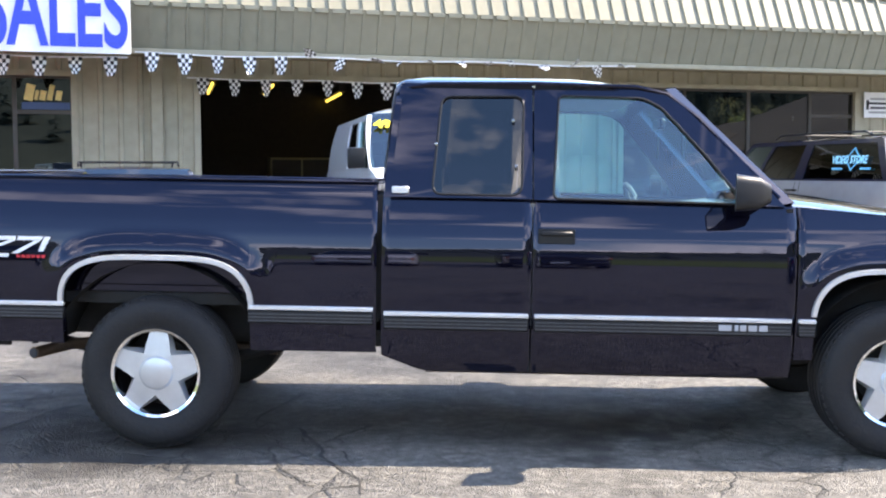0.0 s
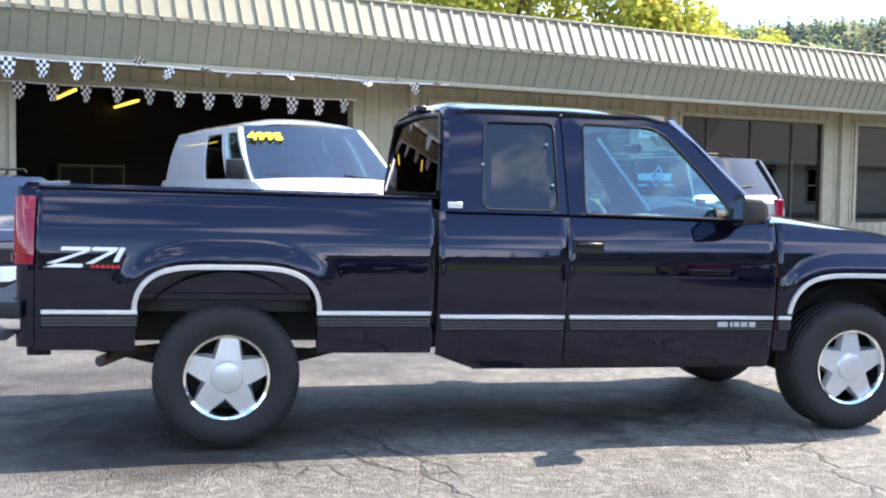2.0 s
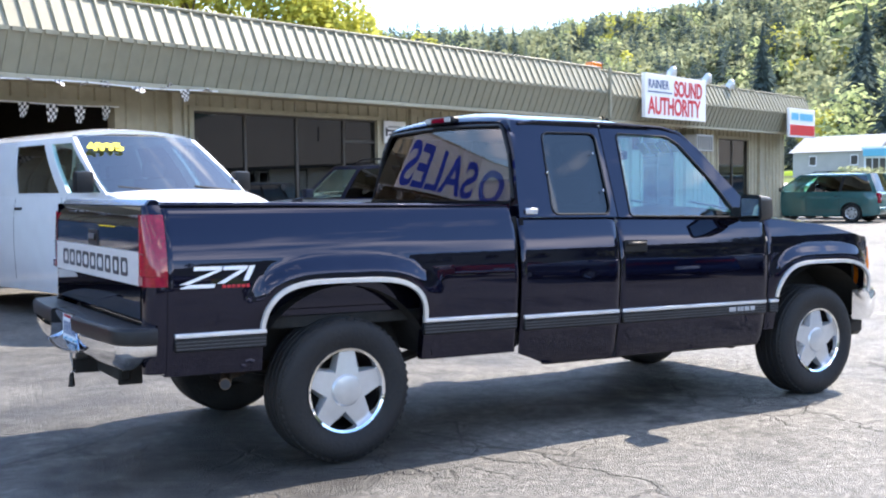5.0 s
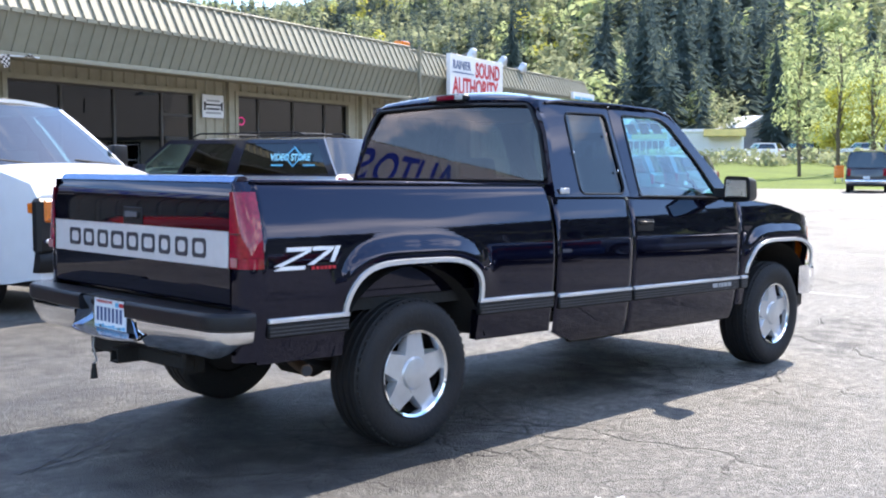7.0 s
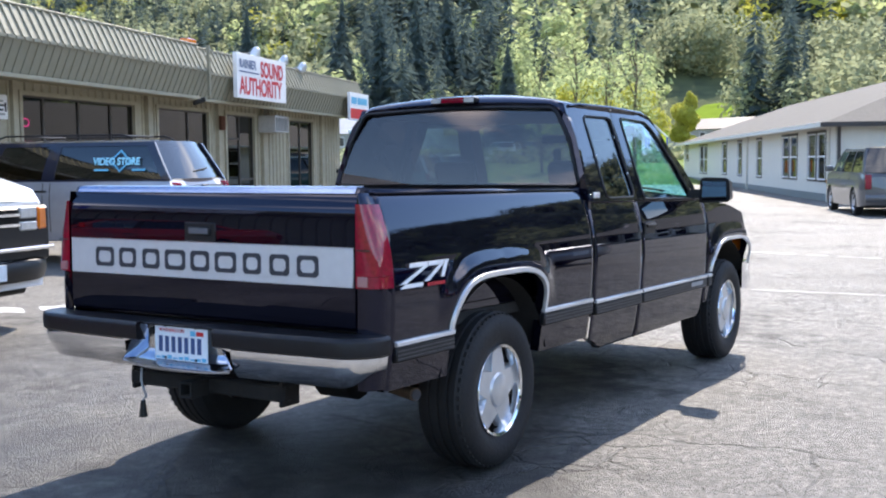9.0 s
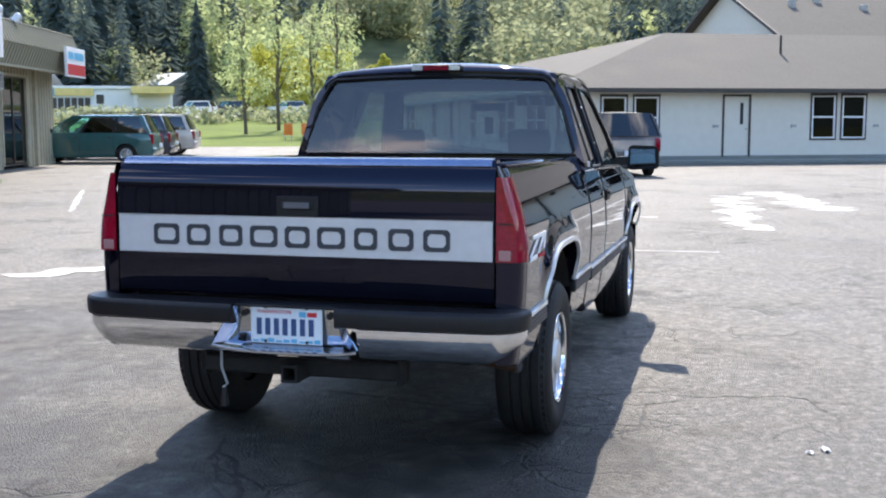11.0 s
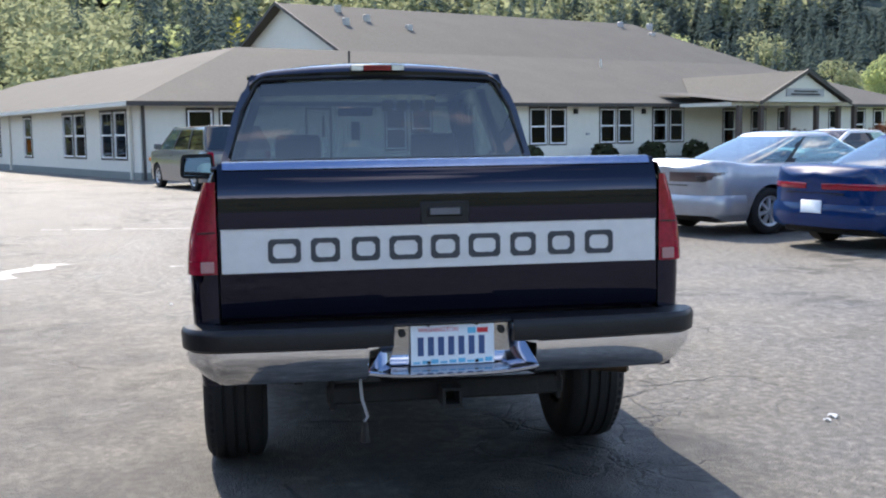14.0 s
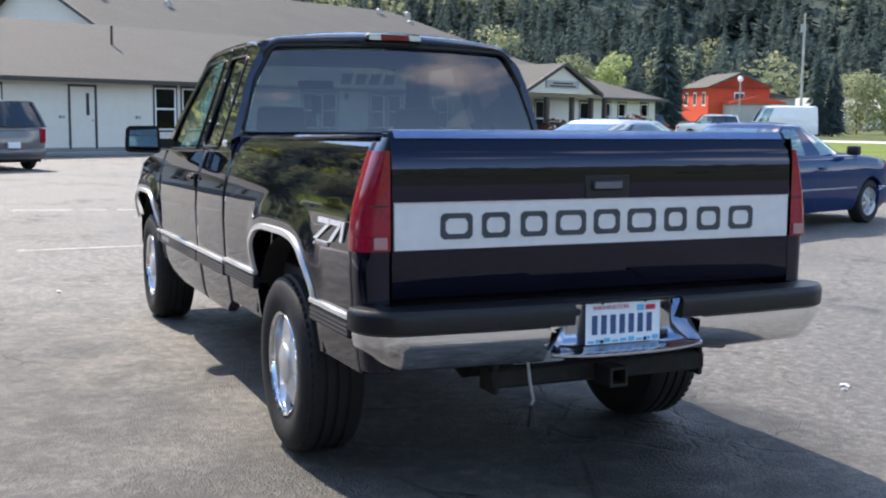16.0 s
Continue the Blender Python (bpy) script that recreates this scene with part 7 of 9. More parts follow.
# the row across the lot, and one by the shop: both show mirrored in the pickup's paint
for x, y, hd, m_, lab, tall in ((-6.2, -15.6, 84, M_DKGREEN, "dark green saloon in the row across the lot", 0), (-3.3, -15.9, 92, M_VANGREY, "dull grey wagon in the row across the lot", 1), (-0.2, -15.4, 88, M_WHITE, "white saloon in the row across the lot", 0), (3.0, -15.8, 90, M_NAVY, "navy wagon in the row across the lot", 1), (-7.9, 8.3, 18, M_RED, "red saloon parked along the shop", 0)):
    if tall:
        vehicle("suv", at(x, y, hd), lab, "suv", m_, 4.7, 1.85, 1.78, 1.08, 1.0, 1.08, (1.05, 0.45), (-2.15, -1.85), (1.40, -1.40), wheel_r=0.35, clear=0.29, windows=((0.36, 0.33), (0.68, 0.67)), glass_m=G_DARK, rear="tall")
    else:
        vehicle("sedan", at(x, y, hd), lab, "car", m_, 4.6, 1.75, 1.40, 0.93, 0.80, 0.96, (0.9, 0.1), (-1.6, -0.8), (1.3, -1.3), windows=((0.38, 0.42),), rear="red")
for b, d, hd, m_, lab in ((27.9, 122, 95, M_WHITE, "white wagon on the road beyond the bank"), (23.2, 126, 100, M_WHITE, "white wagon on the road beyond the bank"), (26.2, 124, 98, M_DKGREEN, "dark wagon on the road beyond the bank")):
    x, y = -4.0 + d * math.cos(radians(b)), -2.0 + d * math.sin(radians(b))
    vehicle("suv", pose(x, y, hill_height(x, y) + 0.05, 0, 0, hd), lab, "suv", m_, 4.7, 1.85, 1.75, 1.08, 1.0, 1.08, (1.05, 0.45), (-2.15, -1.85), (1.40, -1.40), wheel_r=0.34, clear=0.28, windows=((0.36, 0.33), (0.68, 0.67)), glass_m=G_DARK, rear="tall")

# ---- the long white building with grey hipped roofs ----
HALL_C = Vector((32.6, 4.3, 0))
HALL = Matrix.Translation(HALL_C) @ Matrix.Rotation(radians(25.0), 4, "Z")  # local x: along the north wing; local -y: along the west wing
hall = thing("care_home", HALL, "long white single-storey building with grey shingle hipped roofs", "building")
EAVE, RIDGE, WING = 2.56, 5.0, 12.6
W_LEN, N_LEN = 44.0, 46.0


def hp(name, bm, material, parent=None, label="", smooth=None):
    return part(name, bm, material, parent or hall, label, smooth)


def hall_wall(axis, length, holes, name):
    """A lap-sided wall with window openings through it. axis 'w': faces -x, runs along -y; 'n': faces +y, runs along x."""
    def put(s, z, d):
        return (d, -s, z) if axis == "w" else (s, -d, z)

    bm = bmesh.new()
    cuts = sorted({0.0, length, *(v for h in holes for v in h[:2])})
    for a, b in zip(cuts, cuts[1:]):
        spans = [(0.25, EAVE + 0.02)]
        for h0, h1, z0, z1 in holes:
            if a >= h0 - 1e-6 and b <= h1 + 1e-6:
                spans = [(0.25, z0), (z1, EAVE + 0.02)] if z0 > 0.3 else [(z1, EAVE + 0.02)]
        for z0, z1 in spans:
            # lap boards: each course leans out at its foot
            n = max(1, round((z1 - z0) / 0.2))
            rows = []
            for k in range(n):
                za, zb = z0 + (z1 - z0) * k / n, z0 + (z1 - z0) * (k + 1) / n
                rows += [[put(a, za, -0.015), put(b, za, -0.015)], [put(a, zb, 0.0), put(b, zb, 0.0)]]
            grid(rows, bm=bm)
            grid([[put(a, z0, 0.15), put(b, z0, 0.15)], [put(a, z1, 0.15), put(b, z1, 0.15)]], bm=bm)
    bmesh.ops.recalc_face_normals(bm, faces=bm.faces)
    w = hp(name, bm, M_WSIDE)
    b0, b1 = sorted((put(0, 0, -0.03)[1], put(length, 0, 0.16)[1]))
    a0, a1 = sorted((put(0, 0, -0.03)[0], put(length, 0, 0.16)[0]))
    part("foundation", box(a0, a1, b0, b1, 0, 0.249), M_GREYBASE, w)
    for h0, h1, z0, z1 in holes:
        if z0 < 0.3:
            continue
        wn_ = hall_box(put, h0 - 0.06, h1 + 0.06, z1, z1 + 0.09, -0.05, 0.10, "window", M_EAVE, w)
        for s0, s1, za, zb, mt, nm in ((h0 - 0.06, h0, z0 - 0.06, z1, M_EAVE, "casing"), (h1, h1 + 0.06, z0 - 0.06, z1, M_EAVE, "casing"), (h0, h1, z0 - 0.07, z0, M_EAVE, "sill"), (h0, h0 + 0.05, z0, z1, M_WHITEP, "sash"), (h1 - 0.05, h1, z0, z1, M_WHITEP, "sash"), (h0 + 0.05, h1 - 0.05, z1 - 0.05, z1, M_WHITEP, "sash"), (h0 + 0.05, h1 - 0.05, z0, z0 + 0.05, M_WHITEP, "sash"), (h0 + 0.05, h1 - 0.05, (z0 + z1) / 2 - 0.03, (z0 + z1) / 2 + 0.03, M_WHITEP, "sash")):
            hall_box(put, s0, s1, za, zb, -0.035, 0.05, nm, mt, wn_)
        g = hall_box(put, h0 + 0.04, h1 - 0.04, z0 + 0.04, z1 - 0.04, 0.012, 0.018, "pane", M_PANE, wn_)
        g.visible_shadow = False
        hall_box(put, h0 + 0.04, h1 - 0.04, (z0 + z1) / 2 + 0.1, z1 - 0.05, 0.06, 0.065, "blind", M_GSTRIPE, wn_)
    return w, put


def hall_box(put, s0, s1, z0, z1, d0, d1, name, material, parent):
    p0, p1 = put(s0, z0, d0), put(s1, z1, d1)
    return part(name, box(*sorted((p0[0], p1[0])), *sorted((p0[1], p1[1])), z0, z1), material, parent)


W_WIN = [(1.62, 2.50, 0.86, 2.30), (2.80, 3.68, 0.86, 2.30), (9.45, 10.35, 0.84, 2.36), (10.62, 11.52, 0.84, 2.36)]
for s in (16.45, 20.35, 23.55):
    W_WIN += [(s, s + 0.86, 0.9, 2.36), (s + 1.06, s + 1.92, 0.9, 2.36)]
W_WIN += [(28.2, 29.0, 0.5, 2.3), (30.2, 31.2, 0.5, 2.3), (32.2, 33.0, 0.5, 2.3), (38.4, 39.2, 0.8, 2.3), (40.0, 40.8, 0.8, 2.3), (42.4, 43.2, 0.8, 2.3), (36.2, 37.1, 0.5, 2.3)]
west_wall, wput = hall_wall("w", W_LEN, W_WIN + [(6.12, 7.05, 0.2, 2.32)], "wall_west")
N_WIN = [(1.4, 2.6, 0.7, 2.3), (2.85, 4.1, 0.7, 2.3), (6.0, 7.3, 0.7, 2.3), (7.55, 8.8, 0.7, 2.3), (13.6, 14.8, 0.65, 2.3), (19.2, 20.4, 0.65, 2.3), (24.3, 26.0, 0.65, 2.3), (32.6, 34.3, 0.6, 2.3), (34.6, 36.3, 0.6, 2.3), (43.0, 45.0, 1.4, 2.4)]
north_wall, nput = hall_wall("n", N_LEN, N_WIN, "wall_north")
hall_box(wput, 6.12, 7.05, 0.2, 2.32, 0.0, 0.05, "door", M_WSIDE, west_wall)
for s0, s1, z0, z1 in ((6.05, 6.12, 0.2, 2.39), (7.05, 7.12, 0.2, 2.39), (6.05, 7.12, 2.32, 2.39)):
    hall_box(wput, s0, s1, z0, z1, -0.04, 0.08, "door_casing", M_EAVE, west_wall)
hall_box(wput, 6.72, 6.84, 1.35, 2.1, -0.012, -0.002, "door_light", M_BLACKP, west_wall)
hall_box(wput, 6.92, 6.97, 1.15, 1.2, -0.05, 0.0, "door_knob", M_STEEL, west_wall)
for s in (5.8, 8.75, 11.95, 19.6):
    hall_box(wput, s - 0.09, s + 0.09, 1.24, 1.33, -0.08, 0.0, "vent_hood", M_GSTRIPE, west_wall)
for s in (12.6, 18.9, 22.9):
    hall_box(wput, s - 0.08, s + 0.08, 2.14, 2.36, -0.14, -0.016, "wall_lamp", M_TRIM, west_wall)
for s in (0.02, 13.35):
    hall_box(wput, s, s + 0.09, 0.0, EAVE, -0.11, -0.02, "downpipe", M_EAVE, west_wall)
hall_box(nput, 0.8, 0.9, 0.0, EAVE, -0.11, -0.02, "downpipe", M_WSIDE, north_wall)
hall_box(nput, 17.2, 17.3, 0.0, EAVE, -0.11, -0.02, "downpipe", M_WSIDE, north_wall)
hp("inner_wall", box(1.6, 1.7, -W_LEN, -0.3, 0, EAVE), M_ROOM)
hp("inner_wall", box(0.3, N_LEN, -1.7, -1.6, 0, EAVE), M_ROOM)
hp("far_end_wall", box(N_LEN - 0.15, N_LEN, -WING, -0.17, 0, EAVE), M_WSIDE)
hp("far_end_wall", box(0.17, WING, -W_LEN, -W_LEN + 0.15, 0, EAVE), M_WSIDE)


def roof_piece(name, loops, material=None, thick=0.12):
    bm = bmesh.new()
    for lp in loops:
        bm.faces.new([bm.verts.new(v) for v in lp])
    bmesh.ops.remove_doubles(bm, verts=bm.verts, dist=0.001)
    bmesh.ops.recalc_face_normals(bm, faces=bm.faces)
    for f in bm.faces:
        if f.normal.z < 0:
            f.normal_flip()
    return hp(name, bm, material or M_ROOF)


O, R2 = 0.55, WING / 2
EZ = EAVE
roof_piece("hipped_roof", [
    [(-O, O, EZ), (R2, -R2, RIDGE), (R2, -W_LEN + R2, RIDGE), (-O, -W_LEN - O, EZ)],
    [(-O, O, EZ), (N_LEN + O, O, EZ), (N_LEN - R2, -R2, RIDGE), (R2, -R2, RIDGE)],
    [(N_LEN + O, O, EZ), (N_LEN + O, -WING - O, EZ), (N_LEN - R2, -R2, RIDGE)],
    [(N_LEN + O, -WING - O, EZ), (WING + O, -WING - O, EZ), (R2, -R2, RIDGE), (N_LEN - R2, -R2, RIDGE)],
    [(WING + O, -WING - O, EZ), (WING + O, -W_LEN - O, EZ), (R2, -W_LEN + R2, RIDGE), (R2, -R2, RIDGE)],
    [(-O, -W_LEN - O, EZ), (R2, -W_LEN + R2, RIDGE), (WING + O, -W_LEN - O, EZ)]])
hp("gutter", box(-O - 0.08, -O + 0.04, -W_LEN - O, O + 0.08, EZ - 0.12, EZ + 0.03), M_EAVE)
hp("gutter", box(-O + 0.045, N_LEN + O, O - 0.04, O + 0.08, EZ - 0.12, EZ + 0.03), M_WSIDE)
hp("soffit", box(-O + 0.05, -0.02, -W_LEN - O, O - 0.05, EZ - 0.03, EZ - 0.005), M_WSIDE)
hp("soffit", box(0.0, N_LEN + O, 0.02, O - 0.05, EZ - 0.03, EZ - 0.005), M_WSIDE)
# taller hall behind, gable end towards the lot corner
G0, G1, GA, GB, GZ = -13.0, -40.0, 7.4, 23.0, 8.0
GM = (GA + GB) / 2
roof_piece("hall_roof", [[(GA - 0.6, G0 + 0.5, 4.3), (GM, G0 + 0.5, GZ), (GM, G1 + 3, GZ), (GA - 0.6, G1 - 3, 4.3)], [(GM, G0 + 0.5, GZ), (GB + 0.6, G0 + 0.5, 4.3), (GB + 0.6, G1 - 3, 4.3), (GM, G1 + 3, GZ)], [(GA - 0.6, G1 - 3, 4.3), (GM, G1 + 3, GZ), (GB + 0.6, G1 - 3, 4.3)]])
hp("gable_wall", prism([(GA, 2.5), (GB, 2.5), (GB, 4.55), (GM, GZ - 0.1), (GA, 4.55)], "y", G0 - 0.1, G0), M_WSIDE)
hp("hall_wall", box(GA, GA + 0.15, G1, G0 - 0.12, 2.5, 4.5), M_WSIDE)
for sgn in (-1, 1):
    x0, x1 = (GA - 0.6, GM) if sgn < 0 else (GB + 0.6, GM)
    hp("barge_board", loft([[(x0, G0 + 0.45, 4.2), (x0, G0 + 0.55, 4.2), (x0, G0 + 0.55, 4.36), (x0, G0 + 0.45, 4.36)], [(x1, G0 + 0.45, GZ - 0.1), (x1, G0 + 0.55, GZ - 0.1), (x1, G0 + 0.55, GZ + 0.06), (x1, G0 + 0.45, GZ + 0.06)]]), M_EAVE)
for x, y, z in ((12.5, -15.0, 6.9), (13.2, -16.6, 7.2), (14.4, -15.6, 7.75), (12.2, -18.5, 6.7), (14.6, -35.5, 7.8), (14.6, -38.0, 7.8), (13.4, -37.0, 7.1)):
    hp("roof_vent", box(x - 0.15, x + 0.15, y - 0.15, y + 0.15, z - 0.3, z + 0.22, 0.03), M_CONC if y > -30 else M_GSTRIPE)
hp("vent_pipe", tube([(3.6, -10.0, 3.9), (3.6, -10.0, 4.75)], 0.05, 8), M_EAVE)
hp("vent_pipe", tube([(5.0, -25.0, 4.2), (5.0, -25.0, 4.9)], 0.05, 8), M_WSIDE)
# entrance porch with its own gable
PY, PW = -28.8, 2.75
porch = hp("entrance_porch", prism([(-24.6, EAVE), (-33.0, EAVE), (-33.0, EAVE - 0.15), (-24.6, EAVE - 0.15)], "x", -3.6, -0.6), M_WSIDE)
roof_piece("porch_roof", [[(-4.0, -24.4, EAVE + 0.03), (-4.0, -33.2, EAVE + 0.03), (0.6, -33.2, EAVE + 0.55), (0.6, -24.4, EAVE + 0.55)]])
roof_piece("porch_gable_roof", [[(-4.3, PY + PW + 0.4, EAVE), (-4.3, PY, 3.95), (3.2, PY, 3.95), (-0.4, PY + PW + 0.4, EAVE + 0.1)], [(-4.3, PY, 3.95), (-4.3, PY - PW - 0.4, EAVE), (-0.4, PY - PW - 0.4, EAVE + 0.1), (3.2, PY, 3.95)]])
part("porch_gable", prism([(PY + PW, EAVE), (PY, 3.8), (PY - PW, EAVE)], "x", -4.12, -4.02), M_WSIDE, porch)
part("porch_sign", box(-4.18, -4.125, PY - 1.3, PY + 1.3, 2.80, 3.15), M_GSTRIPE, porch, "pale grey sign board with unreadable lettering")
for k in range(2):
    part("sign_bar", box(-4.20, -4.182, PY - 1.0 + 0.2 * k, PY + 1.0 - 0.2 * k, 2.86 + 0.13 * k, 2.93 + 0.13 * k), M_TRIM, porch)
for y in (-24.8, -26.2, -28.0, -30.0, -31.6, -32.8):
    part("porch_post", box(-3.95, -3.75, y - 0.1, y + 0.1, 0.0, EAVE - 0.15, 0.01), M_BROWN, porch)
for sgn in (-1, 1):
    yy = PY + sgn * (PW + 0.4)
    part("barge_board", loft([[(-4.35, yy, EAVE - 0.12), (-4.25, yy, EAVE - 0.12), (-4.25, yy, EAVE + 0.06), (-4.35, yy, EAVE + 0.06)], [(-4.35, PY, 3.83), (-4.25, PY, 3.83), (-4.25, PY, 4.01), (-4.35, PY, 4.01)]]), M_EAVE, porch)
hp("planting_kerb", box(-2.2, -0.2, -24, -13.6, 0.0, 0.18, 0.02), M_CONC)
hp("planting_kerb", box(-1.0, -0.2, -13.2, -0.2, 0.0, 0.12, 0.02), M_GREYBASE)


# ---- leaves and trees ----
def leaf_cloud(rnd, centres, count, size, flat=0.45):
    """Many small leaf sprays spread through a set of lumps, each turned roughly outwards."""
    verts, faces = [], []
    weights = [c[1] ** 2 for c in centres]
    for _ in range(count):
        c, r, sq = rnd.choices(centres, weights)[0]
        d = Vector((rnd.gauss(0, 1), rnd.gauss(0, 1), rnd.gauss(0, 1)))
        d = d.normalized() * r * (0.62 + 0.42 * rnd.random() ** 0.6)
        p = Vector(c) + Vector((d.x, d.y, d.z * sq))
        s = size * rnd.uniform(0.6, 1.35)
        out = d.normalized() + Vector((0, 0, 0.35)) + Vector((rnd.gauss(0, flat), rnd.gauss(0, flat), rnd.gauss(0, flat)))
        a = out.cross(Vector((rnd.gauss(0, 1), rnd.gauss(0, 1), rnd.gauss(0, 1)))).normalized()
        b = out.normalized().cross(a)
        i = len(verts)
        verts += [p - a * s, p + b * s * 0.55, p + a * s, p - b * s * 0.6]
        faces.append((i, i + 1, i + 2, i + 3))
    return verts, faces


def raw(verts, faces, name, materials, mats=None):
    me = bpy.data.meshes.new(name)
    me.from_pydata([tuple(v) for v in verts], [], faces)
    for m in materials if isinstance(materials, (list, tuple)) else (materials,):
        me.materials.append(m)
    if mats is not None:
        me.polygons.foreach_set("material_index", mats)
    me.update()
    return me


def crown_lumps(rnd, h, w, lo=0.3, n=9, slim=1.0):
    out = []
    for k in range(n):
        t = lo + (1 - lo) * (k + 0.5) / n
        spread = w * math.sin(math.pi * min(1, max(0.08, (t - lo) / (1 - lo) * 0.85 + 0.12))) ** 0.8
        a = rnd.uniform(0, math.tau)
        out.append(((spread * 0.55 * math.cos(a), spread * 0.55 * math.sin(a), h * t), spread * rnd.uniform(0.45, 0.75) * slim, rnd.uniform(0.7, 1.1)))
    return out


def broadleaf(name, x, y, h, w, leaf_m, label, seed, count=1500, size=0.28, lo=0.28, z=None):
    rnd = random.Random(seed)
    base = z if z is not None else dip(x, y) + hill_height(x, y)
    t = thing(name, pose(x, y, base, 0, 0, rnd.uniform(0, 360)), label, "tree")
    lumps = crown_lumps(rnd, h, w, lo, 11)
    bm = tube([(0, 0, -0.2), (0.03 * h * rnd.uniform(-1, 1), 0, h * 0.35), (0.02 * h, 0.02 * h, h * 0.65), (0, 0, h * 0.92)], [h * 0.016, h * 0.013, h * 0.008, h * 0.002], 8)
    part("trunk", bm, M_BARK, t, smooth=50)
    for c, r, _ in lumps:
        z0 = max(h * 0.2, c[2] - h * 0.18)
        part("limb", tube([(0, 0, z0), (c[0] * 0.5, c[1] * 0.5, (z0 + c[2]) / 2 + 0.1), c], [h * 0.006, h * 0.004, h * 0.0015], 5), M_BARK, t)
    v, f = leaf_cloud(rnd, lumps, count, size)
    crown = new("crown", raw(v, f, "crown", leaf_m))
    crown.parent = t
    return t


def fir_blades(rnd, h, w, tiers, blades, thin=1.0):
    verts, faces = [], []
    for k in range(tiers):
        t = (k + rnd.random() * 0.5) / tiers
        zc = h * (0.08 + 0.92 * t)
        r = w * (1 - t) ** 0.85 * rnd.uniform(0.75, 1.12) + 0.03 * w
        for b in range(max(4, int(blades * (1 - 0.5 * t)))):
            a = rnd.uniform(0, math.tau)
            rr = r * rnd.uniform(0.6, 1.1)
            d, s = Vector((math.cos(a), math.sin(a), 0)), Vector((-math.sin(a), math.cos(a), 0))
            drop = rr * rnd.uniform(0.15, 0.5)
            i = len(verts)
            wd = (rr * rnd.uniform(0.16, 0.30) + 0.02 * w) * thin
            verts += [Vector((0, 0, zc + 0.03 * h)), d * rr * 0.6 + s * wd + Vector((0, 0, zc - drop * 0.5)), d * rr + Vector((0, 0, zc - drop)), d * rr * 0.6 - s * wd + Vector((0, 0, zc - drop * 0.5))]
            faces.append((i, i + 1, i + 2, i + 3))
    return verts, faces


def fir(name, x, y, h, w, label, seed, material=None, tiers=58, blades=26, z=None):
    rnd = random.Random(seed)
    base = z if z is not None else hill_height(x, y)
    t = thing(name, pose(x, y, base), label, "tree")
    part("trunk", tube([(0, 0, -0.2), (0, 0, h * 0.95)], [h * 0.014, h * 0.001], 7), M_BARK, t)
    v, f = fir_blades(rnd, h, w, tiers, blades, 0.5)
    crown = new("crown", raw(v, f, "crown", material or M_FIR))
    crown.parent = t
    return t


def polar(bearing, dist, cx=-4.0, cy=-2.0):
    return cx + dist * math.cos(radians(bearing)), cy + dist * math.sin(radians(bearing))


# yellow poplars behind the shop
for k, (x, y, h) in enumerate(((14, 70, 19), (19.5, 66, 21), (25, 68, 20), (30.5, 66, 18), (34, 72, 16), (38.5, 70, 15), (43, 71, 14), (8, 73, 16), (17, 68, 19), (22.3, 66, 19), (28, 66.5, 18), (32.5, 67, 17))):
    broadleaf("poplar_tree", x, y, h, 4.3, M_LEAFY, "tall poplar in yellow green spring leaf behind the shop", 50 + k, 4600, 0.25, 0.2)
# thin young trees on the verge
for k, (b, d, h) in enumerate(((25.5, 86, 9.5), (23.8, 92, 11), (22.0, 84, 10), (20.8, 95, 12))):
    x, y = polar(b, d)
    broadleaf("young_tree", x, y, h, 2.0, M_LEAFG, "thin young tree in fresh light green leaf on the verge", 80 + k, 900, 0.13, 0.22)
for k, (b, d, h, w) in enumerate(((22.8, 128, 9, 3.6), (20.9, 126, 8, 3.2), (24.3, 132, 8.5, 3.2), (18.4, 134, 7.5, 2.0))):
    x, y = polar(b, d)
    broadleaf("yellow_tree", x, y, h, w, M_LEAFY, "round tree in yellow spring leaf below the hill", 120 + k, 4200, 0.20, 0.12)
# single dark firs
for k, (b, d, h, w) in enumerate(((34.2, 185, 24, 5.0), (32.4, 200, 26, 5), (27.6, 170, 17, 3.6), (30.8, 210, 27, 5.5), (36.2, 215, 26, 5.5), (-33.1, 118, 14, 3.2), (-40.4, 105, 8, 1.8), (-41.2, 106, 7.5, 1.8), (41.0, 210, 25, 5))):
    x, y = polar(b, d)
    fir("fir_tree", x, y, h, w, "tall dark green fir below the hill", 140 + k)
for k, (b, d, w) in enumerate(((64.6, 220, 3.4), (63.6, 232, 3.6), (62.3, 240, 3.2), (61.2, 236, 3.4), (60.4, 246, 3.0))):
    x, y = polar(b, d, -0.2, -6.6)
    fir("fir_tree", x, y, 35.5 - 0.7 * k - hill_height(x, y), w, "dark fir standing on the rise behind the shop", 160 + k)
for k, (b, d, h, w) in enumerate(((-30.6, 116, 8.5, 3.2), (-28.1, 112, 8, 2.8), (-24.0, 125, 7, 3.5), (-42.6, 130, 7, 4), (-45.0, 128, 6, 4))):
    x, y = polar(b, d)
    broadleaf("olive_tree", x, y, h, w, M_LEAFO if k % 2 else M_LEAFG, "broad tree in pale olive leaf beyond the white building", 170 + k, 3600, 0.19, 0.12)

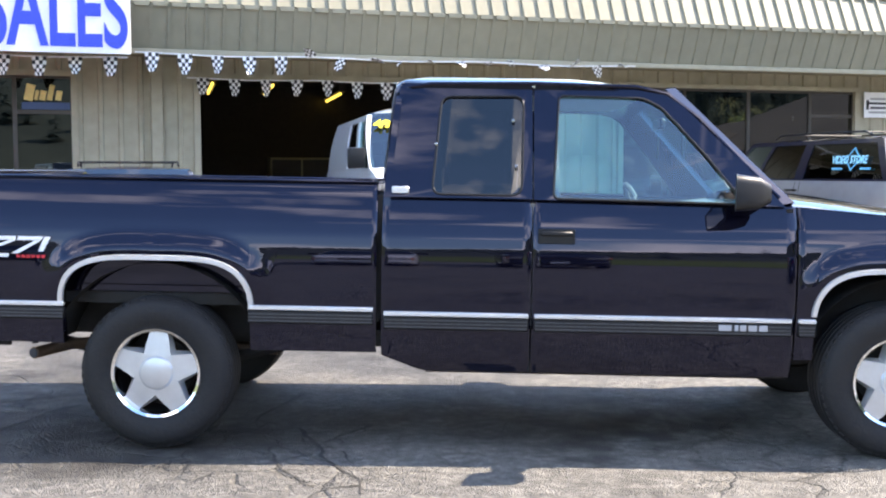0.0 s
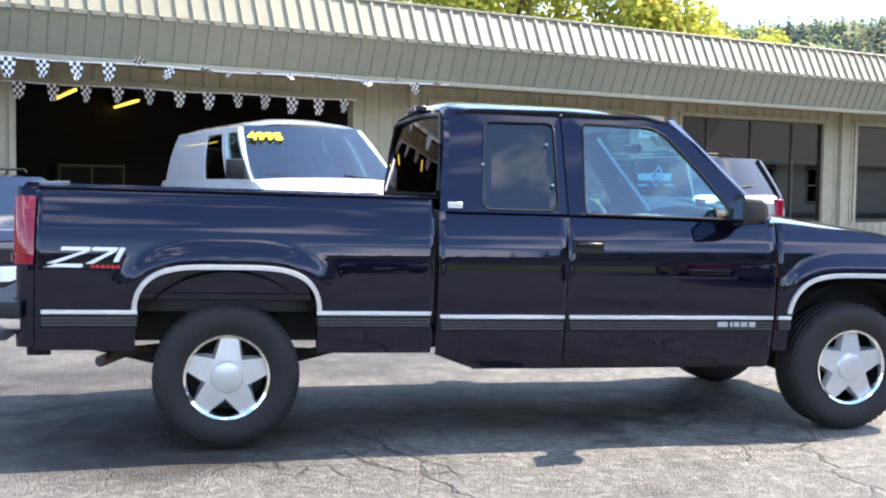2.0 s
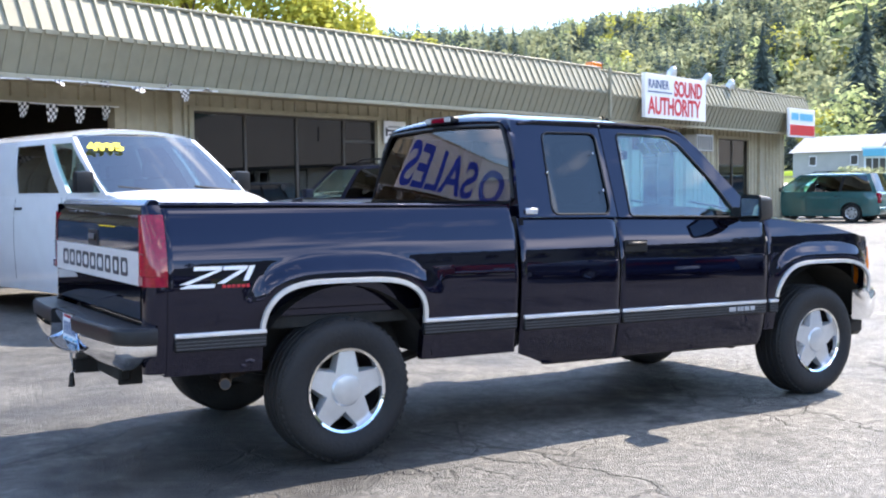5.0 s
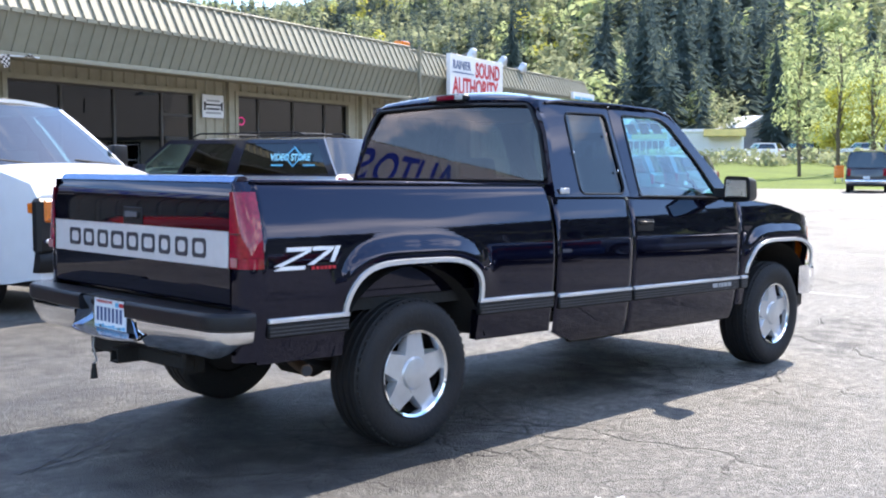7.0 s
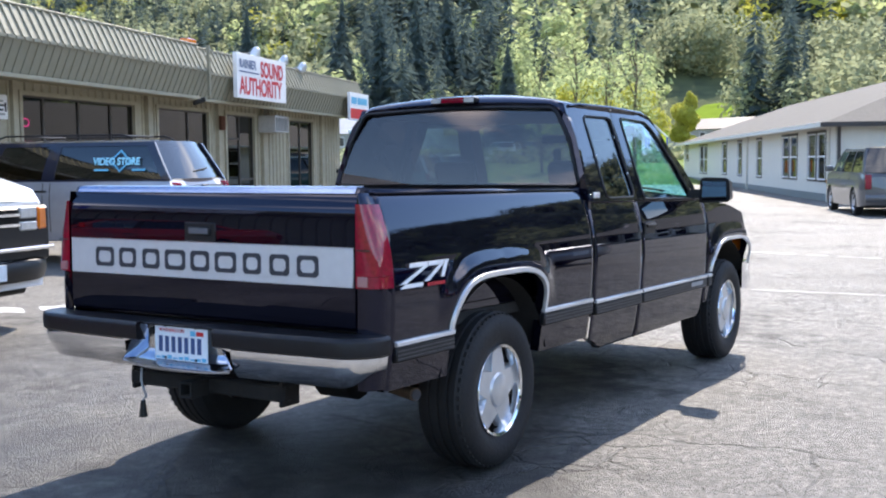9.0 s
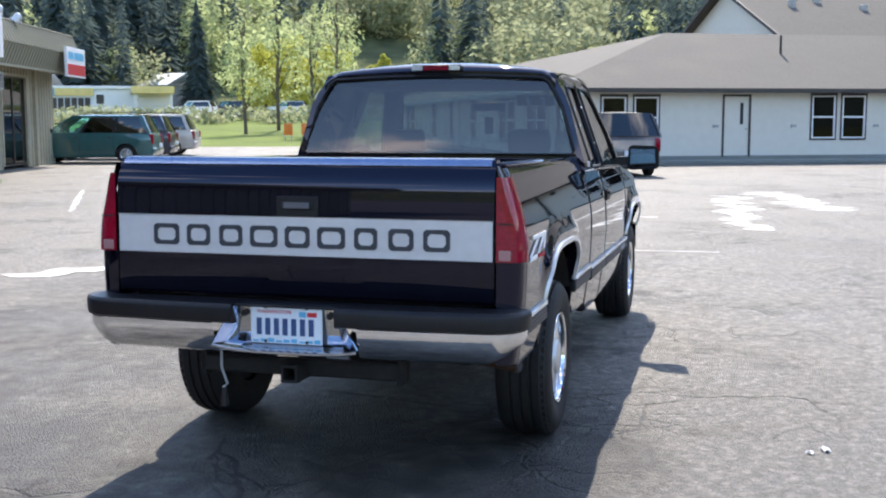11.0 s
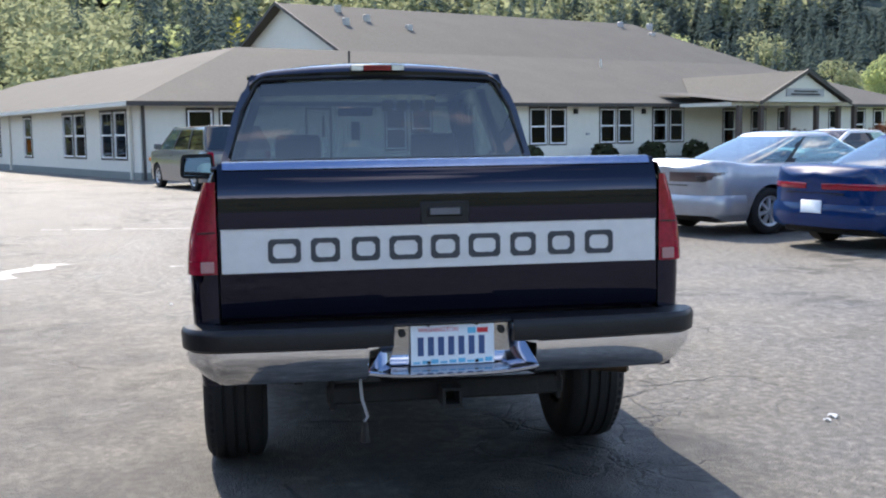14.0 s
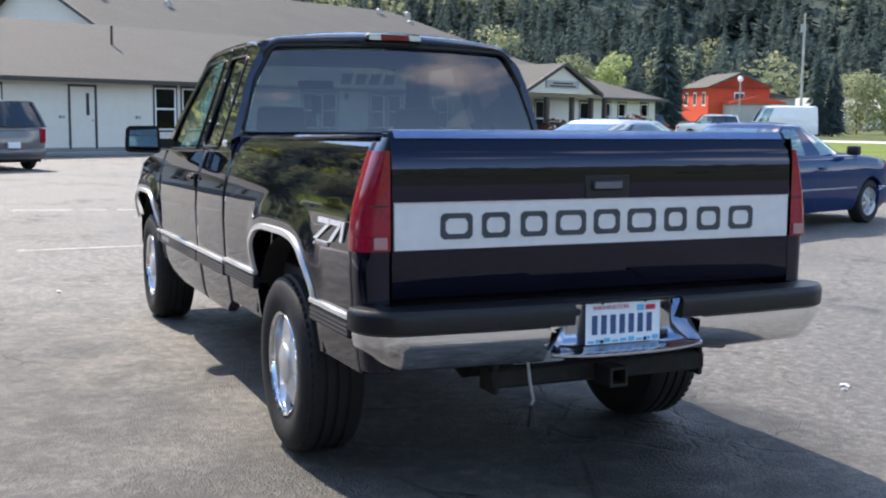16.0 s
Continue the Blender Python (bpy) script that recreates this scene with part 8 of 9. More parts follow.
# woods on the hills: firs and broadleaf trees, one mesh of each
rnd = random.Random(11)
fir_forms = [fir_blades(random.Random(300 + k), 1.0, 0.20, 26, 10, 0.6) for k in range(5)]
far_firs = [fir_blades(random.Random(320 + k), 1.0, 0.22, 15, 8, 0.95) for k in range(5)]
leaf_forms, far_leaves = [], []
for k in range(6):
    rr = random.Random(400 + k)
    leaf_forms.append(leaf_cloud(rr, crown_lumps(rr, 1.0, 0.40, 0.10, 18), 560, 0.037, 0.4))
    far_leaves.append(leaf_cloud(rr, crown_lumps(rr, 1.0, 0.42, 0.05, 10), 96, 0.088, 0.35))



def forest(spots, forms, name, materials, label):
    V, F, MI = [], [], []
    total = 0
    near, far = ([(np.array([tuple(v) for v in vs]), np.array(fs)) for vs, fs in kind] for kind in forms)
    for x, y, h, wide, mi in spots:
        packs = near if math.hypot(x, y) < 250 and -50 < math.degrees(math.atan2(y, x)) < 72 else far
        vs, fs = packs[rnd.randrange(len(packs))]
        a = rnd.uniform(0, math.tau)
        c, s = math.cos(a), math.sin(a)
        w = vs * np.array([h * wide, h * wide, h])
        w = np.stack([w[:, 0] * c - w[:, 1] * s + x, w[:, 0] * s + w[:, 1] * c + y, w[:, 2] + hill_height(x, y) - 0.3], 1)
        V.append(w), F.append(fs + total), MI.append(np.full(len(fs), mi))
        total += len(vs)
    V, F, MI = np.concatenate(V), np.concatenate(F), np.concatenate(MI)
    me = bpy.data.meshes.new(name)
    me.vertices.add(len(V))
    me.vertices.foreach_set("co", V.astype(np.float32).ravel())
    me.loops.add(F.size)
    me.loops.foreach_set("vertex_index", F.astype(np.int32).ravel())
    me.polygons.add(len(F))
    me.polygons.foreach_set("loop_start", np.arange(0, F.size, 4, dtype=np.int32))
    me.polygons.foreach_set("material_index", MI.astype(np.int32))
    for m in materials:
        me.materials.append(m)
    me.update(calc_edges=True)
    me.validate()
    return tagged(new(name, me), label, "woods", kind="stuff")


firs, leafs = [], []
FIR_STANDS = ((27.5, 35.5, 0.75), (19.8, 22.4, 0.35), (11.5, 15.0, 0.45), (37, 41, 0.30), (41, 44.8, 0.6), (44.8, 52, 0.38), (52, 58, 0.55), (58, 70, 0.45), (-180, -27, 0.92), (-27, -20, 0.6), (-20, 6, 0.45))
for n_tree in range(13500):
    th = rnd.uniform(-180, 180) if n_tree < 3600 else rnd.uniform(-50, 72)
    r = math.sqrt(rnd.uniform(165**2, 545**2))
    x, y = r * math.cos(radians(th)), r * math.sin(radians(th))
    seen = -50 < th < 72
    if not seen and rnd.random() > 0.4:
        continue
    clump = noise.noise(Vector((x / 60, y / 60, 3)))
    open_field = noise.noise(Vector((x / 45, y / 45, 9)))
    if (15.5 < th < 20.5 and r < 235) or (22.5 < th < 27.5 and 330 < r < 392):
        continue
    if open_field > 0.40 and r < 330 and 5 < th < 45:
        continue
    evergreen = 0.10 + 0.25 * clump
    for lo_, hi_, share in FIR_STANDS:
        if lo_ < th < hi_:
            evergreen = share + 0.5 * clump + (0.2 if th < 0 and r > 300 else 0.0)
    if r < 200 and rnd.random() > 0.45:
        continue
    if abs(th) > 125:
        evergreen = 0.04
    if rnd.random() < evergreen:
        firs.append((x, y, (rnd.uniform(8, 14) if th < 0 else rnd.uniform(7, 14) if th > 37 else rnd.uniform(13, 24)), rnd.uniform(1.1, 1.6) if th < 0 else rnd.uniform(1.0, 1.5), 0))
    elif rnd.random() < 0.85:
        leafs.append((x, y, (rnd.uniform(6, 11) if th < 0 else rnd.uniform(5, 10) if th > 37 else rnd.uniform(8, 15)), rnd.uniform(0.9, 1.4), 2 if th < -15 and r > 230 else 0 if th > -12 and clump + rnd.uniform(-0.5, 0.5) > 0.58 else rnd.choice((1, 1, 1, 2)) if 23.5 < th < 29.5 else rnd.choice((1, 2, 2)) if clump > 0 else 2))
forest(firs, (fir_forms, far_firs), "fir_woods", [M_FIR], "dense dark fir woods covering the hills")
forest(leafs, (leaf_forms, far_leaves), "leaf_woods", [M_LEAFY, M_LEAFG, M_LEAFO], "mixed broadleaf woods in spring leaf on the hills")

# ---- signs, flags and fittings of the shop ----
def on_front(u, v, z):
    """A frame whose x runs along the shop front, y up, z towards the lot."""
    m = Matrix(((1, 0, 0, u), (0, 0, -1, v), (0, 1, 0, z), (0, 0, 0, 1)))
    return SHOP @ m


def sign_board(name, u0, u1, z0, z1, v, label, material=M_WHITEP, thick=0.06):
    t = thing(name, on_front(u0, v, z0), label, "sign")
    part("board", box(0, u1 - u0, 0, z1 - z0, 0, thick, 0.006), material, t)
    return t


def words(t, text, x, y, size, z, material, squeeze=1.0, bold=0.0):
    return lettering("word", text, size, 0.004, Matrix.Translation((x, y, z)), material, t, squeeze=squeeze, bold=bold)


banner = sign_board("sales_banner", -7.0, -0.16, 3.03, 4.32, 10.14, "white banner with large blue sales lettering", thick=0.03)
words(banner, "SALES", 4.86, 0.12, 1.43, 0.033, M_BLUEP, 0.53, 0.03)
words(banner, "AUTO", 2.66, 0.12, 1.43, 0.033, M_BLUEP, 0.53, 0.03)
for k in range(6):
    part("name_bar", box(0.75 + 0.19 * k, 0.86 + 0.19 * k, 0.50, 0.80, 0.031, 0.036), M_MAROON, banner, "plain dark red bar in place of a name")

sound = sign_board("shop_sign", 22.45, 26.0, 3.25, 4.46, 10.50, "white shop sign with red and blue lettering on the fascia", thick=0.12)
words(sound, "SOUND", 1.62, 0.66, 0.60, 0.123, M_REDP, 0.80, 0.018)
words(sound, "AUTHORITY", 0.16, 0.12, 0.66, 0.123, M_REDP, 0.82, 0.018)
words(sound, "RAINIER", 0.16, 0.82, 0.34, 0.123, M_PLATEINK, 0.92, 0.004)
part("underline", box(0.16, 1.5, 0.70, 0.735, 0.121, 0.127), M_PLATEINK, sound)
end_sign = sign_board("end_sign", 32.1, 34.3, 2.98, 3.96, 10.46, "pale blue, white and red sign at the end of the fascia", thick=0.10)
part("red_panel", box(0.04, 2.16, 0.06, 0.42, 0.101, 0.106), M_REDP, end_sign)
part("blue_bar", box(0.15, 0.75, 0.58, 0.82, 0.101, 0.106), M_CYAN, end_sign)
part("blue_bar", box(0.85, 2.0, 0.58, 0.82, 0.101, 0.106), M_CYAN, end_sign)
notice = sign_board("wall_notice", 13.28, 13.98, 2.38, 2.86, 11.55, "small white notice with rows of unreadable print", thick=0.02)
for k in range(4):
    part("print_bar", box(0.10 + 0.03 * (k % 2), 0.60 - 0.04 * (k % 2), 0.08 + 0.085 * k, 0.12 + 0.085 * k, 0.021, 0.024), M_BLACKP if k in (1, 2) else M_GSTRIPE, notice)
for x in (0.04, 0.60):
    part("print_mark", box(x, x + 0.06, 0.15, 0.33, 0.021, 0.024), M_BLACKP, notice)
# flood lamps over the shop sign
for u, z in ((24.7, 4.42), (26.9, 4.38), (28.5, 4.30)):
    t = thing("sign_lamp", on_front(u, 11.55, z), "silver flood lamp on an arm over the sign", "lamp", "lamps over the shop sign")
    part("arm", tube([(0, 0, 0), (0, 0.18, 0.25), (0, 0.28, 0.75)], 0.02, 6), M_STEEL, t)
    part("shade", moved(lathe([(0.03, 0.16), (0.09, 0.12), (0.13, 0.02), (0.15, -0.12), (0.14, -0.12), (0.0, 0.0)], 16), pose(0, 0.25, 0.78, 20, 0, 0)), M_ALLOY, t, "polished metal shade")
    part("bulb", moved(lathe([(0.0, -0.20), (0.06, -0.18), (0.08, -0.12), (0.05, -0.05)], 12), pose(0, 0.25, 0.78, 20, 0, 0)), M_WHITEP, t)
beacon = thing("roof_beacon", on_front(20.75, 10.95, 4.47), "small orange box light on the roof edge", "lamp")
part("housing", box(-0.24, 0.24, 0, 0.17, -0.12, 0.12, 0.02), M_AMBER, beacon)
camera_box = thing("security_camera", on_front(20.85, 10.75, 3.06), "small dark security camera under the soffit", "fixture")
part("body", moved(box(-0.06, 0.06, -0.06, 0.06, -0.15, 0.18, 0.02), pose(0, 0, 0, -20, 30, 0)), M_TRIM, camera_box)
part("mount", box(-0.02, 0.02, 0.05, 0.16, -0.02, 0.02), M_TRIM, camera_box)
ac = thing("window_air_conditioner", on_front(27.2, 11.30, 2.42), "boxy window air conditioner through the wall", "appliance")
part("case", box(-0.55, 0.55, 0, 0.52, -0.28, 0.30, 0.02), M_CONC, ac)
for k in range(8):
    part("louvre", box(-0.48 + 0.125 * k, -0.44 + 0.125 * k, 0.05, 0.46, 0.301, 0.31), M_TRIM, ac)
box_sign = thing("alarm_box", on_front(23.75, 11.48, 2.42), "faded red alarm box on the post", "fixture")
part("case", box(-0.14, 0.14, 0, 0.4, 0, 0.08, 0.01), M_BUSHRED, box_sign)
# downpipe at the fascia joint
solid("downpipe", box(20.36, 20.44, 10.20, 10.27, 3.15, 4.42), M_FASCIA, "painted downpipe over the fascia", kind="structure", m=SHOP)


# bunting: one string under the fascia, one across the bay
def pennant(rnd, s):
    """A small checkered pennant, curled by the wind, hung from its top edge."""
    w, h, n = 0.185 * s, 0.265 * s, 5
    bm = bmesh.new()
    bend, twist = rnd.uniform(-0.5, 0.5), rnd.uniform(-0.7, 0.7)
    rows = []
    for j in range(n + 1):
        t = j / n
        half = w / 2 * (1 - 0.5 * max(0, t - 0.35) / 0.65)
        row = []
        for k in range(5):
            x = half * (k / 2 - 1)
            a = twist * t
            row.append(bm.verts.new((x * math.cos(a), -h * t * math.cos(bend * t), x * math.sin(a) + h * 0.5 * bend * t * t)))
        rows.append(row)
    for j in range(n):
        for k in range(4):
            f = bm.faces.new((rows[j][k], rows[j + 1][k], rows[j + 1][k + 1], rows[j][k + 1]))
            f.material_index = (j + k) % 2
    ext = bmesh.ops.extrude_face_region(bm, geom=list(bm.faces))
    for v in (e for e in ext["geom"] if isinstance(e, bmesh.types.BMVert)):
        v.co.z -= 0.004
    return bm


def bunting(u0, u1, z, v, count, label, sag, seed, blown):
    rnd = random.Random(seed)
    t = thing("bunting", on_front(u0, v, z), label, "bunting")
    L = u1 - u0
    pts = [(L * k / 24, -sag * math.sin(math.pi * k / 24 * 3) ** 2, 0) for k in range(25)]
    part("string", tube(pts, 0.012, 5), M_WHITEP, t)
    for k in range(count):
        x = L * (k + 0.5) / count
        y = -sag * math.sin(math.pi * x / L * 3) ** 2
        loose = blown and k > 4
        bm = pennant(rnd, rnd.uniform(0.7, 0.95) if loose else rnd.uniform(0.95, 1.15))
        if loose:
            lift = rnd.choice((-70, -80, -95, -85, -150, 75, -100, 15))
            moved(bm, pose(0, 0, 0, lift, rnd.uniform(-45, 45), rnd.uniform(-30, 30)))
        moved(bm, Matrix.Translation((x, y, 0.012)))
        part("pennant", bm, [M_WHITEP, M_BLACKP], t)
    return t


bunting(-0.1, 7.9, 3.10, 10.40, 17, "string of black and white checkered pennants blown along the fascia", 0.03, 5, True)
bunting(-7.0, -0.2, 3.02, 10.42, 14, "string of black and white checkered pennants under the banner", 0.02, 6, False)
bunting(0.70, 6.66, 2.84, 11.50, 12, "string of black and white checkered pennants across the bay", 0.02, 7, False)
# lamp tubes, benches and shelving inside the open bay
for u, v, a in ((1.43, 15.8, 87), (2.58, 15.9, 86), (4.26, 17.8, 86)):
    t = thing("tube_lamp", SHOP @ pose(u, v, 3.0, 0, 0, a), "lit yellow tube lamp under the bay ceiling", "lamp", "tube lamps in the bay")
    part("tube", box(-1.3, 1.3, -0.025, 0.025, -0.025, 0.025, 0.008), M_TUBE, t)
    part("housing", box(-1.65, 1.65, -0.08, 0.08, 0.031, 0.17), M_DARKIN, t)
bench = thing("workbench", SHOP @ pose(3.2, 18.2, 0.02), "dark workbench with boxes along the bay wall", "bench")
part("top", box(-1.6, 1.6, -0.4, 0.4, 0.85, 0.92), M_SOFFIT, bench)
for x in (-1.5, 1.5):
    for y in (-0.3, 0.3):
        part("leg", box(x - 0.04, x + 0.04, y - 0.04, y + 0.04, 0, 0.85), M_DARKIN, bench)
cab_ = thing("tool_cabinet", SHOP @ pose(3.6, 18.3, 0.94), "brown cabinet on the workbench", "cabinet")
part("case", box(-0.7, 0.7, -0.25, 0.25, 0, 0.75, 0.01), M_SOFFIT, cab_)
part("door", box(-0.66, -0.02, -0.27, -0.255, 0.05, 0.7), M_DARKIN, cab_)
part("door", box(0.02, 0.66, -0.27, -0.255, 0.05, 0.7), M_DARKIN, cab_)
# video shelves and vertical blinds behind the third window
shelf = thing("display_shelves", SHOP @ pose(21.1, 12.4, 0.02), "shelves of boxed discs behind the shop window", "shelf")
rnd = random.Random(21)
for k in range(4):
    part("shelf_board", box(-0.85, 0.85, -0.15, 0.15, 0.9 + 0.48 * k, 0.93 + 0.48 * k), M_WHITEP, shelf)
    x = -0.8
    while x < 0.72:
        w = rnd.uniform(0.07, 0.16)
        part("box", box(x, x + w - 0.01, -0.13, -0.05, 0.931 + 0.48 * k, 0.93 + 0.48 * k + rnd.uniform(0.2, 0.30)), rnd.choice((M_BLACKP, M_REDP, M_PLATEINK, M_GSTRIPE, M_BUSHRED, M_DARKIN)), shelf)
        x += w
blinds = thing("vertical_blinds", SHOP @ pose(22.6, 11.95, 0.6), "pale vertical blinds behind the shop window", "blinds")
for k in range(8):
    part("slat", box(-0.45 + 0.12 * k, -0.37 + 0.12 * k, -0.01, 0.02, 0, 2.2), M_CONC, blinds)
rail_ob = thing("white_railing", SHOP @ pose(11.6, 12.6, 0.02), "white slatted railing seen behind the shop glass", "railing")
for k in range(9):
    part("slat", box(-0.6 + 0.14 * k, -0.55 + 0.14 * k, -0.015, 0.015, 0.5, 1.62), M_WHITEP, rail_ob)
part("rail", box(-0.65, 0.62, -0.02, 0.02, 1.62, 1.67), M_WHITEP, rail_ob)
neon = thing("neon_sign", on_front(14.75, 11.60, 2.35), "small lit pink window sign", "sign")
part("tube", tube([(0.12 * math.cos(k * math.tau / 14), 0.08 * math.sin(k * math.tau / 14), -0.08) for k in range(14)], 0.022, 6, closed=True), glow("pink neon", (0.55, 0.02, 0.16), 0.25), neon)

# ---- beyond the lot ----
def simple_house(name, x, y, heading, L, W, H, roof_h, wall_m, roof_m, label, windows=3, z=None, flat=False):
    h = thing(name, pose(x, y, (hill_height(x, y) if z is None else z) - 0.15, 0, 0, heading), label, "house")
    part("wall", box(-L / 2, L / 2, -W / 2, W / 2, 0, H), wall_m, h)
    if not flat:
        part("roof", prism([(-W / 2 - 0.5, H - 0.1), (0, H + roof_h), (W / 2 + 0.5, H - 0.1)], "x", -L / 2 - 0.4, L / 2 + 0.4), roof_m, h)
        part("gable", prism([(-W / 2, H - 0.02), (0, H + roof_h - 0.35), (W / 2, H - 0.02)], "x", -L / 2 - 0.02 - 0.39, -L / 2 - 0.41 + 0.0), wall_m, h)
    else:
        part("roof", box(-L / 2 - 0.3, L / 2 + 0.3, -W / 2 - 0.3, W / 2 + 0.3, H, H + roof_h, 0.05), roof_m, h)
    for k in range(windows):
        xx = -L / 2 + L * (k + 0.5) / windows
        for sgn in (-1, 1):
            w = part("window", box(xx - 0.55, xx + 0.55, *sorted((sgn * (W / 2 - 0.02), sgn * (W / 2 + 0.05))), H * 0.45, H * 0.85), M_WHITEP, h)
            part("pane", box(xx - 0.46, xx + 0.46, *sorted((sgn * (W / 2 + 0.051), sgn * (W / 2 + 0.06))), H * 0.49, H * 0.81), M_FRAME, w)
    for sgn in (-1, 1):
        w = part("window", box(*sorted((sgn * (L / 2 - 0.02), sgn * (L / 2 + 0.05))), -0.7, 0.7, H * 0.5, H * 0.85), M_WHITEP, h)
        part("pane", box(*sorted((sgn * (L / 2 + 0.051), sgn * (L / 2 + 0.06))), -0.6, 0.6, H * 0.54, H * 0.81), M_FRAME, w)
    return h


x, y = polar(32.4, 150)
store = simple_house("filling_station", x, y, 122, 17, 8, 3.6, 0.4, M_WHITEP, M_WHITEP, "low white roadside shop with a yellow and blue fascia band", windows=1, flat=True)
part("yellow_band", box(0.8, 5.4, 4.02, 4.35, 2.75, 3.7), M_GOLDP, store, "yellow fascia band")
part("blue_band", box(5.42, 8.6, 4.02, 4.35, 2.75, 3.7), M_CYAN, store, "blue fascia band")
for k in range(9):
    part("pane", box(1.2 + 0.8 * k, 1.85 + 0.8 * k, 4.03, 4.09, 0.8, 2.5), M_FRAME, store)
canopy = thing("pump_canopy", pose(*polar(29.9, 146), hill_height(*polar(29.9, 146)) - 0.1, 0, 0, 122), "yellow and blue canopy on posts beside the roadside shop", "canopy")
part("roof", box(-2.6, 2.6, -3, 3, 3.0, 3.9, 0.05), M_GOLDP, canopy)
for a in (-2.2, 2.2):
    for b in (-2.4, 2.4):
        part("post", box(a - 0.15, a + 0.15, b - 0.15, b + 0.15, 0, 3.0), M_WHITEP, canopy)
simple_house("barn_house", *polar(36.6, 160), 100, 12, 8, 3.6, 2.2, M_CONC, M_GSTRIPE, "grey gabled outbuilding below the hill", 2)
simple_house("hill_house", *polar(28.9, 178), 60, 8, 6, 4.0, 1.8, M_GSTRIPE, M_WHITEP, "small house with a pale roof among the firs", 2)
simple_house("hill_house", *polar(17.0, 172), 70, 13, 7, 3.2, 1.6, M_CONC, M_EAVE, "low dark roofed house by the meadow", 3)
simple_house("hill_house", *polar(24.5, 410), 60, 16, 9, 5, 2.5, M_CONC, M_GSTRIPE, "house high on the wooded hill", 3)
simple_house("hill_house", *polar(29.5, 400), 20, 12, 8, 4, 2.2, M_WHITEP, M_WHITEP, "white house high on the wooded hill", 2)
orange = simple_house("orange_house", *polar(-36.4, 152), -14, 9, 8.5, 4.5, 1.9, M_ORANGE, M_ROOF, "orange red two-storey house with white windows beyond the road", 3, z=1.4)
part("porch_roof", prism([(-5.2, 2.5), (-1.5, 3.4), (2.5, 2.5), (2.5, 2.3), (-5.2, 2.3)], "x", -7.5, -4.55), M_ORANGE, orange)
part("garage", box(-7.2, -4.52, -5.0, 2.2, 0, 2.29), M_CONC, orange)
part("side_wing", box(-3.5, 4.0, -8.4, -4.27, 0, 3.2), M_CONC, orange, "grey side wing")
part("wing_roof", prism([(-8.8, 3.2), (-4.27, 3.9), (-4.27, 3.2)], "x", -3.9, 4.4), M_ROOF, orange)
simple_house("shed", *polar(-40.4, 160), -120, 18, 9, 3.4, 1.4, M_WHITEP, M_CONC, "long pale shed beyond the road", 3, z=0.0)

# meadow clearings on the hill foot
def draped(name, cx, cy, rx, ry, turn, material, label, lift=0.5):
    rings = []
    for i in range(0, 9):
        rings.append([])
        for k in range(28):
            a = k * math.tau / 28
            w = 1 + 0.18 * math.sin(3 * a + cx) + 0.1 * math.sin(5 * a)
            u, v = rx * w * i / 8 * math.cos(a), ry * w * i / 8 * math.sin(a)
            x = cx + u * math.cos(turn) - v * math.sin(turn)
            y = cy + u * math.sin(turn) + v * math.cos(turn)
            rings[-1].append((x, y, hill_height(x, y) + lift * (1 - 0.9 * (i == 8))))
    bm = grid(rings, closed_v=True)
    bmesh.ops.remove_doubles(bm, verts=bm.verts, dist=0.001)
    bmesh.ops.recalc_face_normals(bm, faces=bm.faces)
    if sum(f.normal.z for f in bm.faces) < 0:
        bmesh.ops.reverse_faces(bm, faces=bm.faces)
    return solid(name, bm, material, label, kind="structure", smooth=60)


draped("meadow", *polar(16.5, 190), 26, 12, radians(20), M_MEADOW, "bright green meadow on the hill foot")
draped("meadow", *polar(24.3, 370), 26, 12, radians(110), M_MEADOW, "bright green clearing high on the hill")
draped("meadow", *polar(36.0, 175), 16, 8, radians(110), M_MEADOW, "bright green field below the firs")

# poles
def pole(x, y, h, label, arms=True):
    t = thing("utility_pole", pose(x, y, hill_height(x, y) - 0.1), label, "pole")
    part("shaft", tube([(0, 0, 0), (0, 0, h)], [0.16, 0.11], 8), M_CONC, t)
    if arms:
        part("crossarm", box(-0.9, 0.9, -0.06, 0.06, h - 0.6, h - 0.48), M_BARK, t)
        part("transformer", tube([(0.3, 0, h - 1.9), (0.3, 0, h - 1.1)], 0.2, 10), M_GSTRIPE, t)
    return t


pole(*polar(-39.8, 118), 12.5, "grey utility pole with a transformer beside the road")
lamp_post = thing("street_lamp", pose(*polar(-36.4, 92), 0), "pale globe street lamp beside the lawn", "lamp")
part("shaft", tube([(0, 0, 0), (0, 0, 4.6)], 0.07, 8), M_STEEL, lamp_post)
part("globe", moved(lathe([(0.0, 0.24), (0.16, 0.18), (0.24, 0.0), (0.16, -0.18), (0.0, -0.24)], 14), pose(0, 0, 4.8, 90, 0, 0)), M_WHITEP, lamp_post)

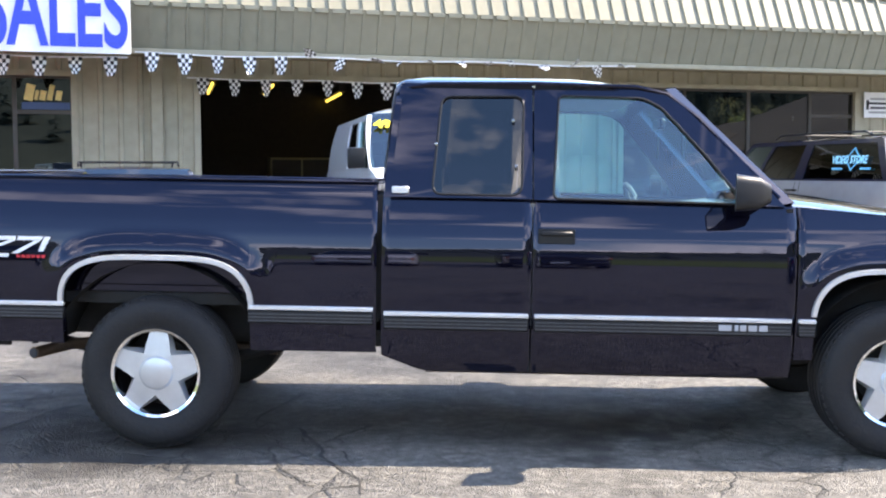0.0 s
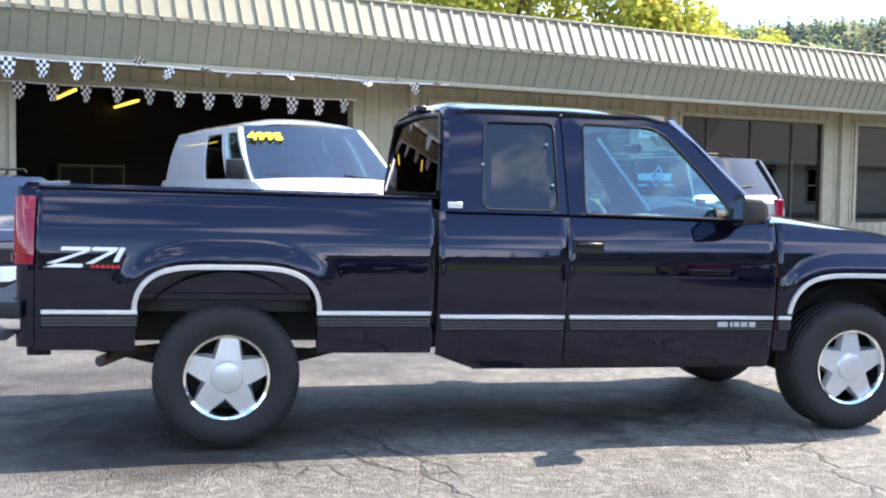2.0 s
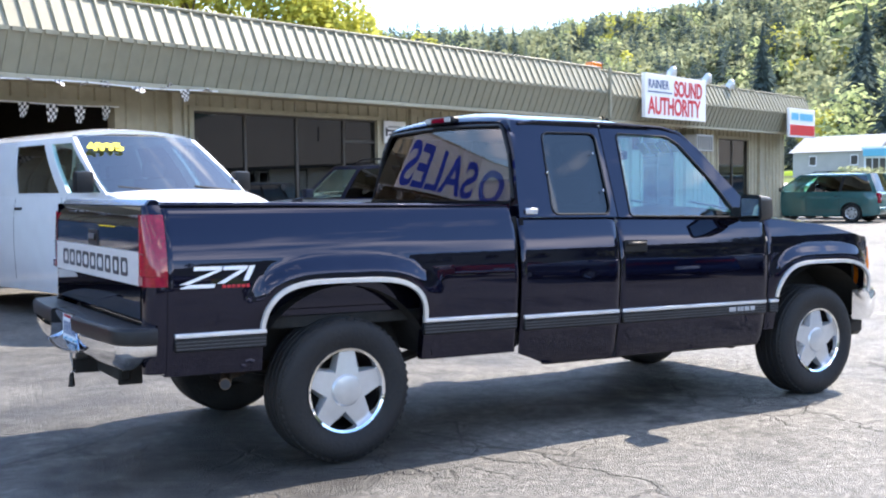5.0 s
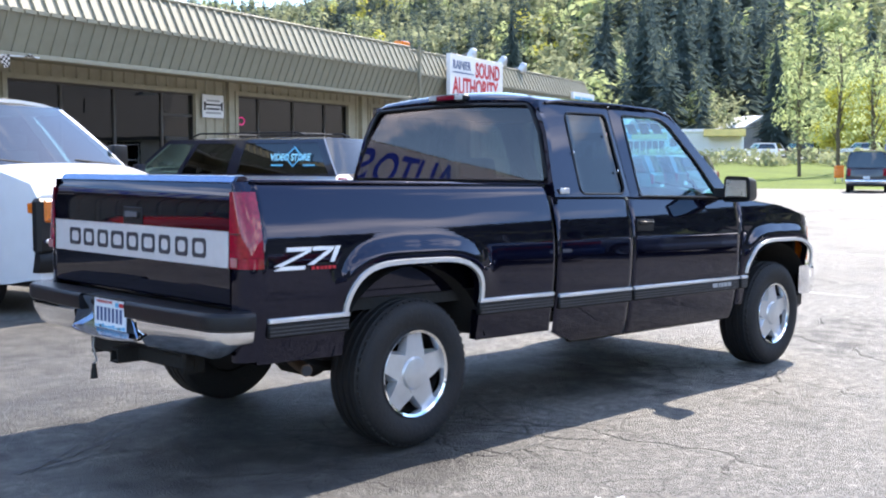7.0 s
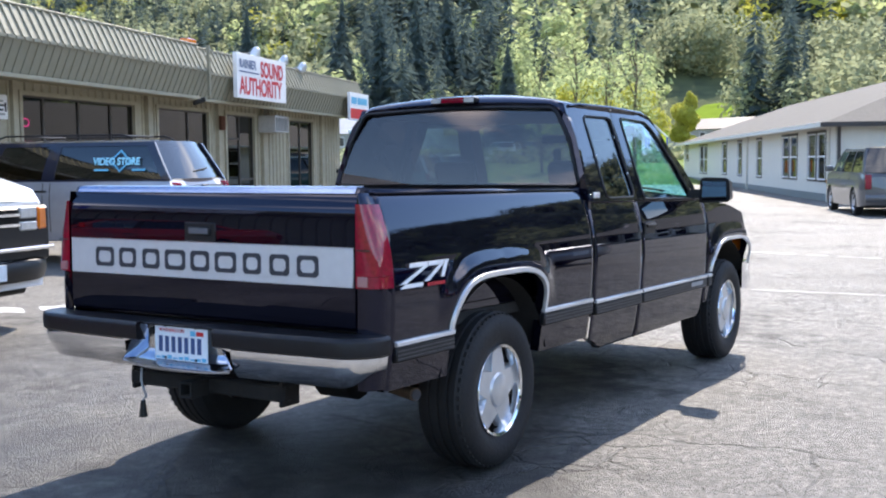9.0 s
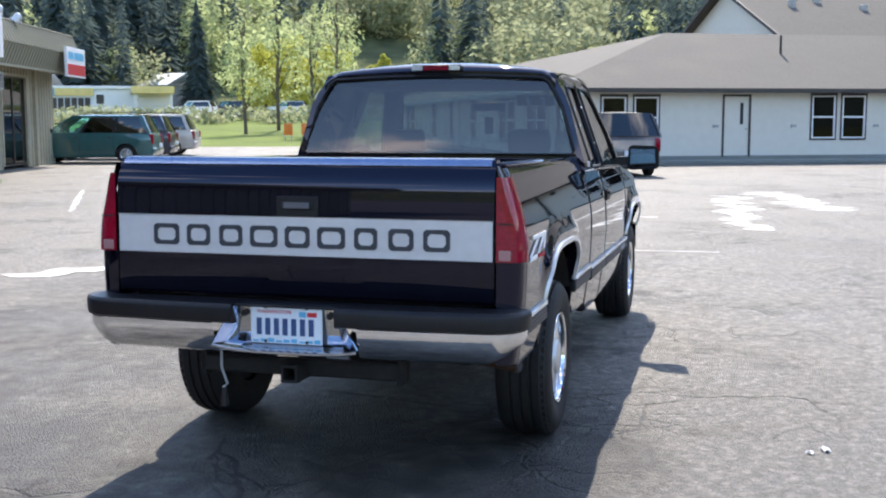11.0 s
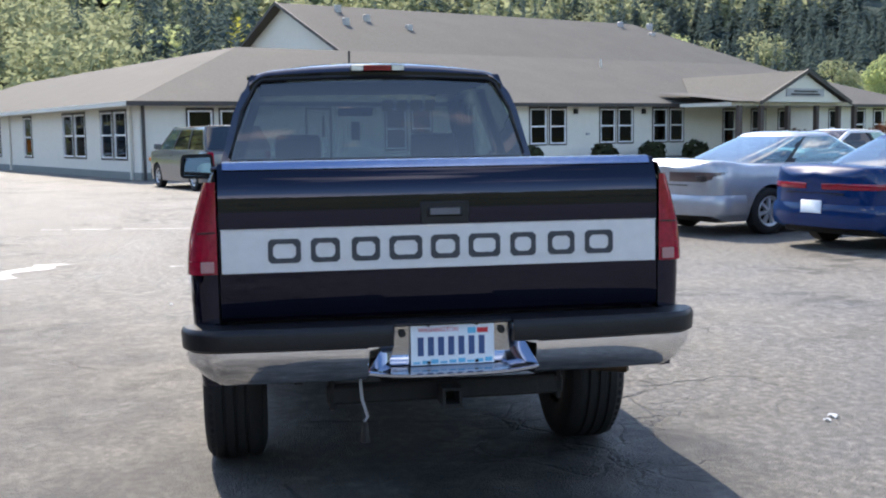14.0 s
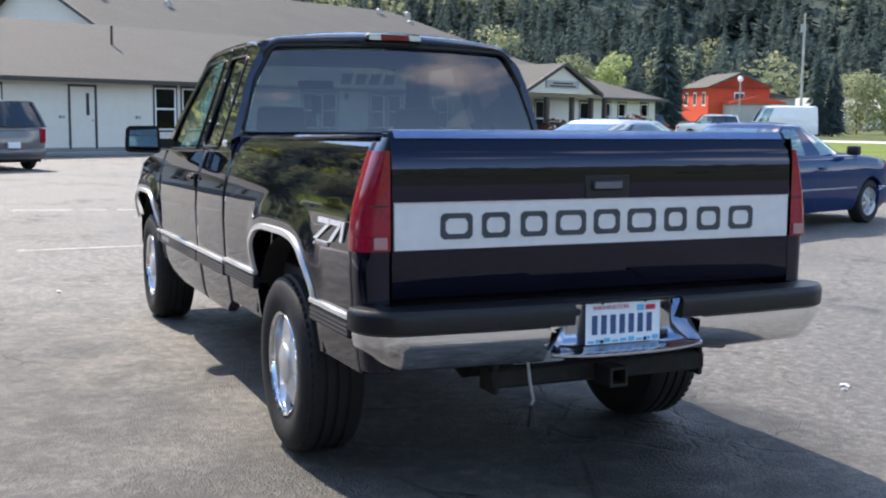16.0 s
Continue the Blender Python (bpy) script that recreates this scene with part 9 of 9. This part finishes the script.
# white frame tower and orange signs beyond the verge
tower = thing("fairground_ride", pose(*polar(20.7, 112), hill_height(*polar(20.7, 112))), "white and blue fairground ride frame beyond the verge", "ride")
for k in range(5):
    a = k * math.tau / 5
    part("strut", tube([(2.8 * math.cos(a), 2.8 * math.sin(a), 2.2), (0, 0, 4.8)], 0.09, 6), M_WHITEP, tower)
    part("post", tube([(2.8 * math.cos(a), 2.8 * math.sin(a), 0), (2.8 * math.cos(a), 2.8 * math.sin(a), 2.2)], 0.08, 6), M_BLUEP, tower)
for bx, by in ((66.0, 28.3), (66.5, 27.2)):
    barrier = thing("orange_sign", pose(bx, by, hill_height(bx, by), 0, 0, 110), "orange road works sign at the lot exit", "sign")
    part("board", box(-0.3, 0.3, -0.03, 0.03, 0.35, 1.15), M_AMBER, barrier)
    for xx in (-0.22, 0.22):
        part("leg", box(xx - 0.03, xx + 0.03, -0.03, 0.03, 0, 0.35), M_STEEL, barrier)

# clipped bushes in front of the white building
for k, (s, d, r, red) in enumerate(((13.9, 1.2, 0.32, 0), (15.4, 1.3, 0.58, 0), (19.4, 1.3, 0.60, 0), (22.2, 1.3, 0.62, 0), (24.8, 1.4, 0.62, 0), (27.6, 4.6, 0.9, 1), (33.5, 5.2, 1.1, 1), (36.0, 5.2, 0.8, 1))):
    rr = random.Random(500 + k)
    p = HALL @ Vector((-d, -s, 0))
    b = thing("bush", pose(p.x, p.y, 0.0), "reddish rounded bush by the entrance" if red else "dark clipped round bush by the white wall", "bush", "bushes by the white building")
    v, f = leaf_cloud(rr, [((0, 0, r * 0.75), r * 0.95, 0.8), ((r * 0.4, 0.1, r * 0.6), r * 0.6, 0.8), ((-r * 0.4, 0, r * 0.55), r * 0.6, 0.8)], 700, 0.13)
    c = new("crown", raw(v, f, "crown", M_BUSHRED if red else M_HEDGE))
    c.parent = b
    part("stem", tube([(0, 0, -0.05), (0, 0, r * 0.6)], 0.05, 6), M_BARK, b)
# rough hedge line along the verge
rr = random.Random(77)
V, F = [], []
for k in range(40):
    b = 14 + 22 * k / 39
    x, y = polar(b, 108 + 4 * math.sin(k))
    v, f = leaf_cloud(rr, [((x, y, hill_height(x, y) + 0.7), 1.4, 0.6)], 60, 0.3)
    F += [tuple(i + len(V) for i in q) for q in f]
    V += v
tagged(new("hedge", raw(V, F, "hedge", M_LEAFO)), "rough low hedge along the verge", "hedge", kind="stuff")

# litter on the asphalt
for x, y, a, s in ((0.025, -2.20, 20, 0.55), (-0.04, -2.13, 70, 0.35), (4.9, 1.4, 10, 0.5)):
    t = thing("paper_scrap", pose(x, y, dip(x, y) + 0.004, 0, 0, a), "small crumpled white paper scrap on the asphalt", "litter")
    bm = grid([[(0.05 * s * i, 0.03 * s * j, 0.012 * ((i + j) % 2)) for j in range(-1, 2)] for i in range(-1, 2)])
    part("paper", bm, M_WHITEP, t)
